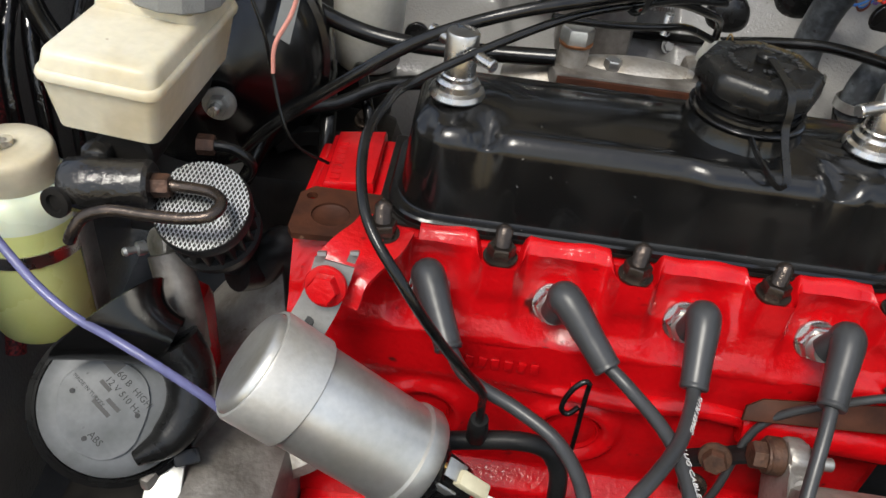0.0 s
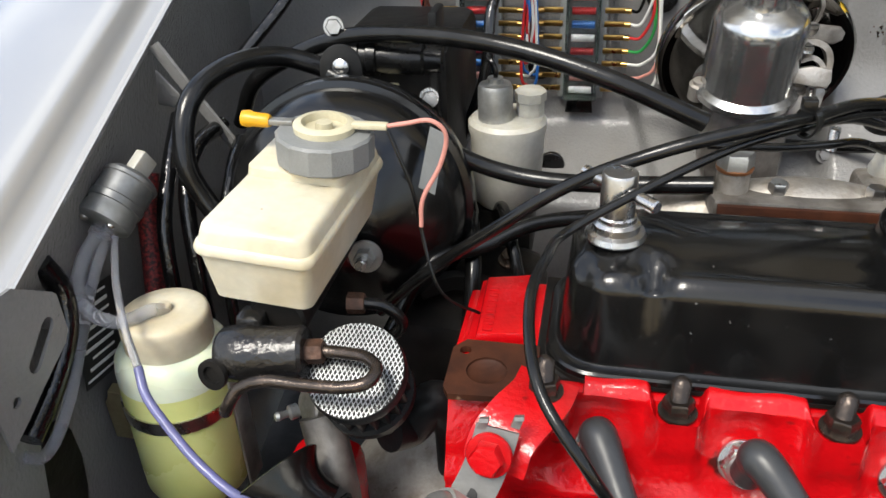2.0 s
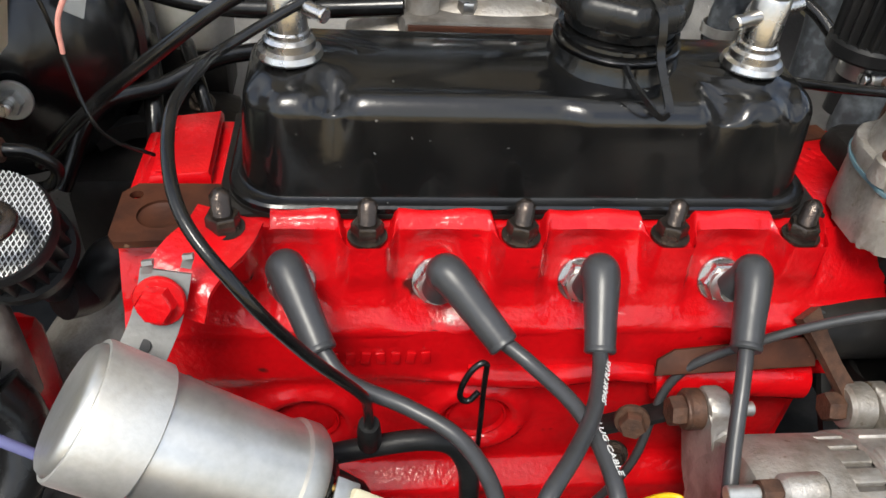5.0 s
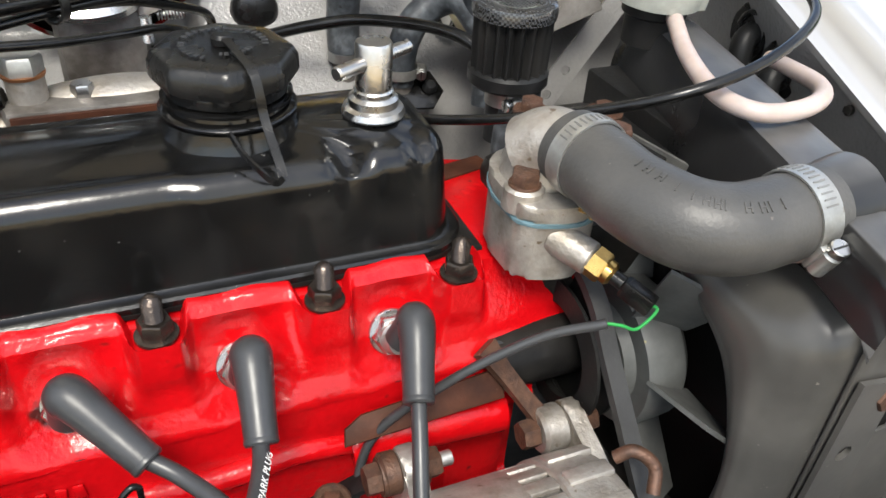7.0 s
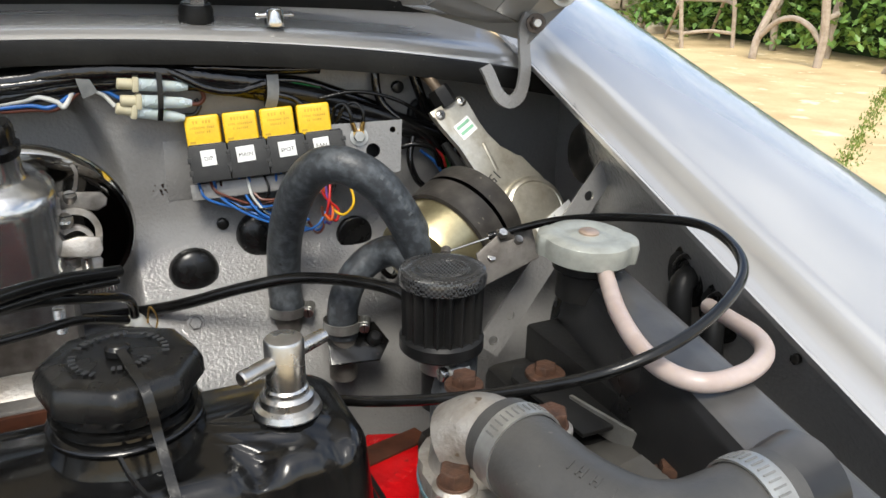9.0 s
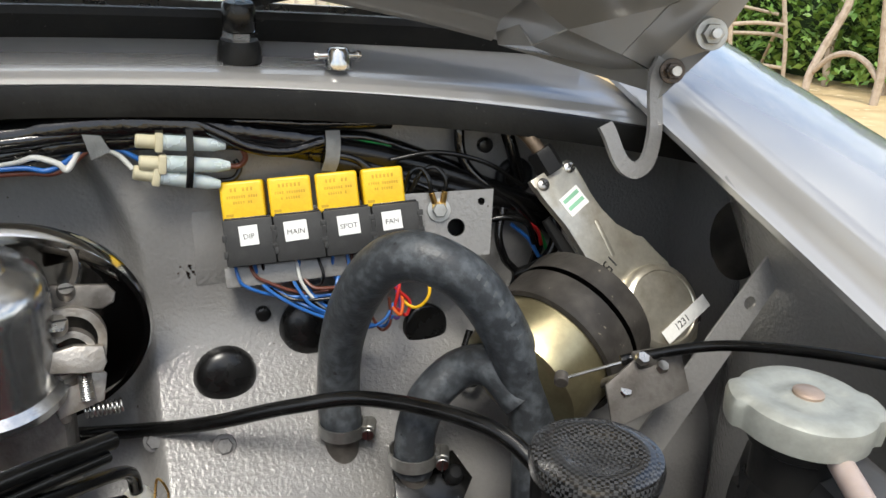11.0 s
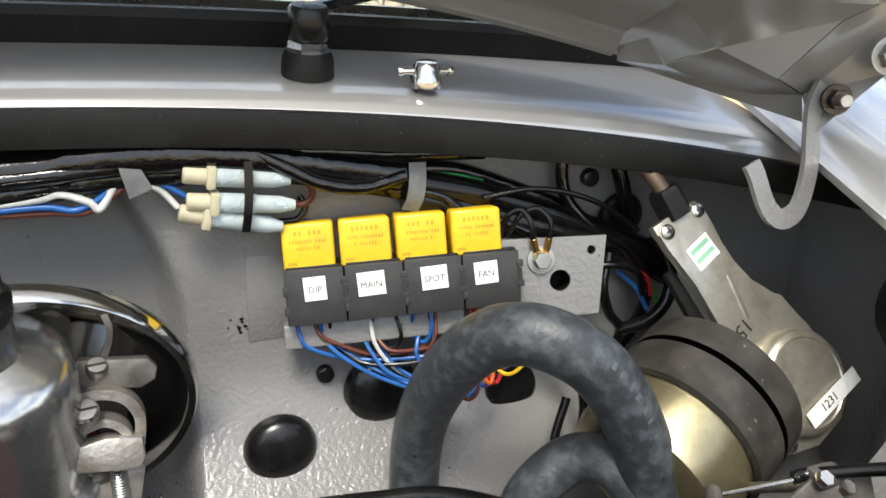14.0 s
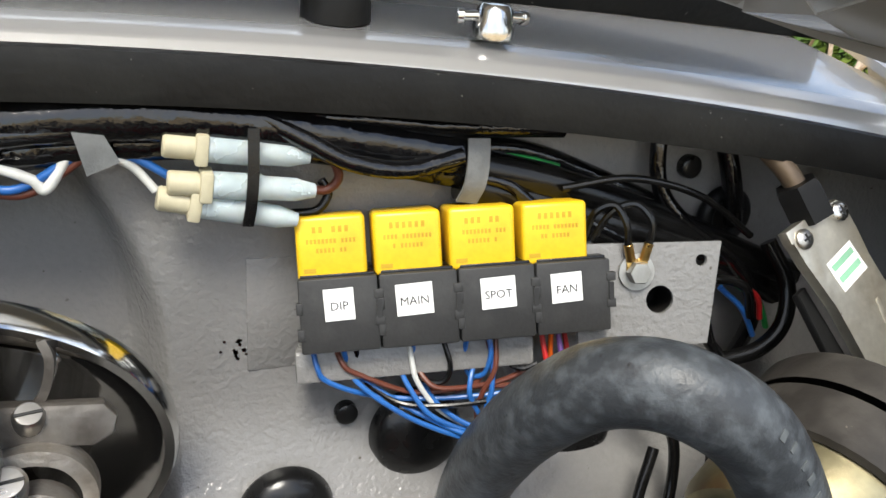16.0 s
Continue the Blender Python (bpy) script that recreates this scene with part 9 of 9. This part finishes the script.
part("bleed_nipple", lathe([(0, 0), (0.0022, 0), (0.0030, 0.002), (0.0022, 0.004), (0.0022, 0.008), (0.0045, 0.009), (0.0045, 0.014), (0, 0.014)], (-0.340, -0.010, 0.655), (0.012, 0.012, -0.002), 14), ZINC, g)
part("slave_body", tube([(-0.318, 0.004, 0.648), (-0.308, -0.01, 0.622), (-0.302, -0.02, 0.59)], 0.013, 18, 6), ALUDARK, g)
part("bolt", hexa((-0.243, -0.01, 0.575), (0, -0.4, 0.9), 0.013, 0.009, washer=0.010), ZINC, g)
st = thing("red_subframe", (-0.34, 0.03, 0.5), "red painted subframe tower below the servo", "subframe")
part("tower", box((-0.325, 0.012, 0.545), (0.05, 0.05, 0.12), 0.015), RED, st)
part("cross_tube", rod((-0.40, -0.09, 0.44), (-0.20, -0.09, 0.46), 0.022, 20), RED, st)
part("lower_arm", box((-0.33, 0.0, 0.44), (0.13, 0.16, 0.06), 0.012), DARK, st)

# invented dark box, levers and cables that blacken the gap behind the head
cl = thing("clutch_linkage", (-0.25, 0.17, 0.56), "dark filler box and levers added behind the head", "clutch housing")
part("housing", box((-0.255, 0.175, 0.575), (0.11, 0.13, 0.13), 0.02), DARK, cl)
part("lever", strap([(-0.285, 0.13, 0.655), (-0.262, 0.14, 0.660), (-0.240, 0.15, 0.650), (-0.228, 0.16, 0.63)], 0.016, 0.006, 5, up=(0, -0.4, 1)), BLACKMATT, cl)
for p in ((-0.242, 0.125, 0.648), (-0.268, 0.155, 0.652), (-0.226, 0.18, 0.655)):
    part("nut", hexa(p, (0, -0.3, 1), 0.012, 0.008, washer=0.009), NUT, cl)
for k, pts in enumerate(([(-0.250, 0.11, 0.60), (-0.246, 0.13, 0.67), (-0.255, 0.18, 0.69), (-0.270, 0.24, 0.68)], [(-0.210, 0.14, 0.64), (-0.222, 0.16, 0.68), (-0.235, 0.20, 0.69), (-0.25, 0.26, 0.64)], [(-0.300, 0.10, 0.64), (-0.275, 0.12, 0.685), (-0.24, 0.14, 0.69), (-0.205, 0.16, 0.70), (-0.15, 0.18, 0.70)])):
    q = thing("bay_cable", pts[0], "black filler cable added to darken the gap behind the head", "cable", "cables behind the head")
    part("sheath", tube(pts, (0.006, 0.0045, 0.0055)[k], 12, 8), WIREBLK, q)


# ---- the yard beyond the wing ----
def hedge():
    rnd = random.Random(3)
    h = thing("hedge", (9.0, 12.5, 0), "leafy green hedge along the yard", "hedge")
    b = BM()
    for i in range(15000):
        y = rnd.uniform(0.5, 9.4)
        z = abs(rnd.gauss(0.9, 0.75)) + 0.1
        x = 7.85 + rnd.gauss(0, 0.28) + 0.15 * math.sin(y * 2.1) + 0.25 * math.sin(y * 0.7) - 0.25 * max(0, 0.5 - z)
        s = rnd.uniform(0.03, 0.075)
        m = Euler((rnd.uniform(-1, 1), rnd.uniform(-1, 1), rnd.uniform(0, 6.3))).to_matrix()
        vs = [b.verts.new(Vector((x, y, min(z, 2.6))) + m @ Vector(p) * s) for p in ((-1, 0, 0), (-0.2, -0.55, 0.1), (1, 0, 0), (-0.2, 0.55, 0.1))]
        b.faces.new(vs)
    part("leaves", b, LEAF, h, smooth=False, kind="stuff")
    # dark sheet behind the leaves, coloured as the hedge's inner shade
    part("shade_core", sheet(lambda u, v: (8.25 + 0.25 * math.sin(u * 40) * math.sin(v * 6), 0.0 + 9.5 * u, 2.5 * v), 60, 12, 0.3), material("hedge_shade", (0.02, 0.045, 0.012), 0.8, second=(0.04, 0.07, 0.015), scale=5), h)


hedge()


def stick_chair(c, sticks):
    """A rustic garden chair of bent bleached sticks; each stick is its thickness and the points that it passes."""
    f = thing("stick_chair", c, "rustic garden chair of bleached bent sticks", "garden chair", "stick chairs by the hedge")
    for r, *pts in sticks:
        part("stick", tube(pts, r, 8, 6), TWIG, f)


stick_chair((6.9, 5.5, 0), (
    (0.040, (6.51, 5.82, 0), (6.55, 5.82, 0.22), (6.68, 5.78, 0.55), (6.80, 5.74, 0.85), (6.84, 5.76, 1.10)),
    (0.040, (6.55, 5.05, 0), (6.56, 5.04, 0.30), (6.52, 5.06, 0.70), (6.48, 5.08, 1.10)),
    (0.038, (7.32, 6.30, 0), (7.30, 6.30, 0.4), (7.36, 6.25, 1.0)),
    (0.038, (7.30, 5.57, 0), (7.30, 5.55, 0.4), (7.36, 5.52, 1.0)),
    (0.028, (6.55, 5.80, 0.22), (6.56, 5.62, 0.38), (6.56, 5.42, 0.43), (6.56, 5.22, 0.37), (6.56, 5.05, 0.22)),
    (0.028, (6.56, 5.05, 0.45), (6.95, 5.25, 0.47), (7.30, 5.55, 0.45)),
    (0.028, (6.66, 5.80, 0.47), (7.00, 6.05, 0.48), (7.30, 6.30, 0.45)),
    (0.030, (7.36, 6.25, 1.0), (7.40, 5.90, 1.08), (7.36, 5.52, 1.0))))
stick_chair((6.9, 7.1, 0), (
    (0.024, (6.44, 6.80, 0), (6.40, 6.83, 0.40), (6.36, 6.86, 0.85)),
    (0.024, (7.06, 6.65, 0), (7.04, 6.68, 0.45), (6.98, 6.74, 0.90)),
    (0.020, (7.05, 7.80, 0), (6.72, 7.25, 0.42), (6.48, 6.88, 0.72)),
    (0.020, (7.50, 7.50, 0), (7.30, 7.15, 0.40), (7.02, 6.72, 0.75)),
    (0.020, (6.42, 6.82, 0.16), (6.75, 6.74, 0.19), (7.05, 6.67, 0.16)),
    (0.018, (6.42, 6.82, 0.10), (6.80, 7.25, 0.12), (7.05, 7.70, 0.10)),
    (0.022, (6.40, 6.84, 0.62), (6.70, 6.78, 0.64), (7.02, 6.70, 0.62)),
    (0.022, (6.38, 6.86, 0.48), (6.80, 7.30, 0.50), (7.20, 7.05, 0.50), (7.04, 6.68, 0.48)),
    (0.018, (6.44, 6.86, 0.70), (6.85, 7.30, 0.80), (7.30, 7.10, 0.72))))
stick_chair((7.0, 4.2, 0), (
    (0.036, (6.85, 4.55, 0), (6.75, 4.30, 0.35), (6.70, 4.10, 0.75), (6.70, 4.05, 1.05)),
    (0.030, (6.80, 4.45, 0.22), (6.72, 4.10, 0.18), (6.66, 3.80, 0.10)),
    (0.036, (6.62, 3.75, 0), (6.64, 3.72, 0.5), (6.60, 3.76, 1.05)),
    (0.028, (6.74, 4.25, 0.46), (6.70, 4.00, 0.48), (6.64, 3.74, 0.46))))


def stone_wall():
    """A low garden wall of pale squared stones, laid in courses."""
    rs = random.Random(21)
    w = thing("stone_wall", (6.0, 11.2, 0), "pale rough stone garden wall behind the plants", "garden wall")
    d = Vector((0.894, -0.447, 0))
    n = Vector((0.447, 0.894, 0))
    o = Vector((3.0, 12.6, 0))
    part("core", box(o + d * 4 + n * 0.22 + Vector((0, 0, 0.8)), (8.2, 0.36, 1.6), 0, Matrix.Rotation(math.atan2(d.y, d.x), 4, "Z")), STONE, w)
    z = 0.0
    for row in range(7):
        h = rs.uniform(0.17, 0.28)
        x = rs.uniform(-0.2, 0)
        while x < 8:
            L = rs.uniform(0.28, 0.62)
            b = box(o + d * (x + L / 2) + n * rs.uniform(0.0, 0.03) + Vector((0, 0, z + h / 2)), (L - 0.025, 0.20, h - 0.022), 0.03, Matrix.Rotation(math.atan2(d.y, d.x) + rs.uniform(-0.03, 0.03), 4, "Z"))
            part("stone_block", b, STONE, w)
            x += L
        z += h


stone_wall()

rnd = random.Random(8)
for i in range(12):
    x = 4.4 + 0.30 * i
    st = thing("border_stone", (x, 10.6 - 0.5 * (x - 3), 0), "pale rough border stone at the hedge foot", "stone", "stones along the hedge")
    b = BM()
    bmesh.ops.create_icosphere(b, subdivisions=2, radius=1)
    for v in b.verts:
        v.co = v.co * (1 + 0.25 * noise.noise(v.co * 1.7 + Vector((i, 0, 0))))
        v.co = Vector((x + v.co.x * 0.17, 10.6 - 0.5 * (x - 3) + rnd.uniform(-0.005, 0.005) + v.co.y * 0.13, 0.05 + v.co.z * 0.10))
    part("rock", b, STONE, st, smooth=False)
b = BM()
for i in range(500):
    x = rnd.uniform(2.8, 9)
    s = rnd.uniform(0.03, 0.09)
    y = 10.7 - 0.5 * (x - 3) + rnd.gauss(0, 0.25)
    z = abs(rnd.gauss(0, 0.22))
    m = Euler((rnd.uniform(-1, 1), rnd.uniform(-1, 1), rnd.uniform(0, 6.3))).to_matrix()
    b.faces.new([b.verts.new(Vector((x, y, z + 0.05)) + m @ Vector(p) * s) for p in ((-1, 0, 0), (0, -0.45, 0), (1, 0, 0), (0, 0.45, 0))])
part("border_plants", b, LEAFY, None, "low yellow green border plants", smooth=False, kind="stuff", category="plants")
b = BM()
for i in range(900):
    t = rnd.random()
    x, y = 3.1 + 2.9 * t + rnd.gauss(0, 0.03), 2.05 + 1.86 * t + rnd.gauss(0, 0.03)
    m = Euler((rnd.uniform(0.6, 1.4), 0, rnd.uniform(0, 6.3))).to_matrix()
    b.faces.new([b.verts.new(Vector((x, y, 0.0)) + m @ Vector(p)) for p in ((-0.006, 0, 0), (0.006, 0, 0), (0, 0.022, 0.0))])
part("grass_tufts", b, LEAFY, None, "thin line of grass growing in the paving joint", smooth=False, kind="stuff", category="grass")
